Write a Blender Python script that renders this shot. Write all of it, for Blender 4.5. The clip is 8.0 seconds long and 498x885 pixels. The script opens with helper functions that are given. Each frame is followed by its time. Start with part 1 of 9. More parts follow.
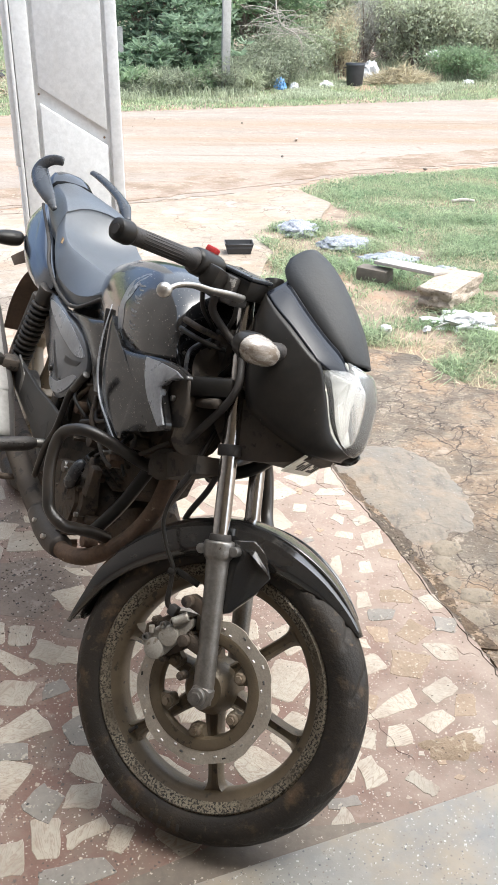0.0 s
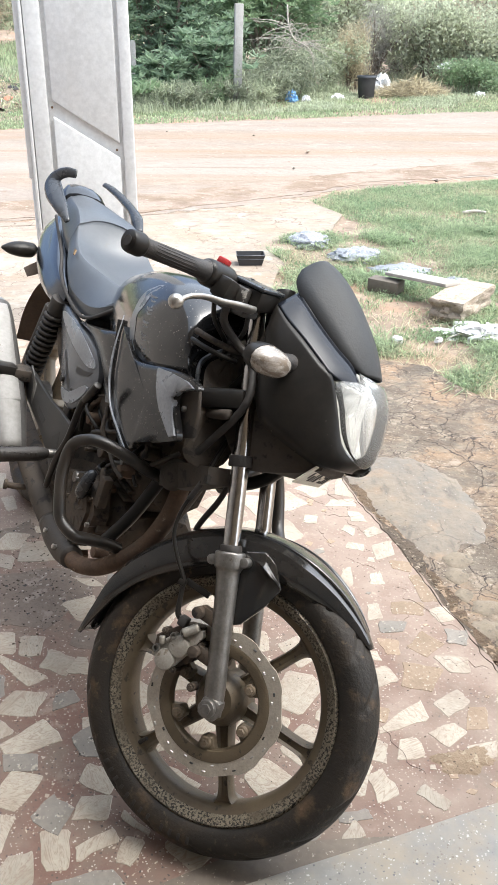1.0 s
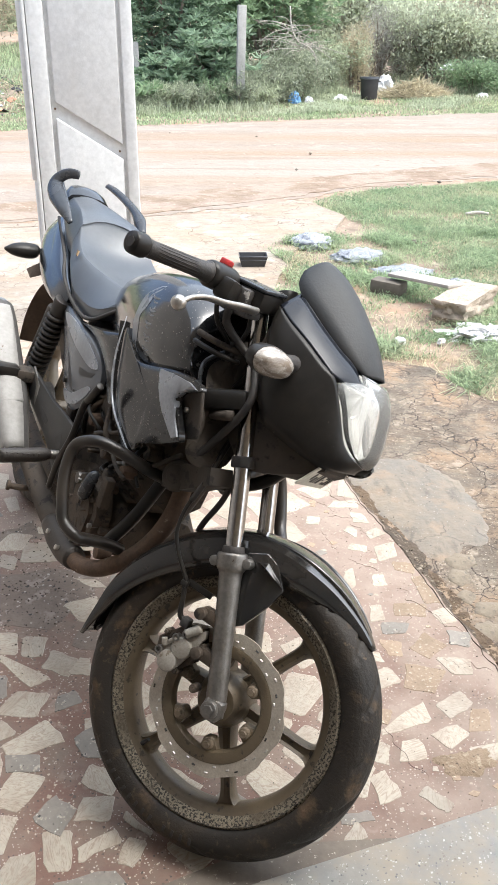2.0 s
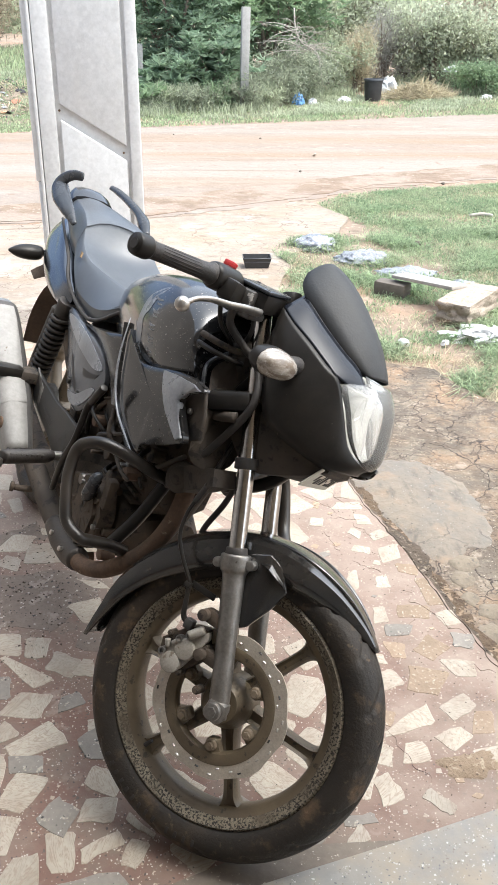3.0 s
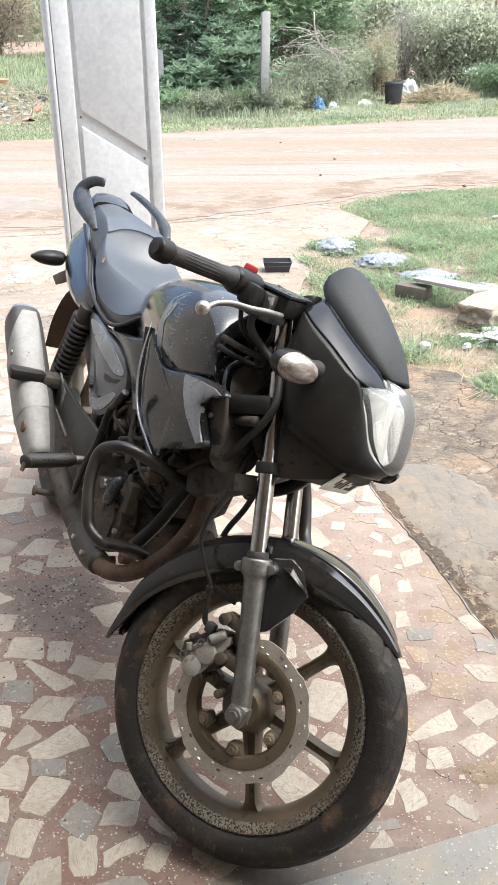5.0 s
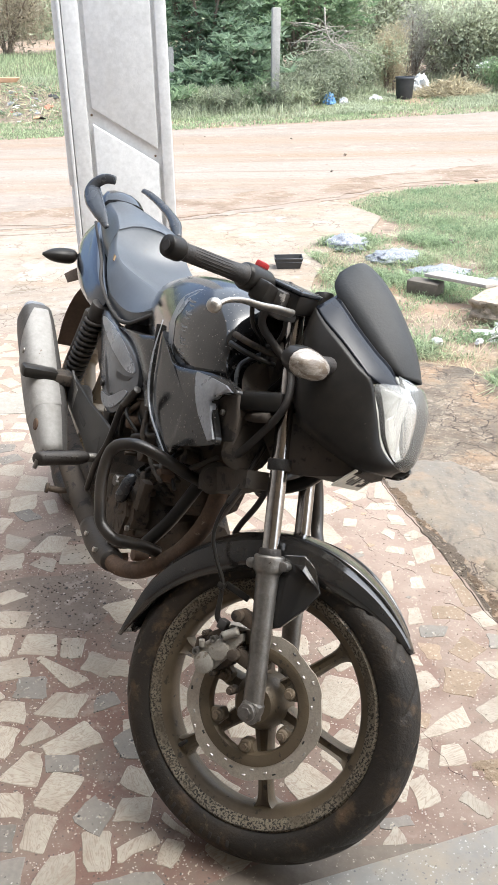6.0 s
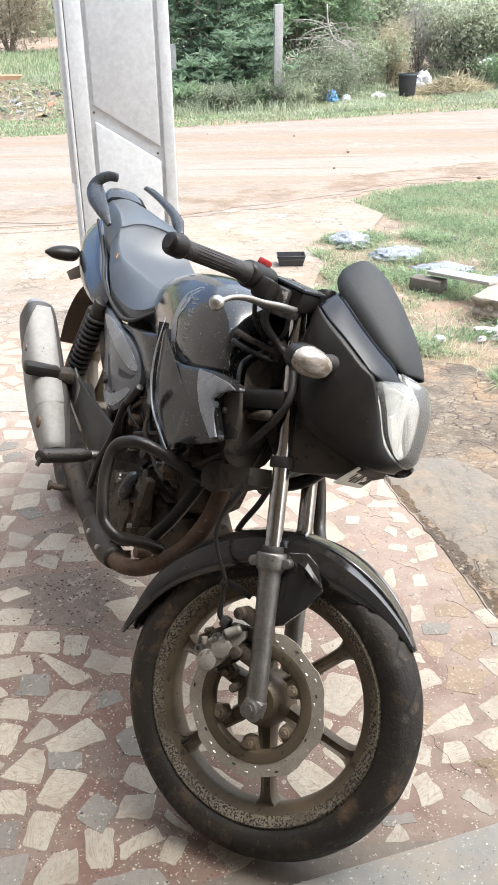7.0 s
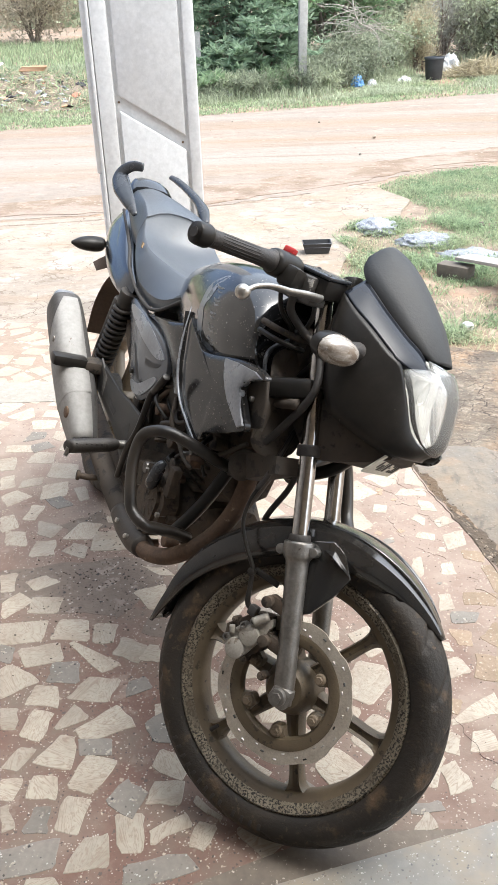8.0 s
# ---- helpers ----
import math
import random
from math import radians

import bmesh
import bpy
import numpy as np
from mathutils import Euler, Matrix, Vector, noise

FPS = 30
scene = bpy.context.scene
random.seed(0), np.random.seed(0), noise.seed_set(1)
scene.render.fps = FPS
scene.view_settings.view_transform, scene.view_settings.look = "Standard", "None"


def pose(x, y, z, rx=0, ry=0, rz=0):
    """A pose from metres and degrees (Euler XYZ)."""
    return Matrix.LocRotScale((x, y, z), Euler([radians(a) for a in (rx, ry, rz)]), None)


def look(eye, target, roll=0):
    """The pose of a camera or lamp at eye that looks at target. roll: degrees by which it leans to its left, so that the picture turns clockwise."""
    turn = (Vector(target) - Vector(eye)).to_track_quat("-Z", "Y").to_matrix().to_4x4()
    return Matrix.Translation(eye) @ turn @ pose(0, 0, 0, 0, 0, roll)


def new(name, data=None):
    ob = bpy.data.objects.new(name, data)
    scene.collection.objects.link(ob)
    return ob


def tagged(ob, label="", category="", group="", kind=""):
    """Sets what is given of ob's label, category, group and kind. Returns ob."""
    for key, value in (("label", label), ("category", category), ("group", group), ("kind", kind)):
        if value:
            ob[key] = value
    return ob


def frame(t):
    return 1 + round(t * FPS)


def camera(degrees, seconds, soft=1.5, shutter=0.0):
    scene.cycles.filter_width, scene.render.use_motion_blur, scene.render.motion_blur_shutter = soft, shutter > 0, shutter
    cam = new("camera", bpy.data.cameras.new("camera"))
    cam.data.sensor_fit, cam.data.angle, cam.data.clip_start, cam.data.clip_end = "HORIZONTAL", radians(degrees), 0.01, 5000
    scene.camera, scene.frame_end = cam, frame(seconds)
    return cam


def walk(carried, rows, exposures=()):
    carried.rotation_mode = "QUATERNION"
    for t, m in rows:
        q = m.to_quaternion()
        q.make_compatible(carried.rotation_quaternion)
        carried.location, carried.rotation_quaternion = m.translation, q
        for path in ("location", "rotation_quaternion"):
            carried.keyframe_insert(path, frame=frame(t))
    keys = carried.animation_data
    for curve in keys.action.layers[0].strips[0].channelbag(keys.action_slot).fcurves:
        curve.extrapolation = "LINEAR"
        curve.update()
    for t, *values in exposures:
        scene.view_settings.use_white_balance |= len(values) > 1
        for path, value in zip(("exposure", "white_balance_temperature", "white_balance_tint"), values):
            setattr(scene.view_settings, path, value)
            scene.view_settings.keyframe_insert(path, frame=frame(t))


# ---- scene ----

EXPOSURE = 1.58
ROOF_EDGE = 0.8

# ---- camera: it stands on the porch and only turns ----
cam = camera(32.767, 8.0, soft=1.6)
EYE = 1.390
TURNS = [  # seconds, yaw, pitch, roll
    (0.0, -2.315, -26.968, 0.820),
    (0.5, -1.690, -26.381, 0.605),
    (1.0, -1.475, -26.241, 0.575),
    (1.5, -1.399, -26.207, 0.566),
    (3.0, -1.021, -26.068, 0.494),
    (3.5, -0.870, -26.006, 0.422),
    (4.0, -0.455, -25.872, 0.221),
    (4.5, -0.000, -25.750, 0.000),
    (6.0, 1.440, -26.005, -0.912),
    (6.5, 1.527, -26.073, -0.955),
    (7.0, 1.633, -26.165, -1.006),
    (7.5, 1.778, -26.250, -1.101),
    (8.0, 3.674, -26.866, -2.237),
]
walk(cam, [(t, pose(0, 0, EYE, 90 + pitch, 0, yaw) @ pose(0, 0, 0, 0, 0, roll)) for t, yaw, pitch, roll in TURNS],
     exposures=[(0.0, EXPOSURE, 5800, 2), (8.0, EXPOSURE, 5800, 2)])

BIKE = Matrix(((0.43562, 0.84145, 0.31969, -0.1145), (-0.90010, 0.41029, 0.14659, 1.1586), (-0.00781, -0.35161, 0.93611, -0.0068), (0, 0, 0, 1)))
STEER = 36.337

# ---- sky and sun: bright overcast noon, seen from under a porch ----
world = bpy.data.worlds.new("world")
scene.world = world
world.use_nodes = True
wn = world.node_tree.nodes
sky = wn.new("ShaderNodeTexSky")
sky.sky_type = "NISHITA"
sky.sun_disc = False
SUN_EL, SUN_AZ = 62.0, 100.0
sky.sun_elevation, sky.sun_rotation = radians(SUN_EL), radians(SUN_AZ)
sky.air_density, sky.dust_density = 0.6, 9.0
world.node_tree.links.new(sky.outputs[0], wn["Background"].inputs[0])
wn["Background"].inputs[1].default_value = 0.15
sun = new("sun", bpy.data.lights.new("sun", "SUN"))
sun.data.energy, sun.data.angle, sun.data.color = 1.0, radians(155), (1.0, 0.965, 0.92)
sun.matrix_world = look((0, 0, 30), (-30 * math.sin(radians(SUN_AZ)) / math.tan(radians(SUN_EL)),
                                     -30 * math.cos(radians(SUN_AZ)) / math.tan(radians(SUN_EL)), 0))

from mathutils.bvhtree import BVHTree

# ---- materials ----
MATS = {}


def surface(name, c1, c2=None, scale=8.0, rough=0.6, metal=0.0, bump=0.0, bump_scale=60.0, coat=0.0, spots=None, spot_scale=30.0,
            spot_cut=0.6, random_amount=0.0, rough2=None, island=False):
    """A node material: two colours mixed by large noise and fine grain, optional spots of a third colour, fine relief."""
    if name in MATS:
        return MATS[name]
    m = bpy.data.materials.new(name)
    m.use_nodes = True
    nt, b = m.node_tree, m.node_tree.nodes["Principled BSDF"]
    link = nt.links.new
    co = nt.nodes.new("ShaderNodeTexCoord")
    c2 = c2 or tuple(v * 0.75 for v in c1)

    def noise_tex(sc, detail=5.0, r=0.6):
        n = nt.nodes.new("ShaderNodeTexNoise")
        n.inputs["Scale"].default_value, n.inputs["Detail"].default_value, n.inputs["Roughness"].default_value = sc, detail, r
        link(co.outputs["Object"], n.inputs["Vector"])
        return n

    def mix(fac, a, bb, mode="MIX"):
        x = nt.nodes.new("ShaderNodeMix")
        x.data_type, x.blend_type = "RGBA", mode
        for sock, v in ((x.inputs[0], fac), (x.inputs[6], a), (x.inputs[7], bb)):
            if isinstance(v, (int, float)):
                sock.default_value = v
            elif isinstance(v, tuple):
                sock.default_value = (*v, 1)
            else:
                link(v, sock)
        return x.outputs[2]

    def ramp(src, lo, hi):
        r = nt.nodes.new("ShaderNodeMapRange")
        r.inputs[1].default_value, r.inputs[2].default_value = lo, hi
        link(src, r.inputs[0])
        return r.outputs[0]

    big, fine = noise_tex(scale), noise_tex(scale * 9, 3.0)
    col = mix(ramp(big.outputs[0], 0.35, 0.65), c1, c2)
    col = mix(0.25, col, mix(ramp(fine.outputs[0], 0.3, 0.7), tuple(v * 0.6 for v in c2), tuple(min(1, v * 1.25) for v in c1)))
    if spots:
        col = mix(ramp(noise_tex(spot_scale, 4.0, 0.65).outputs[0], spot_cut, spot_cut + 0.05), col, spots)
    if random_amount:
        if island:
            g = nt.nodes.new("ShaderNodeNewGeometry")
            rnd = g.outputs["Random Per Island"]
        else:
            rnd = nt.nodes.new("ShaderNodeObjectInfo").outputs["Random"]
        hs = nt.nodes.new("ShaderNodeHueSaturation")
        mr = nt.nodes.new("ShaderNodeMapRange")
        mr.inputs[3].default_value, mr.inputs[4].default_value = 1 - random_amount, 1 + random_amount
        link(rnd, mr.inputs[0])
        link(mr.outputs[0], hs.inputs["Value"])
        link(col, hs.inputs["Color"])
        col = hs.outputs[0]
    link(col, b.inputs["Base Color"])
    b.inputs["Metallic"].default_value = metal
    rr = nt.nodes.new("ShaderNodeMapRange")
    rr.inputs[3].default_value, rr.inputs[4].default_value = rough, rough2 if rough2 is not None else min(1, rough * 1.35)
    link(big.outputs[0], rr.inputs[0])
    link(rr.outputs[0], b.inputs["Roughness"])
    b.inputs["Coat Weight"].default_value = coat
    b.inputs["Coat Roughness"].default_value = 0.12
    if bump:
        bn = nt.nodes.new("ShaderNodeBump")
        bn.inputs["Strength"].default_value, bn.inputs["Distance"].default_value = 1.0, bump
        link(noise_tex(bump_scale, 6.0).outputs[0], bn.inputs["Height"])
        link(bn.outputs[0], b.inputs["Normal"])
    MATS[name] = m
    return m


def cover(m, colour, fac_of):
    """Lay a colour over a material's base colour, by a factor that fac_of(nodes, link, coords) gives."""
    nt = m.node_tree
    b = nt.nodes["Principled BSDF"]
    co = nt.nodes.new("ShaderNodeTexCoord").outputs["Object"]
    fac = fac_of(nt.nodes, nt.links.new, co)
    mx = nt.nodes.new("ShaderNodeMix")
    mx.data_type = "RGBA"
    nt.links.new(b.inputs["Base Color"].links[0].from_socket, mx.inputs[6])
    nt.links.new(fac, mx.inputs[0])
    mx.inputs[7].default_value = (*colour, 1)
    nt.links.new(mx.outputs[2], b.inputs["Base Color"])
    return m


def chips(m, scale, colour, share, size=0.35):
    """Angular stone chips: some cells of a Voronoi pattern, in one colour."""
    def fac(nodes, link, co):
        v = nodes.new("ShaderNodeTexVoronoi")
        v.distance = "MANHATTAN"
        v.inputs["Scale"].default_value = scale
        turn = nodes.new("ShaderNodeMapping")
        turn.inputs["Rotation"].default_value = (0, 0, scale)
        warp = nodes.new("ShaderNodeTexNoise")
        warp.inputs["Scale"].default_value = scale * 1.3
        bend = nodes.new("ShaderNodeMix")
        bend.data_type, bend.blend_type = "RGBA", "LINEAR_LIGHT"
        bend.inputs[0].default_value = 0.35 / scale
        link(co, turn.inputs[0])
        link(turn.outputs[0], bend.inputs[6])
        link(co, warp.inputs["Vector"])
        link(warp.outputs["Color"], bend.inputs[7])
        link(bend.outputs[2], v.inputs["Vector"])
        sep = nodes.new("ShaderNodeSeparateColor")
        link(v.outputs["Color"], sep.inputs[0])
        a, b, c, d = (nodes.new("ShaderNodeMath") for _ in range(4))
        a.operation, b.operation, c.operation, d.operation = "LESS_THAN", "LESS_THAN", "MULTIPLY", "MULTIPLY"
        a.inputs[1].default_value, d.inputs[1].default_value = share, size * 1.5
        link(sep.outputs[0], a.inputs[0])
        link(sep.outputs[1], d.inputs[0])
        link(v.outputs["Distance"], b.inputs[0])
        link(d.outputs[0], b.inputs[1])
        link(a.outputs[0], c.inputs[0])
        link(b.outputs[0], c.inputs[1])
        return c.outputs[0]
    return cover(m, colour, fac)


def grime(m, colour, scale, lo, hi, most=0.8, stretch=None):
    """Soft stains of one colour where a noise is high."""
    def fac(nodes, link, co):
        n_ = nodes.new("ShaderNodeTexNoise")
        n_.inputs["Scale"].default_value, n_.inputs["Detail"].default_value, n_.inputs["Roughness"].default_value = scale, 8, 0.65
        if stretch:
            mp = nodes.new("ShaderNodeMapping")
            mp.inputs["Scale"].default_value = stretch
            link(co, mp.inputs[0])
            co = mp.outputs[0]
        link(co, n_.inputs["Vector"])
        r = nodes.new("ShaderNodeMapRange")
        r.inputs[1].default_value, r.inputs[2].default_value, r.inputs[4].default_value = lo, hi, most
        link(n_.outputs[0], r.inputs[0])
        return r.outputs[0]
    return cover(m, colour, fac)


# ---- building tools ----
def mesh_of(name, bm, material, smooth=True, sharp=40):
    me = bpy.data.meshes.new(name)
    if smooth:
        lim = radians(sharp)
        for fc in bm.faces:
            fc.smooth = True
        for e in bm.edges:
            if len(e.link_faces) == 2 and e.calc_face_angle(0) > lim:
                e.smooth = False
    bm.to_mesh(me)
    bm.free()
    me.materials.append(material)
    return me


def part(name, bm, material, parent, label="", smooth=True, sharp=40):
    """One bmesh as one mesh object under a thing or a part."""
    ob = new(name, mesh_of(name, bm, material, smooth, sharp))
    ob.parent = parent
    if label:
        tagged(ob, label)
    return ob


def thing(name, label, category, m=None, group="", kind="", bm=None, material=None, smooth=True):
    ob = new(name, mesh_of(name, bm, material, smooth) if bm else None)
    if m is not None:
        ob.matrix_world = m
    return tagged(ob, label, category, group, kind)


def box(bm, lo, hi, bevel=0.0, m=None, segments=2):
    c = [(a + b) / 2 for a, b in zip(lo, hi)]
    s = [b - a for a, b in zip(lo, hi)]
    r = bmesh.ops.create_cube(bm, size=1, matrix=(m or Matrix()) @ Matrix.Translation(c) @ Matrix.Diagonal((*s, 1)))
    if bevel:
        es = list({e for v in r["verts"] for e in v.link_edges})
        bmesh.ops.bevel(bm, geom=es, offset=bevel, segments=segments, affect="EDGES", profile=0.5)
    return bm


def curve_points(pts, n=6):
    """Catmull-Rom through the points."""
    P = [Vector(p) for p in pts]
    if len(P) < 3:
        return P
    P = [2 * P[0] - P[1]] + P + [2 * P[-1] - P[-2]]
    out = []
    for i in range(1, len(P) - 2):
        a, b, c, d = P[i - 1:i + 3]
        for k in range(n):
            t = k / n
            out.append(0.5 * (2 * b + (c - a) * t + (2 * a - 5 * b + 4 * c - d) * t * t + (3 * b - a - 3 * c + d) * t ** 3))
    return out + [P[-2]]


def tube(bm, pts, r, n=6, sides=12, cap=True, flat=1.0):
    """A round bar along a smooth line; r is a number or one radius a point."""
    path = curve_points(pts, n)
    rad = [r] * len(path) if isinstance(r, (int, float)) else [float(v) for v in np.interp(np.linspace(0, 1, len(path)), np.linspace(0, 1, len(r)), r)]
    rings, ref = [], None
    for i, p in enumerate(path):
        d = (path[min(i + 1, len(path) - 1)] - path[max(i - 1, 0)]).normalized()
        if ref is None:
            ref = d.orthogonal().normalized()
        ref = (ref - d * ref.dot(d)).normalized()
        s = d.cross(ref)
        rings.append([bm.verts.new(p + (ref * math.cos(a) + s * math.sin(a) * flat) * rad[i]) for a in (2 * math.pi * k / sides for k in range(sides))])
    skin(bm, rings, cap)
    return bm


def skin(bm, rings, cap=True, closed=True):
    for a, b in zip(rings, rings[1:]):
        n = len(a)
        for k in range(n if closed else n - 1):
            bm.faces.new((a[k], a[(k + 1) % n], b[(k + 1) % n], b[k]))
    if cap:
        bm.faces.new(rings[0][::-1])
        bm.faces.new(rings[-1])


def loft(bm, sections, n=4, cap=True, closed=True):
    """Rings of equal length, smoothed along their run."""
    k = len(sections[0])
    lines = [curve_points([s[i] for s in sections], n) for i in range(k)]
    rings = [[bm.verts.new(lines[i][j]) for i in range(k)] for j in range(len(lines[0]))]
    skin(bm, rings, cap, closed)
    bmesh.ops.recalc_face_normals(bm, faces=bm.faces)
    return bm


def lathe(bm, profile, axis_m, steps=48):
    """A closed or open profile of (radius, along) turned round the local y axis of axis_m."""
    rings = []
    for i in range(steps):
        a = 2 * math.pi * i / steps
        rings.append([bm.verts.new(axis_m @ Vector((r * math.cos(a), h, r * math.sin(a)))) for r, h in profile])
    for a, b in zip(rings, rings[1:] + rings[:1]):
        for k in range(len(profile) - 1):
            bm.faces.new((a[k], a[k + 1], b[k + 1], b[k]))
    bmesh.ops.recalc_face_normals(bm, faces=bm.faces)
    return bm


def slab(bm, outline, normal, depth, bevel=0.0, segments=2):
    """A flat outline of 3D points thickened by depth along normal."""
    nv = Vector(normal).normalized() * depth
    a = [bm.verts.new(Vector(p)) for p in outline]
    b = [bm.verts.new(Vector(p) + nv) for p in outline]
    n = len(a)
    fs = [bm.faces.new(a), bm.faces.new(b[::-1])] + [bm.faces.new((a[i], b[i], b[(i + 1) % n], a[(i + 1) % n])) for i in range(n)]
    bmesh.ops.recalc_face_normals(bm, faces=fs)
    if bevel:
        es = list({e for f_ in fs for e in f_.edges})
        bmesh.ops.bevel(bm, geom=es, offset=bevel, segments=segments, affect="EDGES", profile=0.5)
    return bm


def cyl(bm, a, b, r, r2=None, sides=20, bevel=0.0):
    a, b = Vector(a), Vector(b)
    m = Matrix.Translation((a + b) / 2) @ (b - a).to_track_quat("Z", "Y").to_matrix().to_4x4()
    res = bmesh.ops.create_cone(bm, cap_ends=True, segments=sides, radius1=r, radius2=r if r2 is None else r2, depth=(b - a).length, matrix=m)
    if bevel:
        es = [e for e in {e for v in res["verts"] for e in v.link_edges} if any(len(fc.verts) > 4 for fc in e.link_faces)]
        bmesh.ops.bevel(bm, geom=es, offset=bevel, segments=2, affect="EDGES", profile=0.5)
    return bm


def ball(bm, c, r, m=None):
    bmesh.ops.create_uvsphere(bm, u_segments=20, v_segments=12, radius=1, matrix=(m or Matrix()) @ Matrix.Translation(c) @ Matrix.Diagonal((*(r if isinstance(r, tuple) else (r, r, r)), 1)))
    return bm


def sticker(name, host, outline, side, material, parent, lift=0.0012, n_sub=3, label="", soft=False):
    """A thin plate that follows host's flank: outline of (x, z), thrown on it along y."""
    me = host.data
    tree = BVHTree.FromPolygons([v.co[:] for v in me.vertices], [p.vertices[:] for p in me.polygons])

    def on(x, z):
        hit, nrm, _, _ = tree.ray_cast(Vector((x, side * 0.6, z)), Vector((0, -side, 0)))
        if hit is None:
            hit, nrm, _, _ = tree.find_nearest(Vector((x, side * 0.16, z)))
        return hit

    P = [Vector((x, 0, z)) for x, z in outline]
    if soft:
        pts = [(p.x, p.z) for p in curve_points(P[-2:] + P + P[:3], n_sub)[2 * n_sub:(2 + len(P)) * n_sub]]
    else:
        pts = [(a.x + (b.x - a.x) * k / n_sub, a.z + (b.z - a.z) * k / n_sub) for a, b in zip(P, P[1:] + P[:1]) for k in range(n_sub)]
    cx, cz = sum(p[0] for p in pts) / len(pts), sum(p[1] for p in pts) / len(pts)
    bm = bmesh.new()
    rings = []
    for f_, up in ((1.0, -0.004), (1.0, lift), (0.6, lift), (0.2, lift)):
        rings.append([bm.verts.new(on(cx + (x - cx) * f_, cz + (z - cz) * f_) + Vector((0, side * up, 0))) for x, z in pts])
    skin(bm, rings)
    bmesh.ops.recalc_face_normals(bm, faces=bm.faces)
    return part(name, bm, material, parent, label, sharp=60)

# ---- materials of the place ----
def nb0():
    return bmesh.new()


def cracks(m, scale, width, colour, mask_at=0.5, most=1.0):
    """Wandering cracks that show in places, laid over all the rest of a material."""
    def fac(nodes, link, co):
        wob = nodes.new("ShaderNodeTexNoise")
        wob.inputs["Scale"].default_value, wob.inputs["Detail"].default_value = scale * 1.9, 5
        link(co, wob.inputs["Vector"])
        add = nodes.new("ShaderNodeMix")
        add.data_type, add.blend_type = "RGBA", "LINEAR_LIGHT"
        add.inputs[0].default_value = 0.42 / scale
        link(co, add.inputs[6])
        link(wob.outputs["Color"], add.inputs[7])
        vo = nodes.new("ShaderNodeTexVoronoi")
        vo.feature = "DISTANCE_TO_EDGE"
        vo.inputs["Scale"].default_value = scale
        link(add.outputs[2], vo.inputs["Vector"])
        line_ = nodes.new("ShaderNodeMapRange")
        line_.inputs[1].default_value, line_.inputs[2].default_value = width * 0.4, width
        line_.inputs[3].default_value, line_.inputs[4].default_value = most, 0.0
        link(vo.outputs["Distance"], line_.inputs[0])
        nz = nodes.new("ShaderNodeTexNoise")
        nz.inputs["Scale"].default_value, nz.inputs["Detail"].default_value = scale * 0.5, 4
        link(co, nz.inputs["Vector"])
        mask = nodes.new("ShaderNodeMapRange")
        mask.inputs[1].default_value, mask.inputs[2].default_value = mask_at - 0.05, mask_at + 0.05
        link(nz.outputs[0], mask.inputs[0])
        mul = nodes.new("ShaderNodeMath")
        mul.operation = "MULTIPLY"
        link(line_.outputs[0], mul.inputs[0])
        link(mask.outputs[0], mul.inputs[1])
        return mul.outputs[0]
    return cover(m, colour, fac)


dirt = surface("bare_earth", (0.250, 0.195, 0.146), (0.188, 0.142, 0.104), 1.6, 0.95, 0.0, 0.02, 9, spots=(0.33, 0.275, 0.215), spot_scale=4.2, spot_cut=0.56)
grime(dirt, (0.27, 0.165, 0.10), 1.1, 0.50, 0.64, 0.8)
grime(dirt, (0.10, 0.075, 0.055), 6.0, 0.54, 0.68, 0.7)
chips(dirt, 60, (0.36, 0.31, 0.25), 0.12, 0.4)
chips(dirt, 90, (0.08, 0.06, 0.045), 0.16, 0.4)
road_dirt = surface("packed_road_dirt", (0.228, 0.196, 0.166), (0.204, 0.168, 0.138), 0.7, 0.95, 0.0, 0.02, 9, spots=(0.262, 0.226, 0.192), spot_scale=3.0, spot_cut=0.56)
grime(road_dirt, (0.262, 0.226, 0.196), 0.5, 0.46, 0.64, 0.7, (0.6, 1.2, 1))
grime(road_dirt, (0.222, 0.160, 0.116), 0.7, 0.50, 0.68, 0.75, (0.5, 1.4, 1))
grime(road_dirt, (0.215, 0.150, 0.10), 7.0, 0.56, 0.72, 0.55, (0.7, 1.3, 1))


def along_road(lo, hi, most, across, seed):
    """Long bands that run with the road, as wheels leave them."""
    def fac(nodes, link, co):
        mp = nodes.new("ShaderNodeMapping")
        mp.inputs["Rotation"].default_value = (0, 0, radians(-22))
        mp.inputs["Scale"].default_value = (0.05 * across, across, 1)
        mp.inputs["Location"].default_value = (seed, seed, 0)
        link(co, mp.inputs[0])
        n_ = nodes.new("ShaderNodeTexNoise")
        n_.inputs["Scale"].default_value, n_.inputs["Detail"].default_value, n_.inputs["Roughness"].default_value = 1.0, 7, 0.6
        link(mp.outputs[0], n_.inputs["Vector"])
        r = nodes.new("ShaderNodeMapRange")
        r.inputs[1].default_value, r.inputs[2].default_value, r.inputs[4].default_value = lo, hi, most
        link(n_.outputs[0], r.inputs[0])
        return r.outputs[0]
    return fac


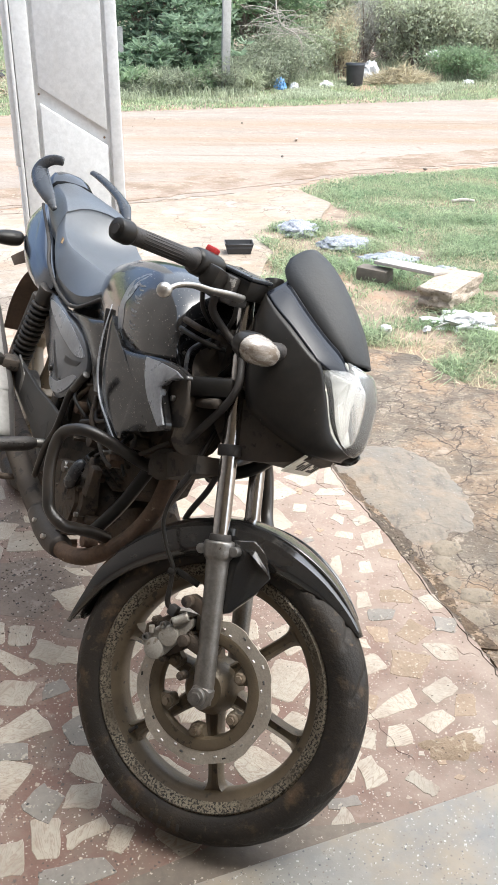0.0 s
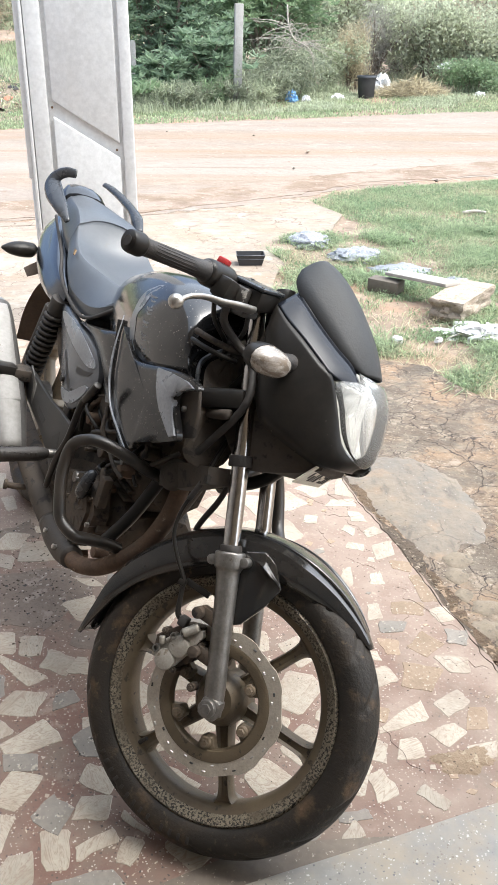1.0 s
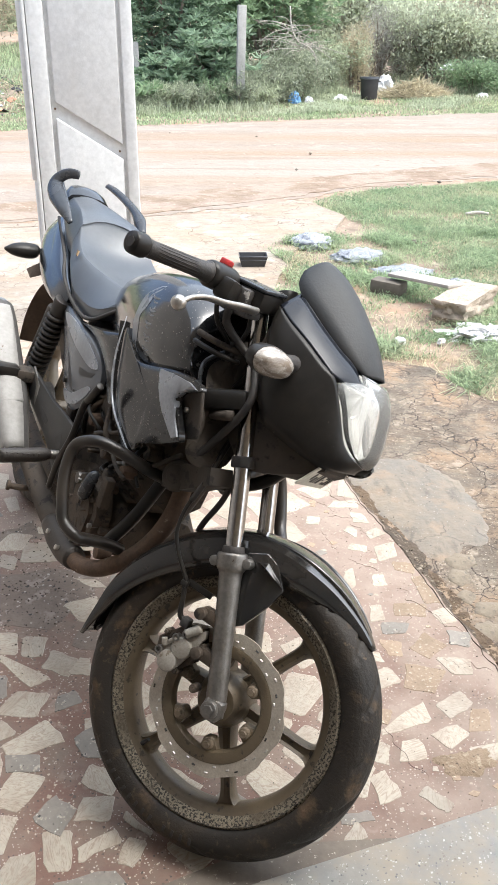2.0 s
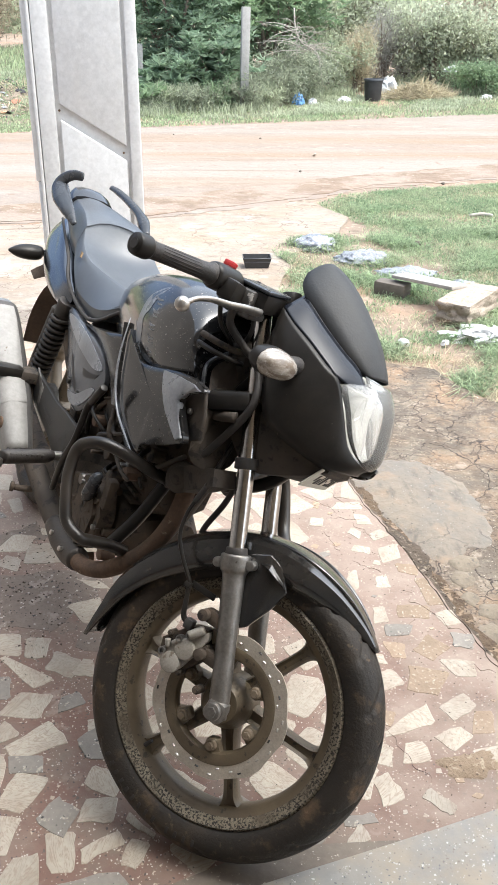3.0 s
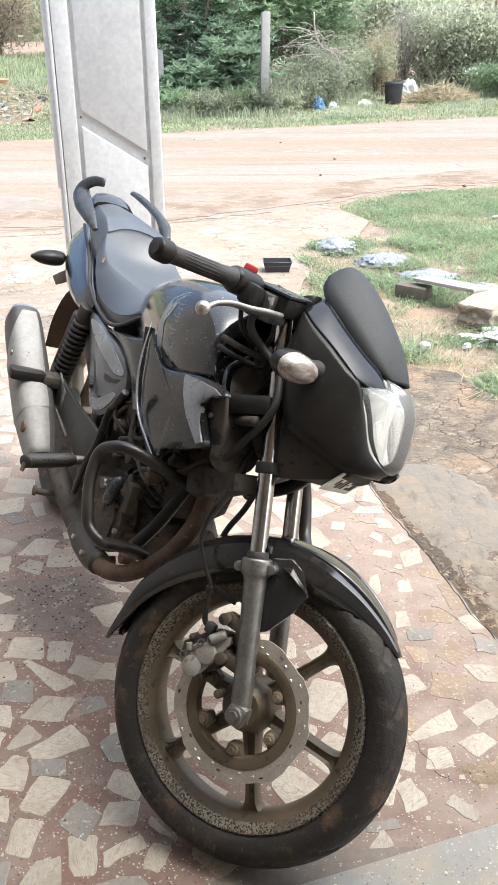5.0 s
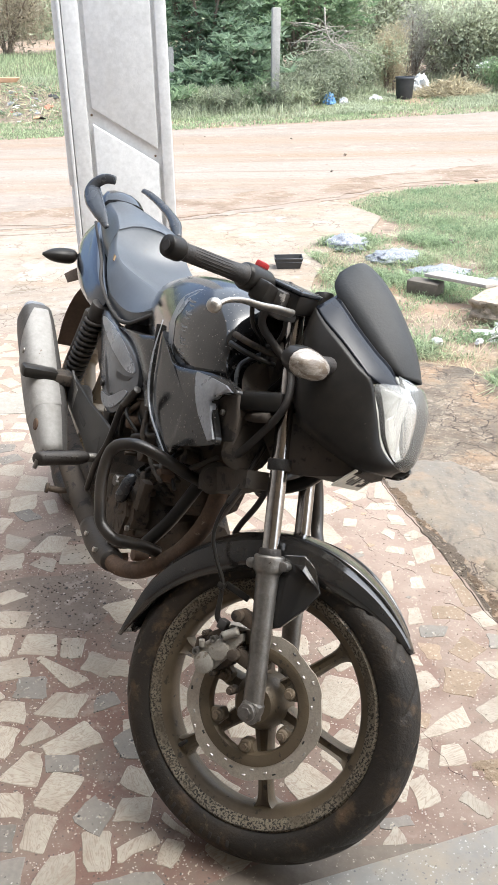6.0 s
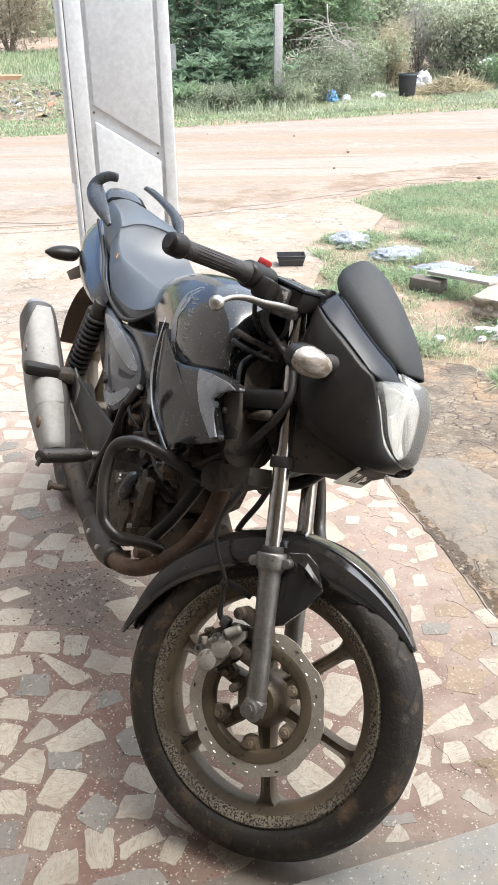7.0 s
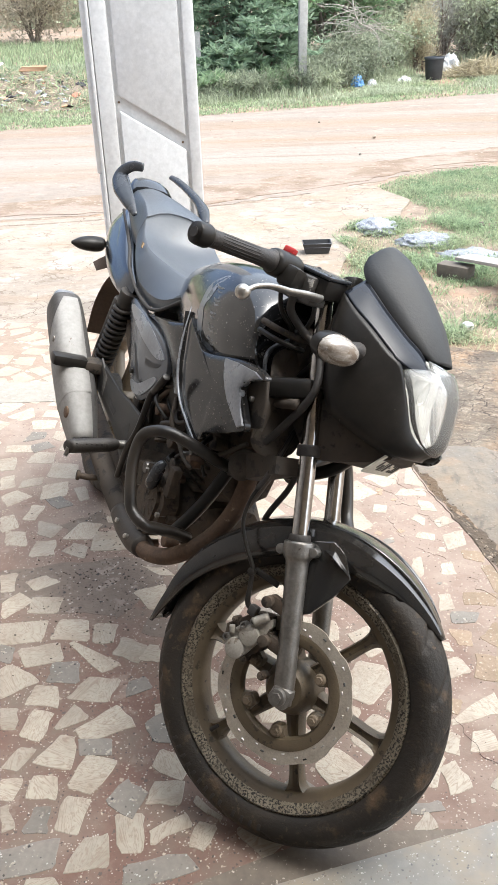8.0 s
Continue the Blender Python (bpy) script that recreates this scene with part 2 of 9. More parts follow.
cover(road_dirt, (0.225, 0.160, 0.108), along_road(0.48, 0.62, 0.85, 0.55, 3.0))
cover(road_dirt, (0.258, 0.230, 0.200), along_road(0.50, 0.62, 0.75, 0.9, 11.0))
cover(road_dirt, (0.165, 0.112, 0.074), along_road(0.58, 0.70, 0.8, 2.6, 7.0))
chips(road_dirt, 34, (0.20, 0.145, 0.105), 0.14, 0.35)
chips(road_dirt, 11, (0.205, 0.155, 0.118), 0.12, 0.40)
chips(road_dirt, 26, (0.33, 0.285, 0.24), 0.10, 0.35)
grout = surface("pink_mosaic_cement", (0.150, 0.084, 0.060), (0.182, 0.112, 0.084), 5, 0.58, 0.0, 0.0012, 60, spots=(0.28, 0.205, 0.165), spot_scale=9, spot_cut=0.60)
grime(grout, (0.285, 0.22, 0.175), 3.4, 0.52, 0.66, 0.45)
grime(grout, (0.165, 0.130, 0.100), 5.0, 0.48, 0.64, 0.85)
grime(grout, (0.190, 0.146, 0.116), 2.2, 0.50, 0.64, 0.60)
grime(grout, (0.30, 0.24, 0.20), 12, 0.60, 0.72, 0.4)
grime(grout, (0.13, 0.10, 0.08), 18, 0.58, 0.70, 0.6)
chips(grout, 210, (0.47, 0.42, 0.36), 0.26, 0.38)
chips(grout, 130, (0.42, 0.35, 0.27), 0.12, 0.40)
chips(grout, 170, (0.075, 0.058, 0.048), 0.15, 0.40)
chips(grout, 95, (0.11, 0.085, 0.068), 0.10, 0.38)
def outer_dust_light(nodes, link, co):
    """Dust and brighter daylight at the outer end of the floor, put into colour, broken up by noise."""
    sep = nodes.new("ShaderNodeSeparateXYZ")
    link(co, sep.inputs[0])
    far_ = nodes.new("ShaderNodeMapRange")
    far_.inputs[1].default_value, far_.inputs[2].default_value = 1.5, 2.7
    link(sep.outputs[1], far_.inputs[0])
    nz = nodes.new("ShaderNodeTexNoise")
    nz.inputs["Scale"].default_value, nz.inputs["Detail"].default_value = 7, 6
    link(co, nz.inputs["Vector"])
    mr = nodes.new("ShaderNodeMapRange")
    mr.inputs[1].default_value, mr.inputs[2].default_value, mr.inputs[3].default_value = 0.35, 0.62, 0.35
    link(nz.outputs[0], mr.inputs[0])
    mul = nodes.new("ShaderNodeMath")
    mul.operation = "MULTIPLY"
    link(far_.outputs[0], mul.inputs[0])
    link(mr.outputs[0], mul.inputs[1])
    return mul.outputs[0]


cover(grout, (0.30, 0.240, 0.196), outer_dust_light)


def side_dust(nodes, link, co):
    """Tan dust trodden in over the outer side of the floor."""
    sep = nodes.new("ShaderNodeSeparateXYZ")
    link(co, sep.inputs[0])
    out_ = nodes.new("ShaderNodeMapRange")
    out_.inputs[1].default_value, out_.inputs[2].default_value = 0.05, 0.40
    link(sep.outputs[0], out_.inputs[0])
    nz = nodes.new("ShaderNodeTexNoise")
    nz.inputs["Scale"].default_value, nz.inputs["Detail"].default_value = 9, 7
    link(co, nz.inputs["Vector"])
    mr = nodes.new("ShaderNodeMapRange")
    mr.inputs[1].default_value, mr.inputs[2].default_value, mr.inputs[3].default_value, mr.inputs[4].default_value = 0.36, 0.64, 0.15, 0.85
    link(nz.outputs[0], mr.inputs[0])
    mul = nodes.new("ShaderNodeMath")
    mul.operation = "MULTIPLY"
    link(out_.outputs[0], mul.inputs[0])
    link(mr.outputs[0], mul.inputs[1])
    return mul.outputs[0]


cover(grout, (0.285, 0.222, 0.176), side_dust)
chips(grout, 190, (0.43, 0.37, 0.30), 0.16, 0.40)
chips(grout, 150, (0.100, 0.072, 0.055), 0.11, 0.40)
chips(grout, 75, (0.33, 0.27, 0.21), 0.10, 0.36)
terrazzo = surface("grey_terrazzo", (0.250, 0.230, 0.200), (0.300, 0.275, 0.238), 4, 0.45, 0.0, 0.0006, 80, spots=(0.40, 0.36, 0.30), spot_scale=14, spot_cut=0.66)
grime(terrazzo, (0.205, 0.20, 0.19), 7, 0.46, 0.62, 0.9)
grime(terrazzo, (0.34, 0.26, 0.165), 4, 0.48, 0.66, 0.7)
chips(terrazzo, 150, (0.50, 0.48, 0.44), 0.10, 0.36)
chips(terrazzo, 230, (0.43, 0.41, 0.37), 0.24, 0.40)
chips(terrazzo, 200, (0.19, 0.16, 0.125), 0.22, 0.40)
chips(terrazzo, 170, (0.13, 0.125, 0.12), 0.14, 0.36)
rough_concrete = surface("weathered_concrete", (0.166, 0.130, 0.096), (0.118, 0.094, 0.070), 3.0, 0.9, 0.0, 0.012, 26, spots=(0.27, 0.225, 0.175), spot_scale=34, spot_cut=0.57)
grime(rough_concrete, (0.245, 0.165, 0.102), 2.4, 0.43, 0.60, 0.85)
grime(rough_concrete, (0.170, 0.148, 0.118), 3.6, 0.48, 0.62, 0.7)
grime(rough_concrete, (0.29, 0.245, 0.19), 14, 0.56, 0.66, 0.8)
grime(rough_concrete, (0.075, 0.064, 0.050), 3.0, 0.48, 0.64, 0.85, (0.9, 1.3, 1))
grime(rough_concrete, (0.085, 0.070, 0.055), 12, 0.54, 0.66, 0.75)
chips(rough_concrete, 150, (0.065, 0.05, 0.04), 0.30, 0.40)
chips(rough_concrete, 190, (0.34, 0.30, 0.24), 0.22, 0.40)
cracks(rough_concrete, 13, 0.030, (0.055, 0.042, 0.033), 0.47, 0.9)
cracks(rough_concrete, 5.5, 0.018, (0.040, 0.030, 0.024), 0.44)
patch_concrete = surface("smooth_cement_patch", (0.214, 0.178, 0.136), (0.166, 0.146, 0.124), 3.2, 0.85, 0.0, 0.004, 50)
grime(patch_concrete, (0.150, 0.140, 0.126), 5.0, 0.46, 0.64, 0.75, (1.3, 0.8, 1))
grime(patch_concrete, (0.25, 0.18, 0.12), 9.0, 0.54, 0.68, 0.7)
grime(patch_concrete, (0.10, 0.088, 0.074), 13.0, 0.54, 0.68, 0.75, (1.5, 0.6, 1))
chips(patch_concrete, 170, (0.32, 0.29, 0.25), 0.14, 0.35)
chips(patch_concrete, 130, (0.10, 0.085, 0.07), 0.12, 0.33)
cracks(patch_concrete, 5.0, 0.022, (0.07, 0.055, 0.045), 0.52)
drive_concrete = surface("pale_driveway_concrete", (0.300, 0.258, 0.212), (0.235, 0.196, 0.158), 1.3, 0.88, 0.0, 0.006, 30, spots=(0.345, 0.308, 0.265), spot_scale=2.4, spot_cut=0.58)
grime(drive_concrete, (0.25, 0.185, 0.128), 2.2, 0.48, 0.64, 0.75, (0.6, 1.5, 1))
grime(drive_concrete, (0.15, 0.115, 0.085), 9.0, 0.56, 0.68, 0.8, (0.7, 1.4, 1))
chips(drive_concrete, 60, (0.35, 0.31, 0.265), 0.15, 0.4)
chips(drive_concrete, 30, (0.22, 0.18, 0.14), 0.10, 0.35)
cracks(drive_concrete, 5.0, 0.022, (0.15, 0.115, 0.085), 0.54)
cracks(drive_concrete, 1.7, 0.007, (0.12, 0.09, 0.068), 0.46)
white_paint = surface("white_gate_paint", (0.62, 0.62, 0.615), (0.575, 0.575, 0.57), 5, 0.38, 0.0, 0.0016, 26, spots=(0.60, 0.57, 0.52), spot_scale=50, spot_cut=0.71)
grime(white_paint, (0.62, 0.60, 0.56), 2.5, 0.58, 0.78, 0.30, (3, 3, 0.6))
# dark tone picked for what the glossy bike panels reflect
dark_wall = surface("light_block_dark", (0.250, 0.232, 0.214), (0.200, 0.184, 0.168), 2.0, 0.9, 0.0, 0.004, 40, spots=(0.23, 0.21, 0.19), spot_scale=9, spot_cut=0.58)
wall_paint = surface("pale_wall_paint", (0.54, 0.505, 0.45), (0.48, 0.445, 0.395), 1.5, 0.8, 0.0, 0.002, 40)


# ---- ground, porch, road ----
def flat(name, outline, z, depth, material, label, category, kind="structure", parent=None):
    bm = nb0()
    slab(bm, [(x, y, z) for x, y in outline], (0, 0, -1), depth)
    return thing(name, label, category, None, "", kind, bm, material, smooth=False)


def ragged(outline, amount, step, seed):
    """An outline with wandering edges."""
    r = random.Random(seed)
    out = []
    for (x0, y0), (x1, y1) in zip(outline, outline[1:] + outline[:1]):
        n_ = max(1, int(math.hypot(x1 - x0, y1 - y0) / step))
        for i in range(n_):
            t = i / n_
            d = 0 if i == 0 else amount
            out.append((x0 + (x1 - x0) * t + r.uniform(-d, d), y0 + (y1 - y0) * t + r.uniform(-d, d)))
    return out


def land(x, y):
    """Height of the open ground: a low bank rises behind the road."""
    z = -0.050 + 0.003 * noise.noise((x * 0.5, y * 0.5, 0))
    if y > 16.5:
        z += 0.040 * (y - 16.5) + 0.10 * noise.noise((x * 0.3, y * 0.3, 3))
    return min(z, 3.5)


xs = [-220, -120, -70, -45, -32, -24] + [-18 + 0.6 * i for i in range(61)] + [24, 32, 45, 70, 120, 220]
ys = [-200, -90, -40, -20, -10, -4] + [0.5 * i for i in range(0, 60)] + [30, 33, 37, 42, 50, 65, 90, 140, 240]
bm = nb0()
grid = [[bm.verts.new((x, y, land(x, y))) for x in xs] for y in ys]
for a, b in zip(grid, grid[1:]):
    for i in range(len(xs) - 1):
        bm.faces.new((a[i], a[i + 1], b[i + 1], b[i]))
ground = thing("ground", "reddish bare earth rising to a bank behind the road", "ground", None, "", "structure", bm, dirt)

FLOOR_EDGE = [(0.80, 1.00), (0.625, 1.66), (0.384, 2.545), (0.30, 2.90), (0.12, 3.70), (0.05, 4.15)]
rnd = random.Random(27)
BROKEN = []
for (x0, y0), (x1, y1) in zip(FLOOR_EDGE, FLOOR_EDGE[1:]):
    n_ = int((y1 - y0) / 0.03)
    BROKEN += [(x0 + (x1 - x0) * i / n_ + 0.010 * noise.noise((3, (y0 + (y1 - y0) * i / n_) * 9, 5)) + rnd.uniform(-0.004, 0.004), y0 + (y1 - y0) * i / n_) for i in range(n_)]
floor = flat("porch_floor", [(-5, -2.6), (0.80, -2.6)] + BROKEN + [(0.05, 4.15), (-5, 4.15)], 0.0, 0.15, grout, "crazy-paved porch floor, pale stone pieces in pinkish cement", "floor")
apron = flat("concrete_apron", ragged([(0.815, 1.00), (0.640, 1.665), (0.399, 2.550), (0.315, 2.905), (0.135, 3.70), (0.07, 4.15), (0.30, 4.05), (0.55, 3.82), (0.77, 3.70), (0.92, 3.65), (0.98, 3.46), (1.08, 3.28), (1.9, 2.87), (3.2, 2.5), (4.5, 1.0)], 0.018, 0.07, 3),
             -0.018, 0.15, rough_concrete, "brown weathered concrete apron beside the porch floor", "concrete apron")
bm = nb0()
rnd = random.Random(12)
cx, cy = 0.62, 2.42
outer = [(0.408, 2.565), (0.455, 2.67), (0.51, 2.73), (0.60, 2.745), (0.69, 2.69), (0.77, 2.57), (0.81, 2.44), (0.815, 2.30), (0.775, 2.18), (0.70, 2.15), (0.655, 2.09), (0.605, 2.06), (0.565, 2.11), (0.530, 2.18), (0.487, 2.26), (0.44, 2.42)]
sm = [Vector((p[0], p[1], 0)) for p in outer]
sm = curve_points(sm[-2:] + sm + sm[:3], 8)[16:16 + 8 * len(sm)]
sm = [p + Vector((p.x - cx, p.y - cy, 0)) * (0.10 * noise.noise((p.x * 11, p.y * 11, 4)) + 0.06 * noise.noise((p.x * 37, p.y * 37, 9))) for p in sm]
rings_ = []
for f_, z in ((1.03, -0.03), (1.0, -0.0185), (0.95, -0.0165), (0.86, -0.013), (0.6, -0.008), (0.3, -0.005)):
    rings_.append([bm.verts.new((cx + (p.x - cx) * f_, cy + (p.y - cy) * f_, z + 0.003 * noise.noise((p.x * 9 * f_, p.y * 9 * f_, f_)))) for p in sm])
skin(bm, rings_)
bmesh.ops.recalc_face_normals(bm, faces=bm.faces)
thing("cement_patch", "smooth grey-beige cement patch on the brown apron", "concrete patch", None, "", "structure", bm, patch_concrete)
# dirt packed along the broken edge of the floor
bm = nb0()
rnd = random.Random(6)
left_, right_ = [], []
for i in range(161):
    t = i / 160
    k = t * (len(FLOOR_EDGE) - 1)
    a, b = FLOOR_EDGE[int(min(k, len(FLOOR_EDGE) - 2))], FLOOR_EDGE[int(min(k, len(FLOOR_EDGE) - 2)) + 1]
    u = k - int(min(k, len(FLOOR_EDGE) - 2))
    x, y = a[0] + (b[0] - a[0]) * u, a[1] + (b[1] - a[1]) * u
    left_.append((x - rnd.uniform(0.002, 0.016), y))
    right_.append((x + rnd.uniform(0.008, 0.030) + 0.03 * noise.noise((0, y * 6, 0)) + 0.055 * math.exp(-((y - 2.12) / 0.13) ** 2), y))
cols_ = [[bm.verts.new((x0 + (x1 - x0) * f_, y0, z + 0.006 * f_ * noise.noise((f_ * 5, y0 * 30, 1)))) for f_, z in ((0, -0.004), (0.12, 0.0022), (0.3, -0.003), (0.6, -0.009), (0.85, -0.012), (1, -0.022))] for (x0, y0), (x1, _) in zip(left_, right_)]
skin(bm, cols_, False, False)
bmesh.ops.recalc_face_normals(bm, faces=bm.faces)
edge_dirt = surface("packed_edge_dirt", (0.048, 0.036, 0.026), (0.098, 0.074, 0.052), 14, 0.95, 0.0, 0.008, 90, spots=(0.27, 0.23, 0.175), spot_scale=45, spot_cut=0.60)
thing("edge_dirt", "brown dirt packed along the broken floor edge", "dirt", None, "", "structure", bm, edge_dirt)
rnd = random.Random(65)
for dark_, count in ((True, 190), (False, 260)):
    bm = nb0()
    for k in range(count):
        y = rnd.uniform(1.30, 3.6) if k % 3 else rnd.gauss(2.12, 0.14)
        x = float(np.interp(y, [p[1] for p in FLOOR_EDGE], [p[0] for p in FLOOR_EDGE])) + rnd.gauss(0.018, 0.018)
        q_ = rnd.uniform(0.0010, 0.0030)
        bmesh.ops.create_icosphere(bm, subdivisions=1, radius=1, matrix=pose(x, y, -0.006 + rnd.uniform(-0.006, 0.004), rnd.uniform(0, 90), 0, rnd.uniform(0, 360)) @ Matrix.Diagonal((q_ * 1.5, q_, q_ * 0.7, 1)))
    thing("edge_gravel", "dark crumbs of earth along the broken floor edge" if dark_ else "pale crumbs of cement along the broken floor edge", "gravel", None, "", "stuff", bm,
          surface("earth_crumb", (0.055, 0.042, 0.030), (0.10, 0.076, 0.054), 60, 0.95) if dark_ else surface("cement_crumb", (0.27, 0.225, 0.17), (0.19, 0.155, 0.115), 60, 0.95), smooth=False)
# crumbled lumps of old concrete below the patch
rnd = random.Random(44)
for x, y, r in ((0.674, 2.070, 0.050), (0.650, 1.992, 0.040), (0.648, 1.900, 0.032), (0.700, 1.840, 0.045), (0.668, 1.750, 0.045)):
    bm = nb0()
    n_ = 18
    rim = [1 + 0.45 * noise.noise((x * 9 + 1.6 * math.cos(2 * math.pi * k / n_), y * 9 + 2.2 * math.sin(2 * math.pi * k / n_), 0)) for k in range(n_)]
    rings_ = [[bm.verts.new((r * f_ * rim[k] * math.cos(2 * math.pi * k / n_), r * 0.85 * f_ * rim[k] * math.sin(2 * math.pi * k / n_), z + 0.002 * noise.noise((k * 0.7, f_ * 3, x)))) for k in range(n_)] for f_, z in ((1.05, -0.006), (1.0, -0.0015), (0.90, 0.0015), (0.5, 0.0030), (0.15, 0.0035))]
    skin(bm, rings_)
    bmesh.ops.recalc_face_normals(bm, faces=bm.faces)
    thing("concrete_lump", "worn tan lump of old concrete set in the apron", "concrete lump", pose(x, y, -0.017, 0, 0, rnd.uniform(0, 90)), "concrete lumps", "structure", bm,
          surface("tan_old_concrete", (0.225, 0.188, 0.14), (0.15, 0.124, 0.094), 14, 0.92, 0.0, 0.004, 70, spots=(0.12, 0.10, 0.08), spot_scale=50, spot_cut=0.60))
# dark soil washed out along the broken edge of the floor
outer_ = [(x + 0.030 + 0.028 * abs(math.sin(y * 9.0)), y) for x, y in ((0.640, 1.62), (0.600, 1.76), (0.555, 1.92), (0.510, 2.08), (0.465, 2.24), (0.425, 2.40), (0.395, 2.52))]
inner_ = [(x - 0.012, y) for x, y in ((0.625, 1.66), (0.505, 2.10), (0.384, 2.545))]
bm = nb0()
slab(bm, [(x, y, -0.0125) for x, y in ragged(inner_ + outer_[::-1], 0.014, 0.02, 77)], (0, 0, -1), 0.02)
wash = surface("dark_washed_soil", (0.135, 0.094, 0.058), (0.060, 0.041, 0.026), 14, 0.95, 0.0, 0.010, 60, spots=(0.25, 0.185, 0.125), spot_scale=26, spot_cut=0.55)
thing("washed_soil", "dark brown soil washed out along the broken floor edge", "soil", None, "", "structure", bm, wash, smooth=False)
# low brown mound added for a blurred blotch on the floor beside the threshold
bm = nb0()
n_ = 96
rim = [1 + 0.55 * noise.noise((1.6 * math.cos(2 * math.pi * k / n_), 1.6 * math.sin(2 * math.pi * k / n_), 7)) + 0.10 * noise.noise((7 * math.cos(2 * math.pi * k / n_), 7 * math.sin(2 * math.pi * k / n_), 2)) for k in range(n_)]
rings_ = [[bm.verts.new((0.060 * f_ * rim[k] * math.cos(2 * math.pi * k / n_), 0.038 * f_ * rim[k] * math.sin(2 * math.pi * k / n_), z + 0.0010 * noise.noise((k * 0.45, f_ * 9, 1)))) for k in range(n_)] for f_, z in ((1.0, 0.0004), (0.93, 0.0016), (0.75, 0.0032), (0.5, 0.0045), (0.2, 0.0055))]
skin(bm, rings_)
bmesh.ops.recalc_face_normals(bm, faces=bm.faces)
blotch = surface("blotch_brown", (0.270, 0.205, 0.142), (0.190, 0.138, 0.092), 16, 0.95, 0.0, 0.004, 120, spots=(0.34, 0.28, 0.20), spot_scale=60, spot_cut=0.58)
chips(blotch, 160, (0.075, 0.055, 0.04), 0.25, 0.4)
thing("dirt_patch", "brown mound added for a blurred blotch beside the threshold", "dirt", pose(0.495, 1.300, 0.0, 0, 0, 12), "", "structure", bm, blotch)
bm = nb0()
slab(bm, [(-0.62, 0.790, 0.018), (0.30, 1.098, 0.018), (0.60, 1.202, 0.018), (0.82, 1.262, 0.018), (0.82, -2.6, 0.018), (-0.62, -2.6, 0.018)], (0, 0, -1), 0.10, 0.006)
thing("threshold_slab", "grey terrazzo threshold slab at the house entrance", "slab", None, "", "structure", bm, terrazzo)
bm = nb0()
slab(bm, [(-0.62, 0.795, 0.0025), (-0.62, 0.86, 0.0025), (-0.2, 0.985, 0.0025), (0.0, 1.075, 0.0025), (0.16, 1.105, 0.0025), (0.30, 1.112, 0.0025), (0.335, 1.112, 0.0025)], (0, 0, -1), 0.02)
thing("terrazzo_strip", "stained terrazzo strip along the threshold", "floor strip", None, "", "structure", bm,
      surface("stained_terrazzo", (0.175, 0.142, 0.108), (0.125, 0.100, 0.076), 7, 0.5, 0.0, 0.0008, 80, spots=(0.48, 0.42, 0.34), spot_scale=120, spot_cut=0.63), smooth=False)
# trodden dust over the far end of the floor, and the grey cement band before it
bm = nb0()
slab(bm, [(x, y, 0.0008) for x, y in ragged([(-5, 3.30), (0.19, 3.30), (0.11, 3.70), (0.05, 4.12), (-5, 4.12)], 0.02, 0.08, 17)], (0, 0, -1), 0.004)
floor_dust_mat = surface("trodden_floor_dust", (0.275, 0.220, 0.172), (0.225, 0.172, 0.132), 5, 0.9, 0.0, 0.002, 60, spots=(0.40, 0.35, 0.29), spot_scale=16, spot_cut=0.58)
grime(floor_dust_mat, (0.25, 0.165, 0.13), 6, 0.52, 0.66, 0.7)
thing("floor_dust", "tan dust trodden over the far end of the porch floor", "dust", None, "", "structure", bm, floor_dust_mat, smooth=False)
bm = nb0()
slab(bm, [(x, y, 0.0026) for x, y in ragged([(-5, 3.12), (-0.2, 3.12), (-0.2, 3.33), (-5, 3.33)], 0.008, 0.10, 18)], (0, 0, -1), 0.006)
thing("cement_band", "smooth grey cement band across the porch floor", "cement band", None, "", "structure", bm,
      surface("grey_cement_band", (0.30, 0.275, 0.24), (0.245, 0.225, 0.195), 5, 0.8, 0.0, 0.002, 70, spots=(0.36, 0.32, 0.27), spot_scale=20, spot_cut=0.6), smooth=False)
flat("driveway", ragged([(-6, 4.16), (0.03, 4.16), (0.25, 4.6), (0.30, 5.3), (0.45, 6.0), (0.80, 6.6), (0.95, 7.2), (0.70, 7.9), (0.30, 7.75), (-0.2, 7.3), (-0.8, 7.05), (-2.0, 6.75), (-6, 6.2)], 0.02, 0.2, 5),
             -0.030, 0.12, drive_concrete, "pale cracked concrete driveway", "driveway")
bm = nb0()
slab(bm, [(-6, 6.18, -0.022), (-2.0, 6.60, -0.022), (-0.9, 6.86, -0.022), (-0.9, 7.00, -0.022), (-2.0, 6.74, -0.022), (-6, 6.34, -0.022)], (0, 0, -1), 0.1, 0.008)
thing("driveway_kerb", "low pale concrete kerb at the driveway end", "kerb", None, "", "structure", bm, drive_concrete, smooth=False)
road = flat("road", ragged([(-60, -3.5), (-6, 6.25), (-2.0, 6.95), (-0.75, 7.20), (0.0, 7.60), (0.65, 8.1), (1.25, 8.7), (3.05, 9.5), (6, 10.6), (60, 32), (60, 46), (5.0, 17.4), (2.7, 16.2), (0.9, 15.2), (-1.4, 14.35), (-3.6, 13.3), (-60, 6)], 0.05, 0.12, 8),
            -0.0455, 0.05, road_dirt, "pale packed dirt road with reddish tracks", "dirt road")

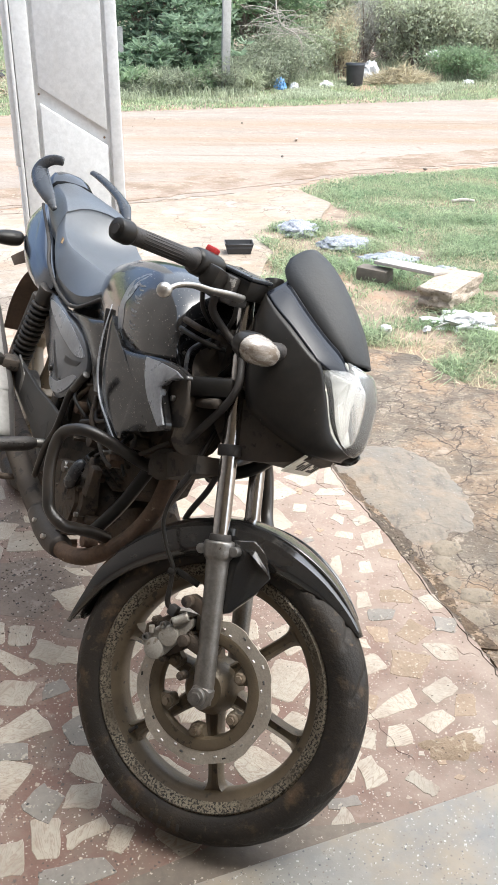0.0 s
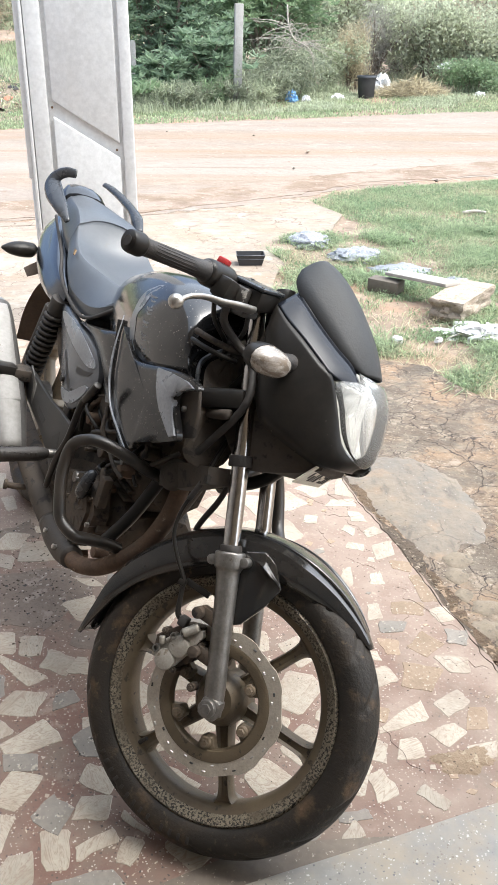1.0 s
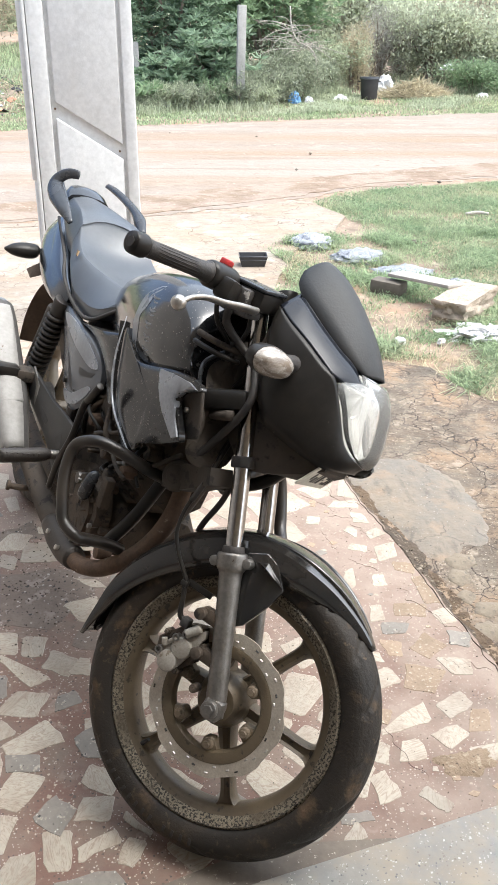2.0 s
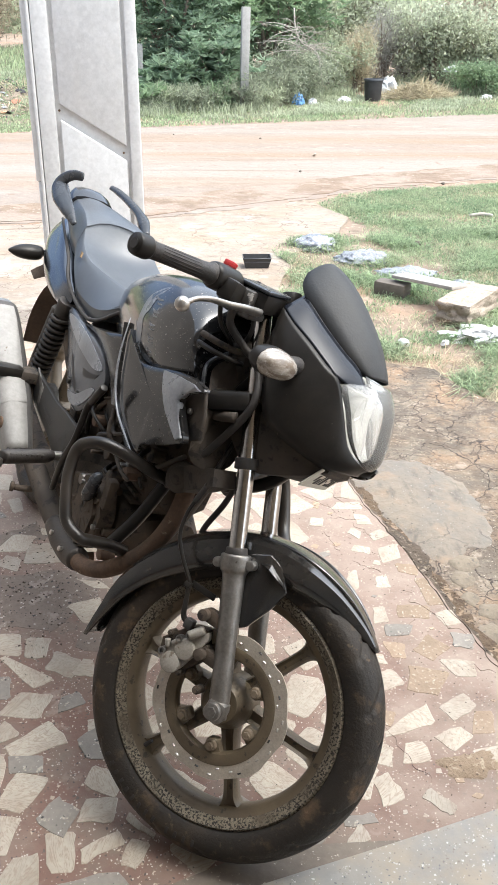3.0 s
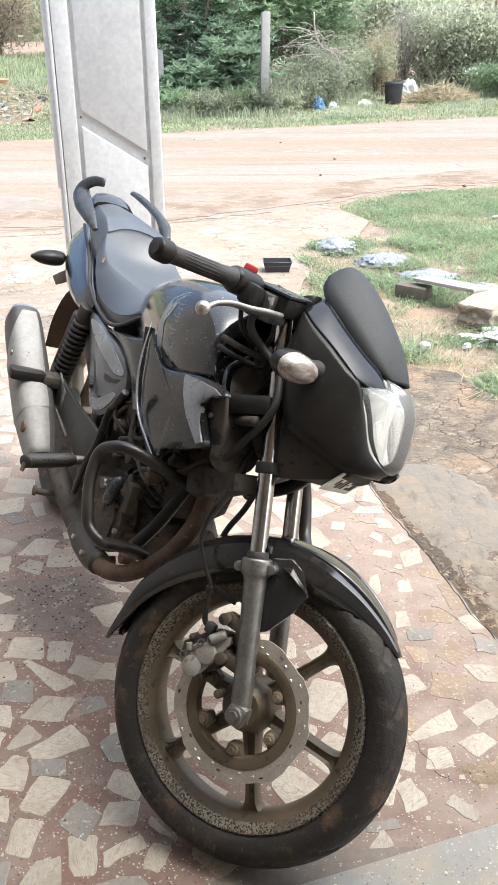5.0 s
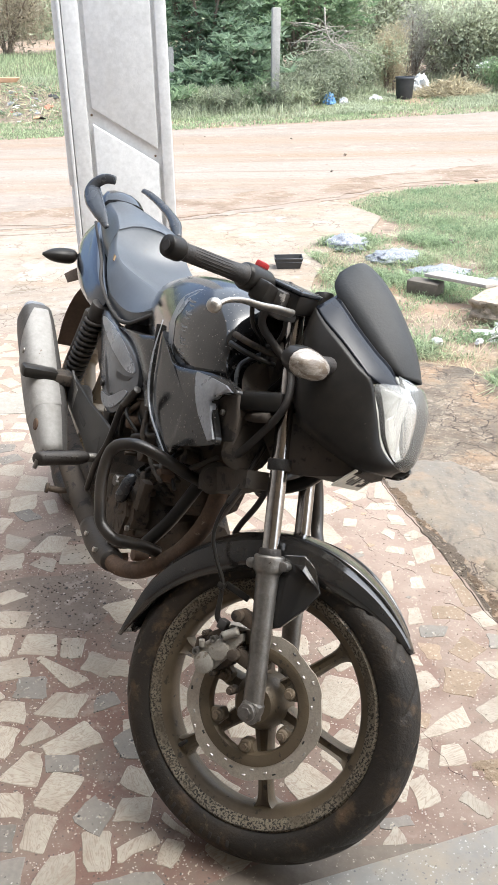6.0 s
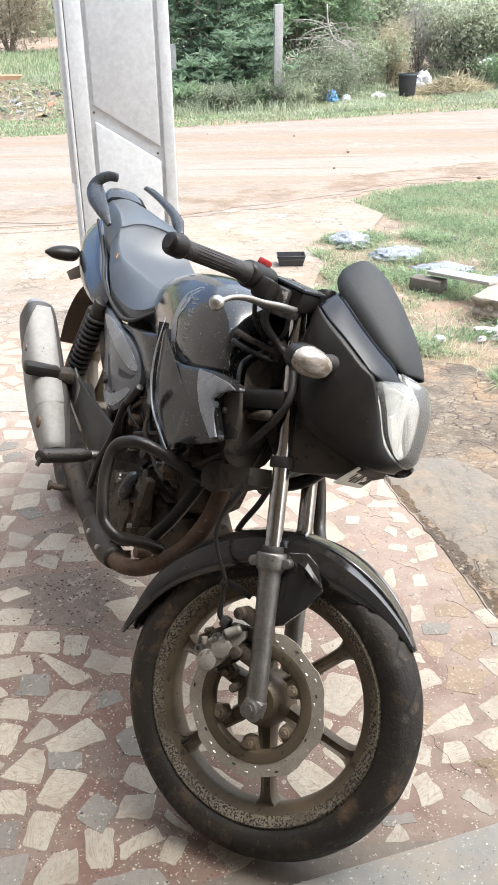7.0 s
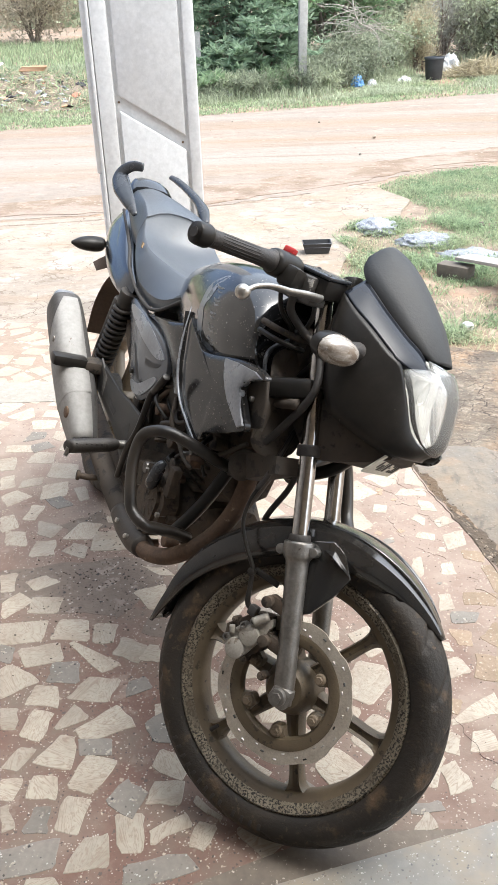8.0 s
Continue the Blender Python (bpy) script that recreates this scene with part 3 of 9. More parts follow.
bm = nb0()
slab(bm, [(x, y, -0.0405) for x, y in ragged([(0.55, 8.15), (1.3, 8.80), (3.1, 9.62), (6, 10.75), (30, 21.0), (30, 21.9), (6, 11.75), (3.1, 10.45), (1.3, 9.55), (0.5, 8.95), (-0.6, 8.25), (-2.0, 7.75), (-5.9, 7.0), (-5.9, 6.45), (-2.0, 7.05), (-0.7, 7.32)], 0.07, 0.16, 28)], (0, 0, -1), 0.01)
edge_earth = surface("reddish_road_edge_earth", (0.208, 0.153, 0.110), (0.172, 0.124, 0.089), 1.2, 0.95, 0.0, 0.02, 14, spots=(0.255, 0.195, 0.148), spot_scale=5, spot_cut=0.54)
grime(edge_earth, (0.258, 0.210, 0.170), 1.6, 0.45, 0.58, 0.9)
grime(edge_earth, (0.120, 0.080, 0.056), 5, 0.56, 0.68, 0.75, (0.35, 1.5, 1))
chips(edge_earth, 26, (0.30, 0.25, 0.20), 0.15, 0.4)
thing("road_edge_earth", "reddish loose earth along the near edge of the road", "earth", None, "", "structure", bm, edge_earth, smooth=False)

# the unseen house behind the camera: wall, an added side wall and the porch roof that shades the entrance
bm = nb0()
box(bm, (-5, -2.8, -0.1), (5, -2.6, 3.1))
thing("wall_south", "pale painted house wall", "wall", None, "", "structure", bm, wall_paint, smooth=False)
# unseen wall, added to block light from the left and darken reflections
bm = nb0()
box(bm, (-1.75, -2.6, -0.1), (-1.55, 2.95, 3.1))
thing("wall_west", "unseen dark side wall added to block light from the left", "wall", None, "", "structure", bm, dark_wall, smooth=False)
bm = nb0()
box(bm, (-5.2, -2.8, 3.1), (5, ROOF_EDGE, 3.25))
thing("ceiling", "flat concrete porch roof", "ceiling", None, "", "structure", bm, wall_paint, smooth=False)

# ---- gate leaf of pressed steel ----
gate = thing("gate_leaf", "white painted pressed-steel gate leaf, standing open", "gate", pose(0, 4.35, 0))
GB, GT = 0.03, 2.25


def gate_part(name, lo, hi, bev=0.003, material=None, label=""):
    bm = nb0()
    box(bm, lo, hi, bev)
    return part(name, bm, material or white_paint, gate, label)


gate_part("back_sheet", (-0.955, 0.012, GB), (-0.462, 0.022, GT))
gate_part("stile", (-0.512, -0.014, GB), (-0.460, 0.012, GT), 0.005)
gate_part("stile", (-0.940, -0.014, GB), (-0.862, 0.012, GT), 0.005)
gate_part("rail", (-0.862, -0.0135, GT - 0.07), (-0.512, 0.0115, GT), 0.004)
gate_part("rail", (-0.862, -0.0135, GB), (-0.512, 0.0115, GB + 0.07), 0.004)
for outl in ([(-0.842, 1.060), (-0.530, 0.868), (-0.530, GT - 0.085), (-0.842, GT - 0.085)], [(-0.842, 0.990), (-0.530, 0.800), (-0.530, GB + 0.085), (-0.842, GB + 0.085)]):
    bm = nb0()
    slab(bm, [(x, -0.010, z) for x, z in outl], (0, 1, 0), 0.021, 0.007, 3)
    part("raised_panel", bm, white_paint, gate)
gate_part("edge_channel", (-0.958, -0.022, GB), (-0.944, 0.03, GT), 0.003)
gate_part("edge_bar", (-0.986, 0.0, 0.70), (-0.960, 0.05, GT), 0.003)
gate_part("edge_bar", (-0.978, 0.004, GB), (-0.960, 0.04, 0.698), 0.003)
for x, z in ((-0.846, 1.028), (-0.548, 0.836)):
    bm = nb0()
    cyl(bm, (x, 0.004, z), (x, 0.0125, z), 0.0045, 0.006, 10)
    part("rust_spot", bm, surface("rust_stain", (0.16, 0.10, 0.06), None, 50, 0.9), gate)

# ---- plants ----
def leaf_mat(name, c1, c2, vary=0.35, rough=0.5):
    """Leaf: a matt face, and light that shines through it."""
    m = surface(name, c1, c2, 1.5, rough, 0.0, random_amount=vary, island=True)
    nt = m.node_tree
    b = nt.nodes["Principled BSDF"]
    tr, mx = nt.nodes.new("ShaderNodeBsdfTranslucent"), nt.nodes.new("ShaderNodeMixShader")
    mx.inputs[0].default_value = 0.52
    nt.links.new(b.inputs["Base Color"].links[0].from_socket, tr.inputs["Color"])
    nt.links.new(b.outputs[0], mx.inputs[1])
    nt.links.new(tr.outputs[0], mx.inputs[2])
    nt.links.new(mx.outputs[0], nt.nodes["Material Output"].inputs[0])
    return m


green_a = leaf_mat("shrub_leaf_green", (0.265, 0.350, 0.235), (0.205, 0.285, 0.190))
green_b = leaf_mat("olive_leaf", (0.455, 0.495, 0.350), (0.360, 0.400, 0.280))
green_c = leaf_mat("fresh_leaf_green", (0.270, 0.360, 0.210), (0.215, 0.295, 0.175))
scrub = leaf_mat("olive_grey_scrub", (0.345, 0.375, 0.275), (0.255, 0.285, 0.205), 0.45)
dry_leaf = leaf_mat("dry_brown_leaf", (0.48, 0.43, 0.33), (0.37, 0.33, 0.25))
grey_leaf = leaf_mat("grey_twig_brush", (0.42, 0.41, 0.37), (0.32, 0.315, 0.285))
straw = leaf_mat("yellow_straw", (0.56, 0.50, 0.36), (0.44, 0.39, 0.27))
# haze over the farther bushes, put into a paler leaf colour
haze_paled_green = leaf_mat("haze_paled_leaf", (0.52, 0.55, 0.41), (0.41, 0.44, 0.32), 0.4)
grass_mat = leaf_mat("grass_blade", (0.270, 0.360, 0.205), (0.375, 0.415, 0.265), 0.5, 0.6)
bark = surface("grey_brown_bark", (0.24, 0.195, 0.155), (0.16, 0.13, 0.105), 12, 0.9, 0.0, 0.004, 40)


def blades(rng, P, L, W, lean, up=1.0):
    """Bent tapering blades: five points and three faces each."""
    n_ = len(P)
    a = rng.uniform(0, 2 * np.pi, n_)
    d = np.stack([np.cos(a), np.sin(a), np.zeros(n_)], 1)
    s = np.stack([-np.sin(a), np.cos(a), np.zeros(n_)], 1)
    ln = (L * rng.uniform(0.5, 1.3, n_))[:, None]
    k = (lean * rng.uniform(0.2, 1.6, n_))[:, None]
    z = np.array([[0, 0, up]])
    w = s * W
    mid = P + z * ln * 0.6 + d * k * ln * 0.35
    tip = P + z * ln * (1 - 0.25 * k) + d * k * ln
    V = np.stack([P - w, P + w, mid - w * 0.7, mid + w * 0.7, tip], 1).reshape(-1, 3)
    o = (np.arange(n_) * 5)[:, None]
    F = [tuple(r) for r in np.concatenate([o + [0, 1, 3], o + [0, 3, 2], o + [2, 3, 4]], 1).reshape(-1, 3)]
    return V, F


def leaves(rng, P, N, L, W):
    """Pointed leaves folded along the middle: P bases, N directions."""
    n_ = len(P)
    N = N / np.linalg.norm(N, axis=1, keepdims=True)
    r = rng.normal(size=(n_, 3))
    s = np.cross(N, r)
    s /= np.linalg.norm(s, axis=1, keepdims=True)
    u = np.cross(s, N)
    ln = (L * rng.uniform(0.6, 1.3, n_))[:, None]
    w = ln * W / L
    mid = P + N * ln * 0.45 - u * ln * 0.03
    tip = P + N * ln - u * ln * 0.18
    V = np.stack([P, mid - s * w + u * w * 0.35, mid + s * w + u * w * 0.35, tip, mid], 1).reshape(-1, 3)
    o = (np.arange(n_) * 5)[:, None]
    F = [tuple(q_) for q_ in np.concatenate([o + [0, 4, 1], o + [0, 2, 4], o + [1, 4, 3], o + [4, 2, 3]], 1).reshape(-1, 3)]
    return V, F


def from_arrays(name, V, F, material):
    me = bpy.data.meshes.new(name)
    me.from_pydata([tuple(v) for v in V.tolist()], [], [tuple(int(i) for i in f_) for f_ in F])
    me.materials.append(material)
    return me


def lawn(name, label, seed, count, inside, L, W, lean, material, z_of, box_):
    """Grass over an area, thick in clumps; inside(x, y) gives its thickness there."""
    rng = np.random.default_rng(seed)
    pts = []
    x0, x1, y0, y1 = box_
    while len(pts) < count:
        x, y = rng.uniform(x0, x1), rng.uniform(y0, y1)
        if rng.uniform() < inside(x, y):
            pts.append((x, y, z_of(x, y)))
    V, F = blades(rng, np.array(pts), L, W, lean)
    return tagged(new(name, from_arrays(name, V, F, material)), label, "grass", "", "stuff")


def clump(x, y, s, seed, lo=-0.15, hi=0.25):
    return min(1, max(0, (noise.noise((x * s, y * s, seed)) - lo) / (hi - lo)))


def shrub(name, label, at_, size, n_leaf, leaf, L, W, seed, stems=7, category="bush", stem_mat=None, whorl=0, droop=0.0):
    """A shrub: an Empty at its foot, tapered stems that fork, and leaves in uneven clumps at the twigs."""
    rng = np.random.default_rng(seed)
    root = thing(name, label, category, pose(*at_), "bushes behind the road")
    bm = nb0()
    tips = []
    sx, sy, sz = size
    for k in range(stems):
        a = 2 * math.pi * k / stems + rng.uniform(-0.4, 0.4)
        r = rng.uniform(0.25, 1.0)
        top = Vector((math.cos(a) * sx * r, math.sin(a) * sy * r, sz * rng.uniform(0.55, 1.0)))
        mid = Vector((top.x * 0.35 + rng.normal() * 0.06, top.y * 0.35 + rng.normal() * 0.06, top.z * 0.5))
        base = Vector((rng.normal() * 0.05, rng.normal() * 0.05, -0.1))
        tube(bm, [base, mid, top], [0.022 * sz, 0.014 * sz, 0.005 * sz], 3, 5)
        tips.append(top)
        for j in range(5):
            t = rng.uniform(0.2, 0.95)
            b0 = base.lerp(mid, t * 2) if t < 0.5 else mid.lerp(top, t * 2 - 1)
            b1 = b0 + Vector((rng.normal() * sx * 0.30, rng.normal() * sy * 0.30, rng.uniform(-0.05, 0.30) * sz))
            tube(bm, [b0, b0.lerp(b1, 0.5) + Vector((0, 0, 0.03)), b1], [0.007 * sz, 0.005 * sz, 0.003 * sz], 2, 4)
            tips.append(b1)
    part("stem", bm, stem_mat or bark, root)
    tips = np.array([tuple(t) for t in tips])
    pick = rng.integers(0, len(tips), n_leaf)
    if whorl:
        cen = np.repeat(tips[rng.integers(0, len(tips), n_leaf // whorl)] + rng.normal(size=(n_leaf // whorl, 3)) * 0.10 * np.array(size), whorl, 0)
        ang = np.tile(np.arange(whorl) * 2 * np.pi / whorl, n_leaf // whorl) + np.repeat(rng.uniform(0, 6, n_leaf // whorl), whorl)
        N = np.stack([np.cos(ang), np.sin(ang), rng.uniform(0.0, 0.9, len(ang))], 1)
        P = cen
    else:
        P = tips[pick] + rng.normal(size=(n_leaf, 3)) * np.array(size) * np.array([[0.17, 0.17, 0.12]])
        N = rng.normal(size=(n_leaf, 3)) + np.array([[0, 0, 0.35 - droop]])
    P[:, 2] = np.maximum(P[:, 2], 0.02)
    V, F = leaves(rng, P, N, L, W)
    ob = new("crown", from_arrays("crown", V, F, leaf))
    ob.parent = root
    return root


# bushes along the bank: x, y, half sizes, leaves, material, leaf length, width
def bank(y, x):
    return land(x, y)


BUSHES = [
    ("broadleaf_shrub", "glossy long-leaved green shrub on the road bank", -0.45, 17.9, 0.75, 0.6, 1.25, 1300, green_a, 0.20, 0.028, 9),
    ("broadleaf_shrub", "glossy long-leaved green shrub on the road bank", -1.25, 17.5, 0.60, 0.5, 0.80, 900, green_a, 0.19, 0.027, 9),
    ("broadleaf_shrub", "small long-leaved green shrub at the grass edge", -1.62, 17.0, 0.42, 0.35, 0.40, 330, green_c, 0.22, 0.030, 8),
    ("leafy_tree", "low spreading green tree behind the posts", -1.30, 18.9, 1.5, 0.9, 2.6, 3800, green_a, 0.16, 0.026, 8),
    ("leafy_tree", "low spreading green tree behind the posts", 0.80, 19.9, 1.5, 0.9, 2.7, 3800, green_c, 0.15, 0.027, 8),
    ("tangled_bush", "dense olive-green tangled bush", 0.55, 18.2, 0.8, 0.5, 0.70, 2600, scrub, 0.085, 0.012, 0),
    ("tangled_bush", "dense olive-green tangled bush", 1.35, 18.9, 1.0, 0.6, 0.95, 3000, scrub, 0.085, 0.012, 0),
    ("tangled_bush", "dense dark green tangled bush", -0.55, 18.6, 0.9, 0.6, 1.3, 2200, green_a, 0.10, 0.020, 0),
    ("tangled_bush", "dense olive-green tangled bush", -0.20, 17.6, 0.8, 0.4, 0.42, 1700, green_b, 0.08, 0.014, 0),
    ("dry_bush", "yellowish feathery dry bush among weeds", 2.72, 20.6, 0.38, 0.35, 1.15, 2600, straw, 0.12, 0.006, 0),
    ("twiggy_bush", "grey leafless twiggy bush", 3.35, 21.3, 0.75, 0.6, 1.55, 3000, grey_leaf, 0.11, 0.006, 0),
    ("tangled_bush", "dense olive-green tangled bush", 2.20, 20.3, 0.8, 0.6, 1.0, 2200, green_b, 0.09, 0.014, 0),
    ("leafy_bush", "tall leafy green bush", 4.55, 21.2, 1.0, 0.8, 1.75, 4200, haze_paled_green, 0.10, 0.022, 0),
    ("leafy_bush", "tall leafy green bush", 5.75, 21.0, 1.1, 0.8, 1.45, 4200, haze_paled_green, 0.10, 0.020, 0),
    ("leafy_bush", "tall leafy green bush", 7.0, 22.0, 1.2, 0.9, 1.6, 3800, haze_paled_green, 0.10, 0.020, 0),
    ("dry_bush", "brown withered bush before the shed wall", 5.6, 22.6, 0.9, 0.6, 1.9, 1800, dry_leaf, 0.12, 0.020, 0),
    ("tangled_bush", "low green bush on the bank", 5.3, 19.8, 1.0, 0.5, 0.55, 1900, green_c, 0.08, 0.014, 0),
    ("tangled_bush", "dense olive-green tangled bush", 2.3, 22.6, 1.6, 0.8, 2.3, 3400, haze_paled_green, 0.13, 0.026, 0),
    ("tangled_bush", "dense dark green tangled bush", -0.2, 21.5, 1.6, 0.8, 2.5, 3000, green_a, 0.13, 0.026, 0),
    ("tangled_bush", "dense olive-green tangled bush", 4.4, 23.4, 1.8, 0.8, 2.3, 3400, haze_paled_green, 0.13, 0.026, 0),
    ("tangled_bush", "dense olive-green tangled bush", 7.6, 24.4, 1.8, 0.8, 2.2, 3000, haze_paled_green, 0.13, 0.026, 0),
    ("tangled_bush", "dense dark green tangled bush", -2.4, 21.5, 1.1, 0.8, 2.4, 2000, green_a, 0.13, 0.026, 0),
    ("dry_bush", "tall dry brown bush on the far field", -9.2, 33, 2.0, 1.2, 2.4, 3000, dry_leaf, 0.20, 0.020, 0),
    ("dry_bush", "tall dry brown bush on the far field", -12.5, 36, 2.4, 1.2, 2.6, 3000, dry_leaf, 0.20, 0.020, 0),
    ("dry_bush", "tall dry olive bush on the far field", -6.2, 34, 2.2, 1.2, 2.4, 3000, green_b, 0.20, 0.022, 0),
    ("dry_bush", "tall dry olive bush on the far field", -3.8, 30, 1.8, 1.2, 2.3, 2600, green_b, 0.20, 0.022, 0),
]
for i in range(6):
    x = -1.6 + 0.44 * i
    BUSHES.append(("undergrowth", "low olive-grey tangled undergrowth on the bank", x, 16.85 + 0.36 * (x + 1) + 0.2 * (i % 2), 0.42, 0.30, (0.30, 0.46, 0.38, 0.55, 0.50, 0.36)[i], 650, (scrub, green_b, scrub, green_c)[i % 4], 0.12, 0.008, 0))
for i, (nm, lab, x, y, sx, sy, sz, nl, mt, L, W, wh) in enumerate(BUSHES):
    shrub(nm, lab, (x, y, land(x, y)), (sx, sy, sz), nl * 2, mt, L, W, 40 + i, 9 if sz > 1 else 6, "tree" if "tree" in nm else "bush", None, wh)

# far woods that close the view, and hills of trees round the horizon
rng = np.random.default_rng(5)
P, N = [], []
for k in range(90):
    a = rng.uniform(-0.75, 0.75)
    r = rng.uniform(42, 70)
    c = np.array([math.sin(a) * r, math.cos(a) * r, 1.2 + rng.uniform(0, 1.2)])
    m_ = 260
    P.append(c + rng.normal(size=(m_, 3)) * np.array([1.8, 1.2, 1.3]))
    N.append(rng.normal(size=(m_, 3)))
V, F = leaves(rng, np.concatenate(P), np.concatenate(N), 0.7, 0.2)
tagged(new("far_woods", from_arrays("far_woods", V, F, green_b)), "hazy green woods far behind the field", "woods", "", "stuff")

# pale dead branch lying over the bush
dead = surface("bleached_dead_wood", (0.46, 0.43, 0.38), (0.34, 0.31, 0.27), 20, 0.9)
db = thing("dead_branch", "pale bleached dead branch hanging over the bush", "branch", pose(1.18, 18.35, 0.0))
rng = np.random.default_rng(77)
bm = nb0()
tube(bm, [(-0.05, 0.05, 1.75), (-0.02, 0, 1.40), (0.10, -0.03, 1.15), (0.42, -0.04, 0.95), (0.55, 0, 0.45)], [0.015, 0.014, 0.012, 0.009, 0.004], 6, 6)
part("limb", bm, dead, db)
for k in range(46):
    bm = nb0()
    t = rng.uniform(0.0, 1)
    p0 = Vector((0.0 + 0.45 * t * rng.uniform(0.2, 1), 0, 1.45 - 0.5 * t))
    p2 = p0 + Vector((rng.normal() * 0.40, rng.normal() * 0.1, rng.uniform(-0.50, 0.32)))
    tube(bm, [p0, p0.lerp(p2, 0.5) + Vector((rng.normal() * 0.05, 0, 0.06)), p2], [0.008, 0.006, 0.003], 4, 5)
    part("twig", bm, dead, db)

# ---- grass ----
def verge(x, y):
    far_edge = 14.55 + 0.42 * (x + 1.0) if x > -1 else 14.45 + 0.43 * (x + 1.2)
    d = y - far_edge - 0.12 * noise.noise((x * 1.5, y * 1.5, 9))
    return 0 if d < 0 else min(1, 0.55 + d) * (0.35 + 0.65 * clump(x, y, 0.9, 4))


lawn("verge_grass", "green grass strip along the far side of the road", 31, 60000, verge, 0.050, 0.008, 1.0, grass_mat, lambda x, y: land(x, y), (-9, 8, 12, 20))
lawn("bank_weeds", "tall mixed weeds on the bank", 32, 24000, lambda x, y: (1 if y > 19.6 or x < 0.9 else 0) * verge(x, y - 1.4) * clump(x, y, 0.8, 6), 0.22, 0.008, 0.9, green_b, lambda x, y: land(x, y), (-9, 9, 15, 24))
lawn("low_weeds", "low pale weeds on the bank", 37, 16000, lambda x, y: verge(x, y - 0.9) * clump(x, y, 0.8, 8), 0.09, 0.010, 1.2, green_b, lambda x, y: land(x, y), (-2, 9, 15, 20))
lawn("field_grass", "green grass of the rising field", 33, 20000, lambda x, y: 1.0 if x < -2.2 and x > -y * 0.5 else 0, 0.22, 0.012, 0.6, grass_mat, lambda x, y: land(x, y), (-18, -2, 18.5, 34))


def yard(x, y):
    """Patchy grass beside the driveway: thick on the open side, thin tufts near the concrete."""
    edge = float(np.interp(y, (4.0, 4.5, 4.95, 5.3, 5.7, 6.1, 6.35, 6.6, 6.9, 7.3, 7.8, 8.3), (0.40, 0.34, 0.27, 0.36, 0.34, 0.22, 0.52, 0.98, 1.04, 0.92, 0.70, 1.00)))
    if x < edge + 0.05 * noise.noise((x * 5, y * 5, 5)):
        return 0
    near_ = float(np.interp(x, (0.3, 0.55, 0.77, 0.92, 0.98, 1.08, 1.9, 3.2), (4.05, 3.82, 3.70, 3.65, 3.46, 3.28, 2.87, 2.5)))
    over = y - near_ - 0.10 * noise.noise((x * 4, y * 4, 1))
    if over < 0 or y > 8.45 + 0.42 * (x - 1.2):
        return 0
    d = 0.10 + 0.90 * clump(x, y, 2.4, 11, -0.20, 0.22)
    if y < 4.75:
        d *= 0.08 + 0.92 * clump(x, y, 4.2, 23, 0.0, 0.28)
    elif x > 1.15 + 0.25 * (6.0 - y):
        d = 0.35 + 0.65 * clump(x, y, 1.6, 15, -0.35, 0.15)
    soil = math.exp(-((x - 1.30) / 0.28) ** 2 - ((y - 5.55) / 0.34) ** 2) + 0.8 * math.exp(-((x - 1.02) / 0.16) ** 2 - ((y - 6.75) / 0.25) ** 2)
    return d * max(0.05, 1 - 0.95 * soil) * min(1, 0.35 + over * 3)


def yard_z(x, y):
    return -0.030 if x < 0.12 + 0.17 * (y - 4.0) else -0.048


YARD_BOX = (0.15, 4.2, 2.6, 10)
lawn("yard_grass", "patchy green grass beside the driveway", 34, 165000, yard, 0.026, 0.0022, 1.4, grass_mat, yard_z, YARD_BOX)
lawn("yard_tufts", "taller grass tufts round the rubble", 35, 26000, lambda x, y: yard(x, y) * clump(x, y, 2.6, 21, -0.02, 0.3) * (1 if y < 6.7 else 0.12), 0.062, 0.0030, 1.9, grass_mat, yard_z, (0.15, 2.4, 3.0, 8))
lawn("yard_straw", "dry straw among the yard grass", 36, 9000, lambda x, y: (1.0 if y < 6.3 else 0.2) * 0.6 * clump(x, y, 2.0, 31, -0.1, 0.3) if yard(x, y) > 0 else 0, 0.05, 0.002, 2.2, straw, yard_z, (0.15, 4.0, 3.0, 9))
rng = np.random.default_rng(52)
pts = []
while len(pts) < 15000:
    x, y = rng.uniform(0.15, 3.6), rng.uniform(3.0, 8.8)
    if rng.uniform() < yard(x, y) * clump(x, y, 3.1, 44, -0.05, 0.3):
        pts.append((x, y, yard_z(x, y) + rng.uniform(0.0, 0.035)))
P = np.array(pts)
N = rng.normal(size=P.shape) + np.array([[0, 0, 0.5]])
V, F = leaves(rng, P, N, 0.020, 0.0055)
tagged(new("yard_weeds", from_arrays("yard_weeds", V, F, green_c)), "small-leaved weeds among the yard grass", "weeds", "", "stuff")

# ---- the motorcycle: x ahead, y to its left, z up from the front axle's foot; it leans on its side stand ----
gloss = surface("black_gloss_paint", (0.006, 0.007, 0.009), (0.012, 0.012, 0.013), 14, 0.10, 0.0, coat=0.45, spots=(0.10, 0.085, 0.07), spot_scale=120, spot_cut=0.72, rough2=0.22)
chips(gloss, 260, (0.16, 0.14, 0.12), 0.012, 0.35)
tail_paint = surface("blue_black_tail_lacquer", (0.050, 0.058, 0.074), (0.070, 0.078, 0.094), 9, 0.16, 0.75, coat=1.0, spots=(0.12, 0.11, 0.10), spot_scale=120, spot_cut=0.72, rough2=0.26)
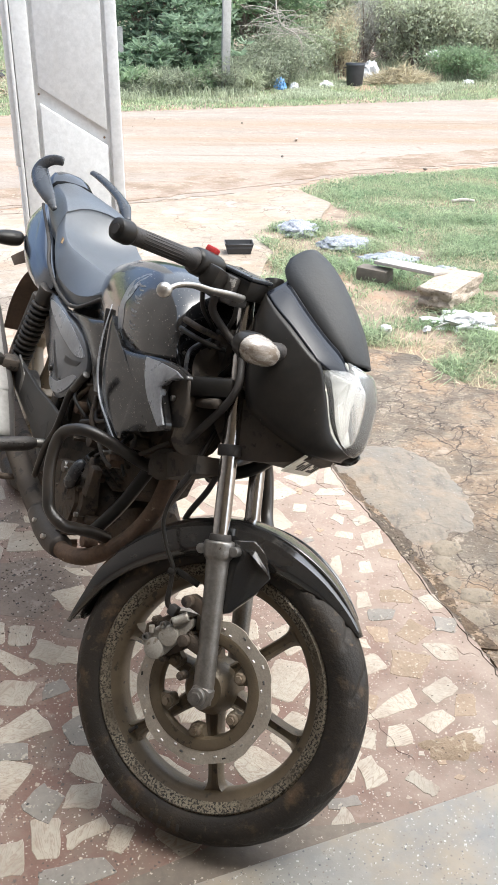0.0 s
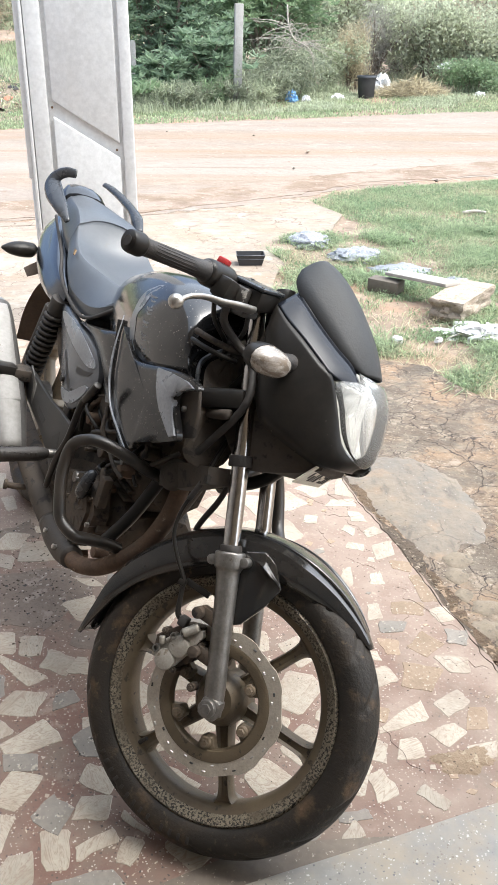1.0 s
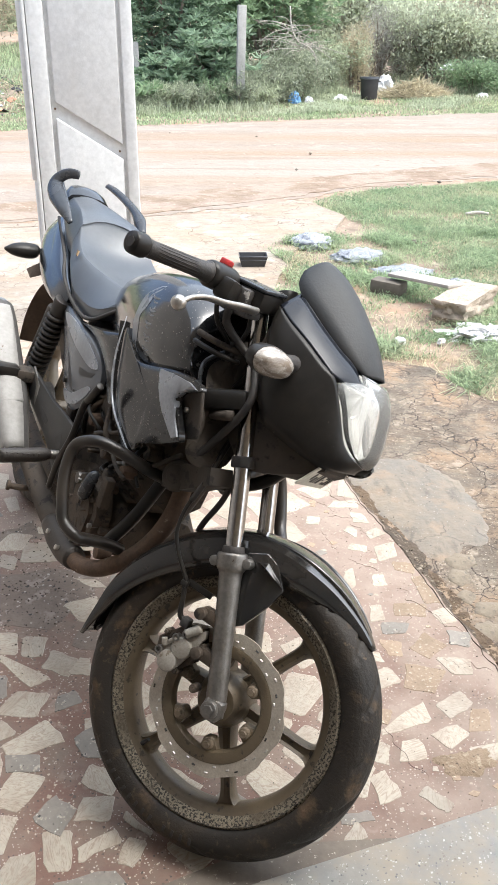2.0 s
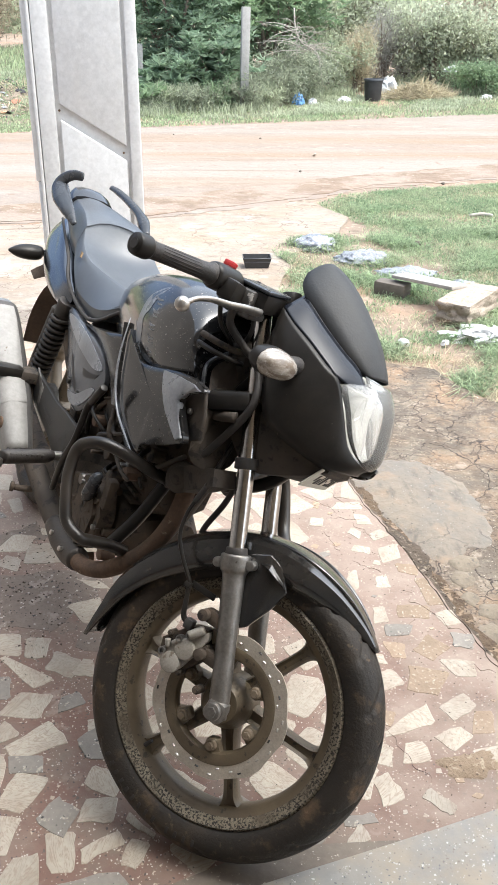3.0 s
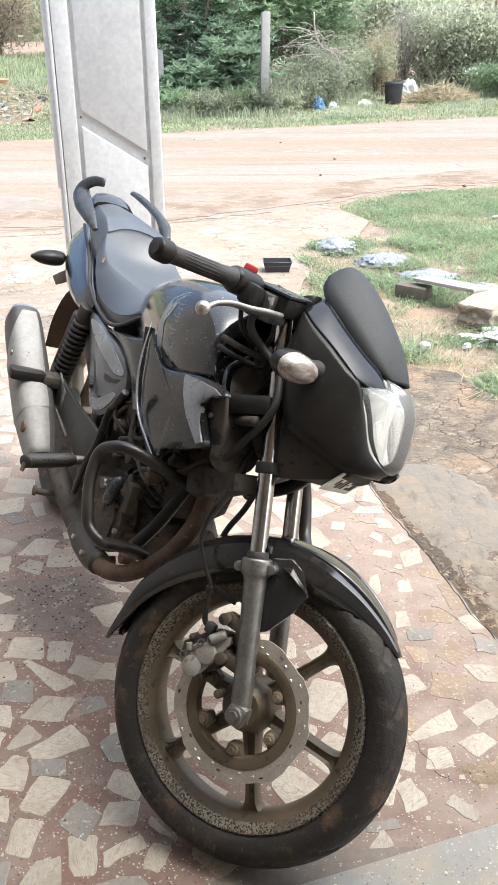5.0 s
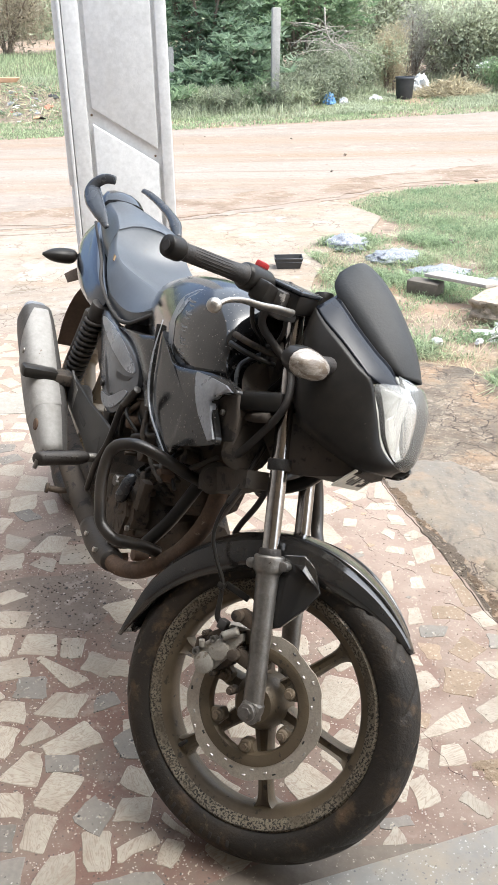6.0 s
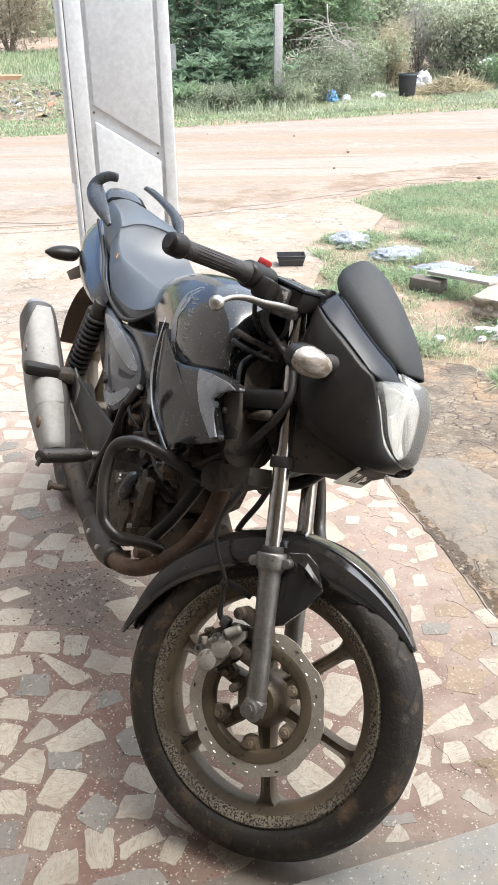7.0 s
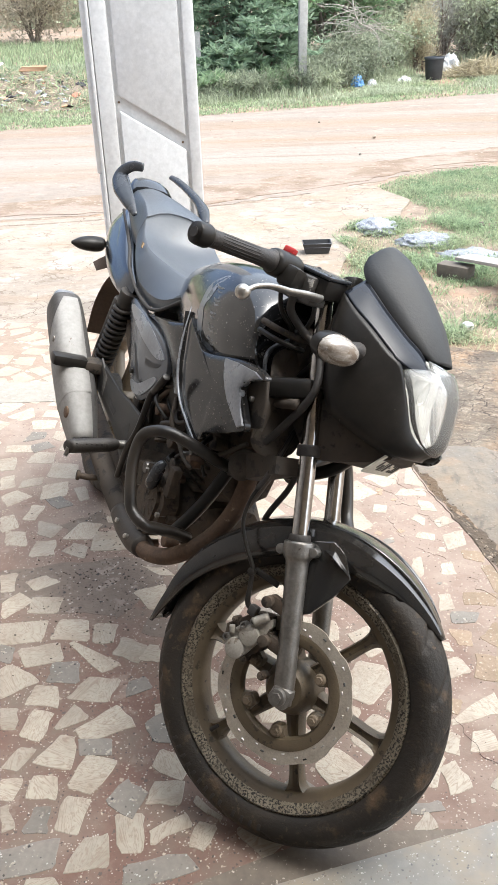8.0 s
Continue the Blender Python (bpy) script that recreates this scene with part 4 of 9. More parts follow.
dusty_gloss = surface("dusty_black_paint", (0.014, 0.014, 0.015), (0.030, 0.028, 0.026), 16, 0.07, 0.0, 0.00008, 180, spots=(0.10, 0.085, 0.07), spot_scale=90, spot_cut=0.67, rough2=0.24)
dusty_gloss.node_tree.nodes["Principled BSDF"].inputs["Specular IOR Level"].default_value = 0.42
chips(dusty_gloss, 200, (0.20, 0.18, 0.16), 0.08, 0.35)
chips(dusty_gloss, 340, (0.18, 0.16, 0.14), 0.10, 0.4)
grime(dusty_gloss, (0.055, 0.050, 0.044), 26, 0.50, 0.66, 0.6)
tank_paint = surface("dusty_tank_paint", (0.012, 0.012, 0.013), (0.024, 0.023, 0.022), 11, 0.05, 0.0, 0.00003, 160, coat=0.7, spots=(0.10, 0.09, 0.08), spot_scale=110, spot_cut=0.68, rough2=0.20)
grime(tank_paint, (0.060, 0.056, 0.050), 22, 0.52, 0.70, 0.5)
chips(tank_paint, 170, (0.24, 0.22, 0.20), 0.09, 0.35)
chips(tank_paint, 330, (0.20, 0.18, 0.16), 0.10, 0.4)
chips(tank_paint, 70, (0.13, 0.12, 0.11), 0.04, 0.30)
guard_paint = surface("dusty_mudguard_paint", (0.010, 0.0105, 0.0115), (0.020, 0.0192, 0.0182), 5, 0.06, 0.0, coat=0.9, spots=(0.09, 0.075, 0.06), spot_scale=150, spot_cut=0.73, rough2=0.26)
grime(guard_paint, (0.060, 0.052, 0.044), 6.0, 0.46, 0.68, 0.55)
cowl_paint = surface("blue_black_cowl_paint", (0.010, 0.012, 0.018), (0.020, 0.021, 0.026), 10, 0.09, 0.0, 0.00005, 90, spots=(0.07, 0.065, 0.06), spot_scale=90, spot_cut=0.72, rough2=0.34)
chips(cowl_paint, 150, (0.14, 0.13, 0.12), 0.03, 0.3)
cowl_paint.node_tree.nodes["Principled BSDF"].inputs["Specular IOR Level"].default_value = 0.30
matte = surface("black_plastic", (0.014, 0.013, 0.012), (0.027, 0.0238, 0.0205), 18, 0.27, 0.0, 0.00010, 300, spots=(0.10, 0.083, 0.065), spot_scale=150, spot_cut=0.70, rough2=0.42)
# dust, plus glare over the recessed black parts lifted into the base colour
dusty_veiled_black = surface("dusty_veiled_black_plastic", (0.044, 0.036, 0.029), (0.074, 0.058, 0.044), 16, 0.70, 0.0, 0.0008, 140, spots=(0.022, 0.019, 0.016), spot_scale=24, spot_cut=0.56)
matte.node_tree.nodes["Principled BSDF"].inputs["Specular IOR Level"].default_value = 0.24
rubber = surface("tyre_rubber", (0.019, 0.0168, 0.0142), (0.034, 0.0275, 0.0212), 9, 0.50, 0.0, 0.0015, 140, spots=(0.085, 0.056, 0.034), spot_scale=26, spot_cut=0.64)
rubber.node_tree.nodes["Principled BSDF"].inputs["Specular IOR Level"].default_value = 0.32
grime(rubber, (0.070, 0.049, 0.030), 5.0, 0.50, 0.70, 0.55)
grime(rubber, (0.150, 0.096, 0.054), 17.0, 0.55, 0.70, 0.6)
grime(rubber, (0.19, 0.135, 0.085), 60.0, 0.60, 0.72, 0.5)
grip_rubber = surface("grip_rubber", (0.022, 0.020, 0.019), (0.044, 0.037, 0.032), 30, 0.50, 0.0, 0.001, 260)
alloy = surface("cast_alloy", (0.30, 0.288, 0.270), (0.195, 0.178, 0.158), 16, 0.36, 0.85, 0.0008, 220, spots=(0.09, 0.07, 0.05), spot_scale=60, spot_cut=0.68)
bright = surface("bare_alloy", (0.58, 0.56, 0.53), (0.42, 0.39, 0.35), 25, 0.30, 0.85, 0.0004, 200)
chrome = surface("chrome", (0.62, 0.61, 0.60), (0.48, 0.46, 0.44), 12, 0.13, 1.0)
disc_steel = surface("worn_disc_steel", (0.62, 0.565, 0.48), (0.46, 0.405, 0.33), 30, 0.38, 0.6, 0.0004, 300)
wheel_paint = surface("dull_brown_black_wheel_paint", (0.085, 0.065, 0.041), (0.150, 0.115, 0.072), 12, 0.42, 0.1, 0.0006, 160, spots=(0.045, 0.036, 0.027), spot_scale=40, spot_cut=0.60)
band_paint = surface("flaked_silver_paint", (0.25, 0.216, 0.160), (0.17, 0.143, 0.101), 25, 0.6, 0.2, 0.001, 200, spots=(0.022, 0.019, 0.016), spot_scale=240, spot_cut=0.49)
grime(band_paint, (0.095, 0.076, 0.052), 14, 0.46, 0.62, 0.85)
vinyl = surface("black_seat_vinyl", (0.060, 0.067, 0.079), (0.077, 0.085, 0.096), 10, 0.30, 0.0, 0.0003, 420, spots=(0.075, 0.075, 0.075), spot_scale=24, spot_cut=0.66, rough2=0.42)
vinyl.node_tree.nodes["Principled BSDF"].inputs["Specular IOR Level"].default_value = 0.55
grey_plastic = surface("dark_grey_plastic", (0.026, 0.029, 0.035), (0.044, 0.046, 0.050), 14, 0.18, 0.0, 0.0003, 300, spots=(0.12, 0.10, 0.085), spot_scale=60, spot_cut=0.71, rough2=0.36)
panel_grey = surface("side_panel_grey", (0.100, 0.105, 0.118), (0.140, 0.139, 0.139), 9, 0.16, 0.1, 0.0003, 250, spots=(0.17, 0.145, 0.12), spot_scale=30, spot_cut=0.66)
silver_plastic = surface("silver_grey_panel", (0.30, 0.31, 0.335), (0.235, 0.242, 0.256), 18, 0.24, 0.35, 0.0003, 200, spots=(0.13, 0.115, 0.10), spot_scale=60, spot_cut=0.70)
muffler_metal = surface("silencer_paint", (0.30, 0.292, 0.28), (0.245, 0.235, 0.22), 9, 0.6, 0.0, 0.0006, 180, spots=(0.12, 0.085, 0.06), spot_scale=22, spot_cut=0.68)
rusty = surface("rusty_exhaust", (0.150, 0.094, 0.060), (0.085, 0.058, 0.041), 14, 0.75, 0.1, 0.0015, 120, spots=(0.26, 0.19, 0.13), spot_scale=30, spot_cut=0.62)
engine_metal = surface("dusty_engine_metal", (0.050, 0.039, 0.029), (0.092, 0.068, 0.048), 20, 0.7, 0.1, 0.0018, 110, spots=(0.022, 0.018, 0.015), spot_scale=26, spot_cut=0.56)
grime(engine_metal, (0.115, 0.078, 0.050), 34, 0.56, 0.70, 0.6)
flap_brown = surface("muddy_mudguard", (0.10, 0.070, 0.048), (0.065, 0.045, 0.032), 12, 0.75, 0.0, 0.001, 160)
amber_white = surface("scuffed_clear_lens", (0.46, 0.43, 0.39), (0.33, 0.29, 0.245), 38, 0.22, 0.0, 0.0006, 260, coat=0.5, spots=(0.62, 0.60, 0.57), spot_scale=90, spot_cut=0.60)
grime(amber_white, (0.17, 0.13, 0.095), 70, 0.47, 0.60, 0.85, (1, 0.12, 1))
red_plastic = surface("red_switch_plastic", (0.42, 0.025, 0.025), (0.30, 0.02, 0.02), 30, 0.4)
plate_paint = surface("cream_plate_paint", (0.82, 0.80, 0.72), (0.72, 0.69, 0.60), 14, 0.5, 0.0, 0.0004, 150)
ink = surface("dark_print", (0.03, 0.028, 0.028), (0.05, 0.045, 0.04), 30, 0.6)
decal = surface("worn_grey_decal", (0.24, 0.24, 0.245), (0.15, 0.15, 0.155), 60, 0.4, 0.3, spots=(0.03, 0.03, 0.03), spot_scale=90, spot_cut=0.58)
spring_paint = surface("black_spring_paint", (0.018, 0.016, 0.014), (0.045, 0.036, 0.028), 40, 0.5)
lens = bpy.data.materials.new("clear_headlamp_lens")
lens.use_nodes = True
ln = lens.node_tree.nodes
ln.remove(ln["Principled BSDF"])
clear, shine, haze = ln.new("ShaderNodeBsdfTransparent"), ln.new("ShaderNodeBsdfGlossy"), ln.new("ShaderNodeBsdfDiffuse")
shine.inputs["Roughness"].default_value, haze.inputs["Color"].default_value = 0.06, (0.80, 0.80, 0.77, 1)
m1, m2, fr = ln.new("ShaderNodeMixShader"), ln.new("ShaderNodeMixShader"), ln.new("ShaderNodeFresnel")
fr.inputs["IOR"].default_value, m1.inputs[0].default_value = 1.28, 0.20
for a, b in ((clear.outputs[0], m1.inputs[1]), (haze.outputs[0], m1.inputs[2]), (m1.outputs[0], m2.inputs[1]), (shine.outputs[0], m2.inputs[2]), (fr.outputs[0], m2.inputs[0]), (m2.outputs[0], ln["Material Output"].inputs[0])):
    lens.node_tree.links.new(a, b)

bike = thing("motorcycle", "dusty black motorcycle leaning on its side stand on the porch", "motorcycle", BIKE)
RAKE = radians(24)
FORK = Vector((-math.sin(RAKE), 0, math.cos(RAKE)))
AXLE = Vector((0, 0, 0.297))
HEAD = AXLE + Vector((-math.cos(RAKE), 0, -math.sin(RAKE))) * 0.03
TURNED = Matrix.Translation(HEAD) @ Matrix.Rotation(radians(STEER), 4, FORK) @ Matrix.Translation(-HEAD)


def front(name, bm, material, parent=None, label="", **kw):
    """A part that turns with the handlebar."""
    bm.transform(TURNED)
    return part(name, bm, material, parent or bike, label, **kw)


def body(name, bm, material, parent=None, label="", **kw):
    return part(name, bm, material, parent or bike, label, **kw)


def nb():
    return bmesh.new()


RING = ((0, 1), (0.42, 0.975), (0.76, 0.86), (0.97, 0.58), (1, 0.30), (0.9, 0.08), (0.5, 0), (0, 0))


def ring_yz(x, w, zb, zt, tilt=0.0, shape=RING):
    """A closed ring across the machine at x; tilt leans its top backwards."""
    half = [(x - tilt * f, -w * y, zb + (zt - zb) * f) for y, f in shape]
    return half + [(p[0], -p[1], p[2]) for p in half[-2:0:-1]]


def at_fork(s, y, ahead=0.009):
    p = AXLE + FORK * s + Vector((math.cos(RAKE), 0, math.sin(RAKE))) * ahead
    return Vector((p.x, y, p.z))


# -- wheels --
def wheel(centre, outer, tube_r, mover, name, label, phase=1.5, near_side=-1):
    C = Matrix.Translation(centre)
    rim_prof = [(0.2255, -0.036), (0.221, -0.040), (0.212, -0.036), (0.205, -0.030), (0.197, -0.027), (0.191, -0.022), (0.187, -0.010),
                (0.187, 0.010), (0.191, 0.022), (0.197, 0.027), (0.205, 0.030), (0.221, 0.040), (0.2255, 0.036), (0.2255, -0.036)]
    rim = mover(name, lathe(nb(), rim_prof, C, 96), wheel_paint, None, label)
    ty = [(0.224, -0.034), (0.229, -0.0405), (0.238, -tube_r - 0.001), (0.250, -tube_r - 0.0035), (0.262, -tube_r - 0.002), (outer - 0.020, -tube_r * 0.90), (outer - 0.012, -tube_r * 0.72), (outer - 0.006, -tube_r * 0.50),
          (outer - 0.002, -tube_r * 0.26), (outer, 0)]
    ty = ty + [(r, -h) for r, h in ty[-2::-1]]
    bm = nb()
    steps, fine_ = 288, []
    for (r0, h0), (r1, h1) in zip(ty, ty[1:]):
        m_ = 3 if min(r0, r1) > outer - 0.023 else 1
        fine_ += [(r0 + (r1 - r0) * k / m_, h0 + (h1 - h0) * k / m_) for k in range(m_)]
    fine_.append(ty[-1])
    rings_ = []
    for i in range(steps):
        a = 2 * math.pi * i / steps
        ring_ = []
        for r, h in fine_:
            if r > outer - 0.021 and abs(h) > 0.005:
                ph = (i / steps * 18 + (0.5 if h > 0 else 0) + abs(h) * 16) % 1
                if ph < 0.16 and abs(h) < tube_r * 0.95:
                    r -= 0.0045
            ring_.append(bm.verts.new(C @ Vector((r * math.cos(a), h, r * math.sin(a)))))
        rings_.append(ring_)
    for p, q_ in zip(rings_, rings_[1:] + rings_[:1]):
        for k in range(len(fine_) - 1):
            bm.faces.new((p[k], p[k + 1], q_[k + 1], q_[k]))
    bmesh.ops.recalc_face_normals(bm, faces=bm.faces)
    mover("tyre", bm, rubber, rim, "worn dusty black tyre", sharp=45)
    # silver flaked ring, both faces
    for side in (-1, 1):
        prof = [(0.2262, side * 0.0365), (0.2215, side * 0.0412), (0.2125, side * 0.0375), (0.2055, side * 0.0315), (0.2045, side * 0.030)]
        mover("painted_band", lathe(nb(), prof, C, 96), band_paint, rim, "flaked silver paint band")
    for k in range(6):
        a = radians(phase + 60 * k)
        bm = nb()
        secs = []
        for r, w, d in ((0.045, 0.017, 0.020), (0.075, 0.0145, 0.019), (0.12, 0.0125, 0.017), (0.160, 0.0120, 0.017), (0.180, 0.0155, 0.018), (0.191, 0.026, 0.019)):
            secs.append([(r * math.cos(a) - u * w * math.sin(a), v * d, r * math.sin(a) + u * w * math.cos(a)) for u, v in
                         ((-1, -0.6), (-0.75, -1), (-0.35, -0.72), (0.35, -0.72), (0.75, -1), (1, -0.6), (1, 0.6), (0.75, 1), (-0.75, 1), (-1, 0.6))])
        loft(bm, secs, 3)
        bm.transform(C)
        mover("spoke", bm, wheel_paint, rim)
    hub = [(0.012, -0.058), (0.034, -0.058), (0.040, -0.050), (0.047, -0.034), (0.052, -0.020), (0.052, 0.020), (0.047, 0.034), (0.04, 0.05), (0.034, 0.058), (0.012, 0.058), (0.012, -0.058)]
    mover("hub", lathe(nb(), hub, C, 40), wheel_paint, rim)
    return rim


fw = wheel(AXLE, 0.291, 0.043, front, "front_wheel", "six-spoke cast wheel in dull brown-black paint")
wheel((-1.38, 0.055, 0.325), 0.304, 0.048, body, "rear_wheel", "six-spoke cast rear wheel, muddy", phase=20)

# tread blocks and tyre lettering bars on the front tyre
for k in range(13):
    a = radians(-124 + k * 4.1 + (3 if k > 8 else 0))
    bm = nb()
    box(bm, (-0.0030, -0.0006, -0.0065), (0.0030, 0.0006, 0.0065), 0.0004,
        Matrix.Translation((AXLE.x + 0.258 * math.cos(a), -0.0462, AXLE.z + 0.258 * math.sin(a))) @ Matrix.Rotation(-a + math.pi / 2, 4, "Y"))
    front("raised_marking", bm, surface("tyre_marking", (0.026, 0.022, 0.019), None, 40, 0.6), fw)
bm = nb()
cyl(bm, (-0.094, -0.026, 0.134), (-0.084, -0.034, 0.152), 0.0046, 0.0034, 10)
front("valve_stem", bm, grip_rubber, fw)

# brake disc with a wavy edge, carrier arms and bolts
bm = nb()
n = 144
rings = []
for r_of, y in ((lambda w: 0.105, -0.0610), (lambda w: 0.1315 + w, -0.0610), (lambda w: 0.1315 + w, -0.0572), (lambda w: 0.105, -0.0572)):
    rings.append([bm.verts.new((AXLE.x + r_of(0.0020 * math.tanh(3 * math.sin(9 * 2 * math.pi * k / n))) * math.cos(2 * math.pi * k / n), y,
                                AXLE.z + r_of(0.0020 * math.tanh(3 * math.sin(9 * 2 * math.pi * k / n))) * math.sin(2 * math.pi * k / n))) for k in range(n)])
skin(bm, rings + [rings[0]], cap=False)
bmesh.ops.recalc_face_normals(bm, faces=bm.faces)
disc = front("brake_disc", bm, disc_steel, fw, "wavy-edged bare steel brake disc")
for k in range(36):
    a = 2 * math.pi * (k + (0.25 if k % 2 else 0)) / 36
    r = (0.1120, 0.118, 0.1240)[k % 3]
    bm = nb()
    tube(bm, [(AXLE.x + r * math.cos(a + d), -0.0614, AXLE.z + r * math.sin(a + d)) for d in (-0.028, 0, 0.028)], 0.0023, 2, 8, flat=0.25)
    front("slot", bm, ink if k % 4 == 0 else bright, disc)
prof = [(0.105, -0.0598), (0.1075, -0.0620), (0.101, -0.0636), (0.088, -0.0610), (0.0845, -0.056), (0.0845, -0.044), (0.099, -0.042), (0.101, -0.0598)]
front("disc_carrier", lathe(nb(), prof, Matrix.Translation(AXLE), 72), wheel_paint, fw)
for k in range(6):
    a = radians(-11 + 60 * k)
    c, s = math.cos(a), math.sin(a)
    bm = nb()
    secs = [[(AXLE.x + r * c - u * w * s, y, AXLE.z + r * s + u * w * c) for u, y in ((-1, -0.0550 + d), (-0.6, -0.0590 + d), (0.6, -0.0590 + d), (1, -0.0550 + d), (1, -0.037), (-1, -0.037))]
            for r, w, d in ((0.062, 0.006, 0.004), (0.066, 0.0115, 0.001), (0.075, 0.0135, 0), (0.090, 0.021, 0.002))]
    loft(bm, secs, 2)
    front("carrier_arm", bm, wheel_paint, fw)
    bm = nb()
    bc = Vector((AXLE.x + 0.0745 * c, 0, AXLE.z + 0.0745 * s))
    cyl(bm, bc + Vector((0, -0.0570, 0)), bc + Vector((0, -0.0650, 0)), 0.0115, 0.0100, 16, 0.0015)
    cyl(bm, bc + Vector((0, -0.0640, 0)), bc + Vector((0, -0.0710, 0)), 0.0068, 0.0064, 6)
    front("disc_bolt", bm, surface("dusty_brown_bolt", (0.21, 0.165, 0.115), (0.13, 0.098, 0.066), 40, 0.6, 0.3, 0.0008, 200), fw)

# -- fork --
for side, lab in ((-1, "near fork leg"), (1, "fork leg")):
    y = side * 0.082
    bm = nb()
    tube(bm, [at_fork(-0.020, y), at_fork(0.02, y), at_fork(0.10, y), at_fork(0.20, y), at_fork(0.235, y), at_fork(0.245, y), at_fork(0.268, y), at_fork(0.272, y)],
         [0.016, 0.0190, 0.0185, 0.0200, 0.0215, 0.0270, 0.0280, 0.025], 3, 24)
    leg = front("fork_leg", bm, alloy, None, "dull cast alloy fork lower leg")
    if side < 0:
        bm = nb()
        box(bm, (-0.012, -0.104, 0.274), (0.028, -0.066, 0.318), 0.013)
        front("axle_lug", bm, alloy, leg)
        bm = nb()
        cyl(bm, (0.008, -0.103, 0.297), (0.008, -0.113, 0.297), 0.0165, 0.0155, 24, 0.002)
        cyl(bm, (0.008, -0.112, 0.297), (0.008, -0.118, 0.297), 0.0105, 0.0100, 6)
        front("axle_nut", bm, alloy, leg)
        for dz, rr in ((0.07, 0.011), (0.14, 0.011)):
            bm = nb()
            p = at_fork(dz, y)
            box(bm, (p.x - 0.05, y - 0.012, p.z - 0.012), (p.x + 0.0, y + 0.012, p.z + 0.014), 0.006)
            cyl(bm, (p.x - 0.045, y - 0.026, p.z), (p.x - 0.045, y + 0.01, p.z), rr, None, 16, 0.002)
            front("caliper_lug", bm, engine_metal, leg)
        for dx in (-0.022, 0.040):
            bm = nb()
            p = at_fork(0.255, y, dx)
            cyl(bm, p + Vector((0, -0.012, 0)), p + Vector((0, 0.012, 0)), 0.0095, None, 14, 0.002)
            front("leg_ear", bm, alloy, leg)
    bm = nb()
    cyl(bm, at_fork(0.268, y), at_fork(0.284, y), 0.0215, 0.0195, 24, 0.002)
    front("dust_seal", bm, grip_rubber, leg)
    bm = nb()
    cyl(bm, at_fork(0.275, y), at_fork(0.74, y), 0.0158, None, 28)
    front("fork_tube", bm, chrome, None, "polished steel fork tube with dusty streaks")
    bm = nb()
    cyl(bm, at_fork(0.425, y), at_fork(0.446, y), 0.0225, None, 24, 0.003)
    box(bm, (-0.012, -0.008, -0.010), (0.012, 0.008, 0.010), 0.002, Matrix.Translation(at_fork(0.435, y + 0.012, 0.024)))
    front("tube_clamp", bm, grip_rubber)
bm = nb()
cyl(bm, AXLE + Vector((0, -0.10, 0)), AXLE + Vector((0, 0.10, 0)), 0.009, None, 16)
front("axle", bm, alloy)
for s, ahead, t in ((0.545, -0.02, 0.020), (0.735, -0.02, 0.016)):
    bm = nb()
    box(bm, (-0.055, -0.118, -t), (0.035, 0.118, t), 0.012, Matrix.Translation(at_fork(s, 0, ahead)) @ Matrix.Rotation(-RAKE, 4, "Y"))
    front("triple_clamp", bm, matte)

# -- front mudguard --
def guard_r(t):
    return 0.3165 + 0.012 * max(0, 1 - t / 0.10) ** 1.5 - 0.017 * max(0, (t - 0.62) / 0.38) ** 1.3


def guard_drop(t):
    return float(np.interp(t, (0, 0.10, 0.21, 0.31, 0.41, 0.60, 0.79, 0.89, 0.96, 1.0), (0.012, 0.034, 0.052, 0.066, 0.076, 0.074, 0.058, 0.040, 0.021, 0.008)))


bm = nb()
secs = []
for i in range(21):
    t = i / 20
    a = radians(191 - 141 * t)
    r = guard_r(t)
    w = 0.061 * min(1, 0.45 + 3.4 * t, 0.16 + 3.4 * (1 - t))
    drop = guard_drop(t)
    sec = []
    for u, d in ((-1.0, 1.0), (-1.05, 0.62), (-0.98, 0.27), (-0.70, 0.10), (-0.42, 0.055), (0, 0.0), (0.42, 0.055), (0.70, 0.10), (0.98, 0.27), (1.05, 0.62), (1.0, 1.0)):
        rr = r - drop * d
        sec.append((AXLE.x + rr * math.cos(a), w * u, AXLE.z + rr * math.sin(a)))
    secs.append(sec)
loft(bm, secs, 3, cap=False, closed=False)
fender = front("front_mudguard", bm, guard_paint, None, "glossy black plastic mudguard, dusty at the rear", sharp=35)
md = fender.modifiers.new("thick", "SOLIDIFY")
md.thickness, md.offset = 0.003, -1
bm = nb()
slab(bm, [(-0.085, -0.0665, 0.560), (-0.075, -0.0665, 0.470), (-0.0414, -0.0665, 0.430), (-0.024, -0.0665, 0.444), (-0.001, -0.0665, 0.495), (0.010, -0.0665, 0.536), (-0.020, -0.0665, 0.570), (-0.05, -0.0665, 0.580)], (0, 1, 0), 0.008, 0.003)
front("mudguard_bracket", bm, guard_paint, fender)
bm = nb()
ridge = [Vector(p) for p in ((-0.062, -0.0650, 0.557), (0.0105, -0.0680, 0.538), (-0.041, -0.0600, 0.570))]
peak = Vector((-0.036, -0.0790, 0.557))
va = [bm.verts.new(p) for p in ridge + [peak, Vector((-0.030, -0.0600, 0.545))]]
for q_ in ((0, 1, 3), (1, 2, 3), (2, 0, 3), (0, 4, 1), (1, 4, 2), (2, 4, 0)):
    bm.faces.new([va[k] for k in q_])
bmesh.ops.recalc_face_normals(bm, faces=bm.faces)
front("bracket_facet", bm, guard_paint, fender, smooth=False)
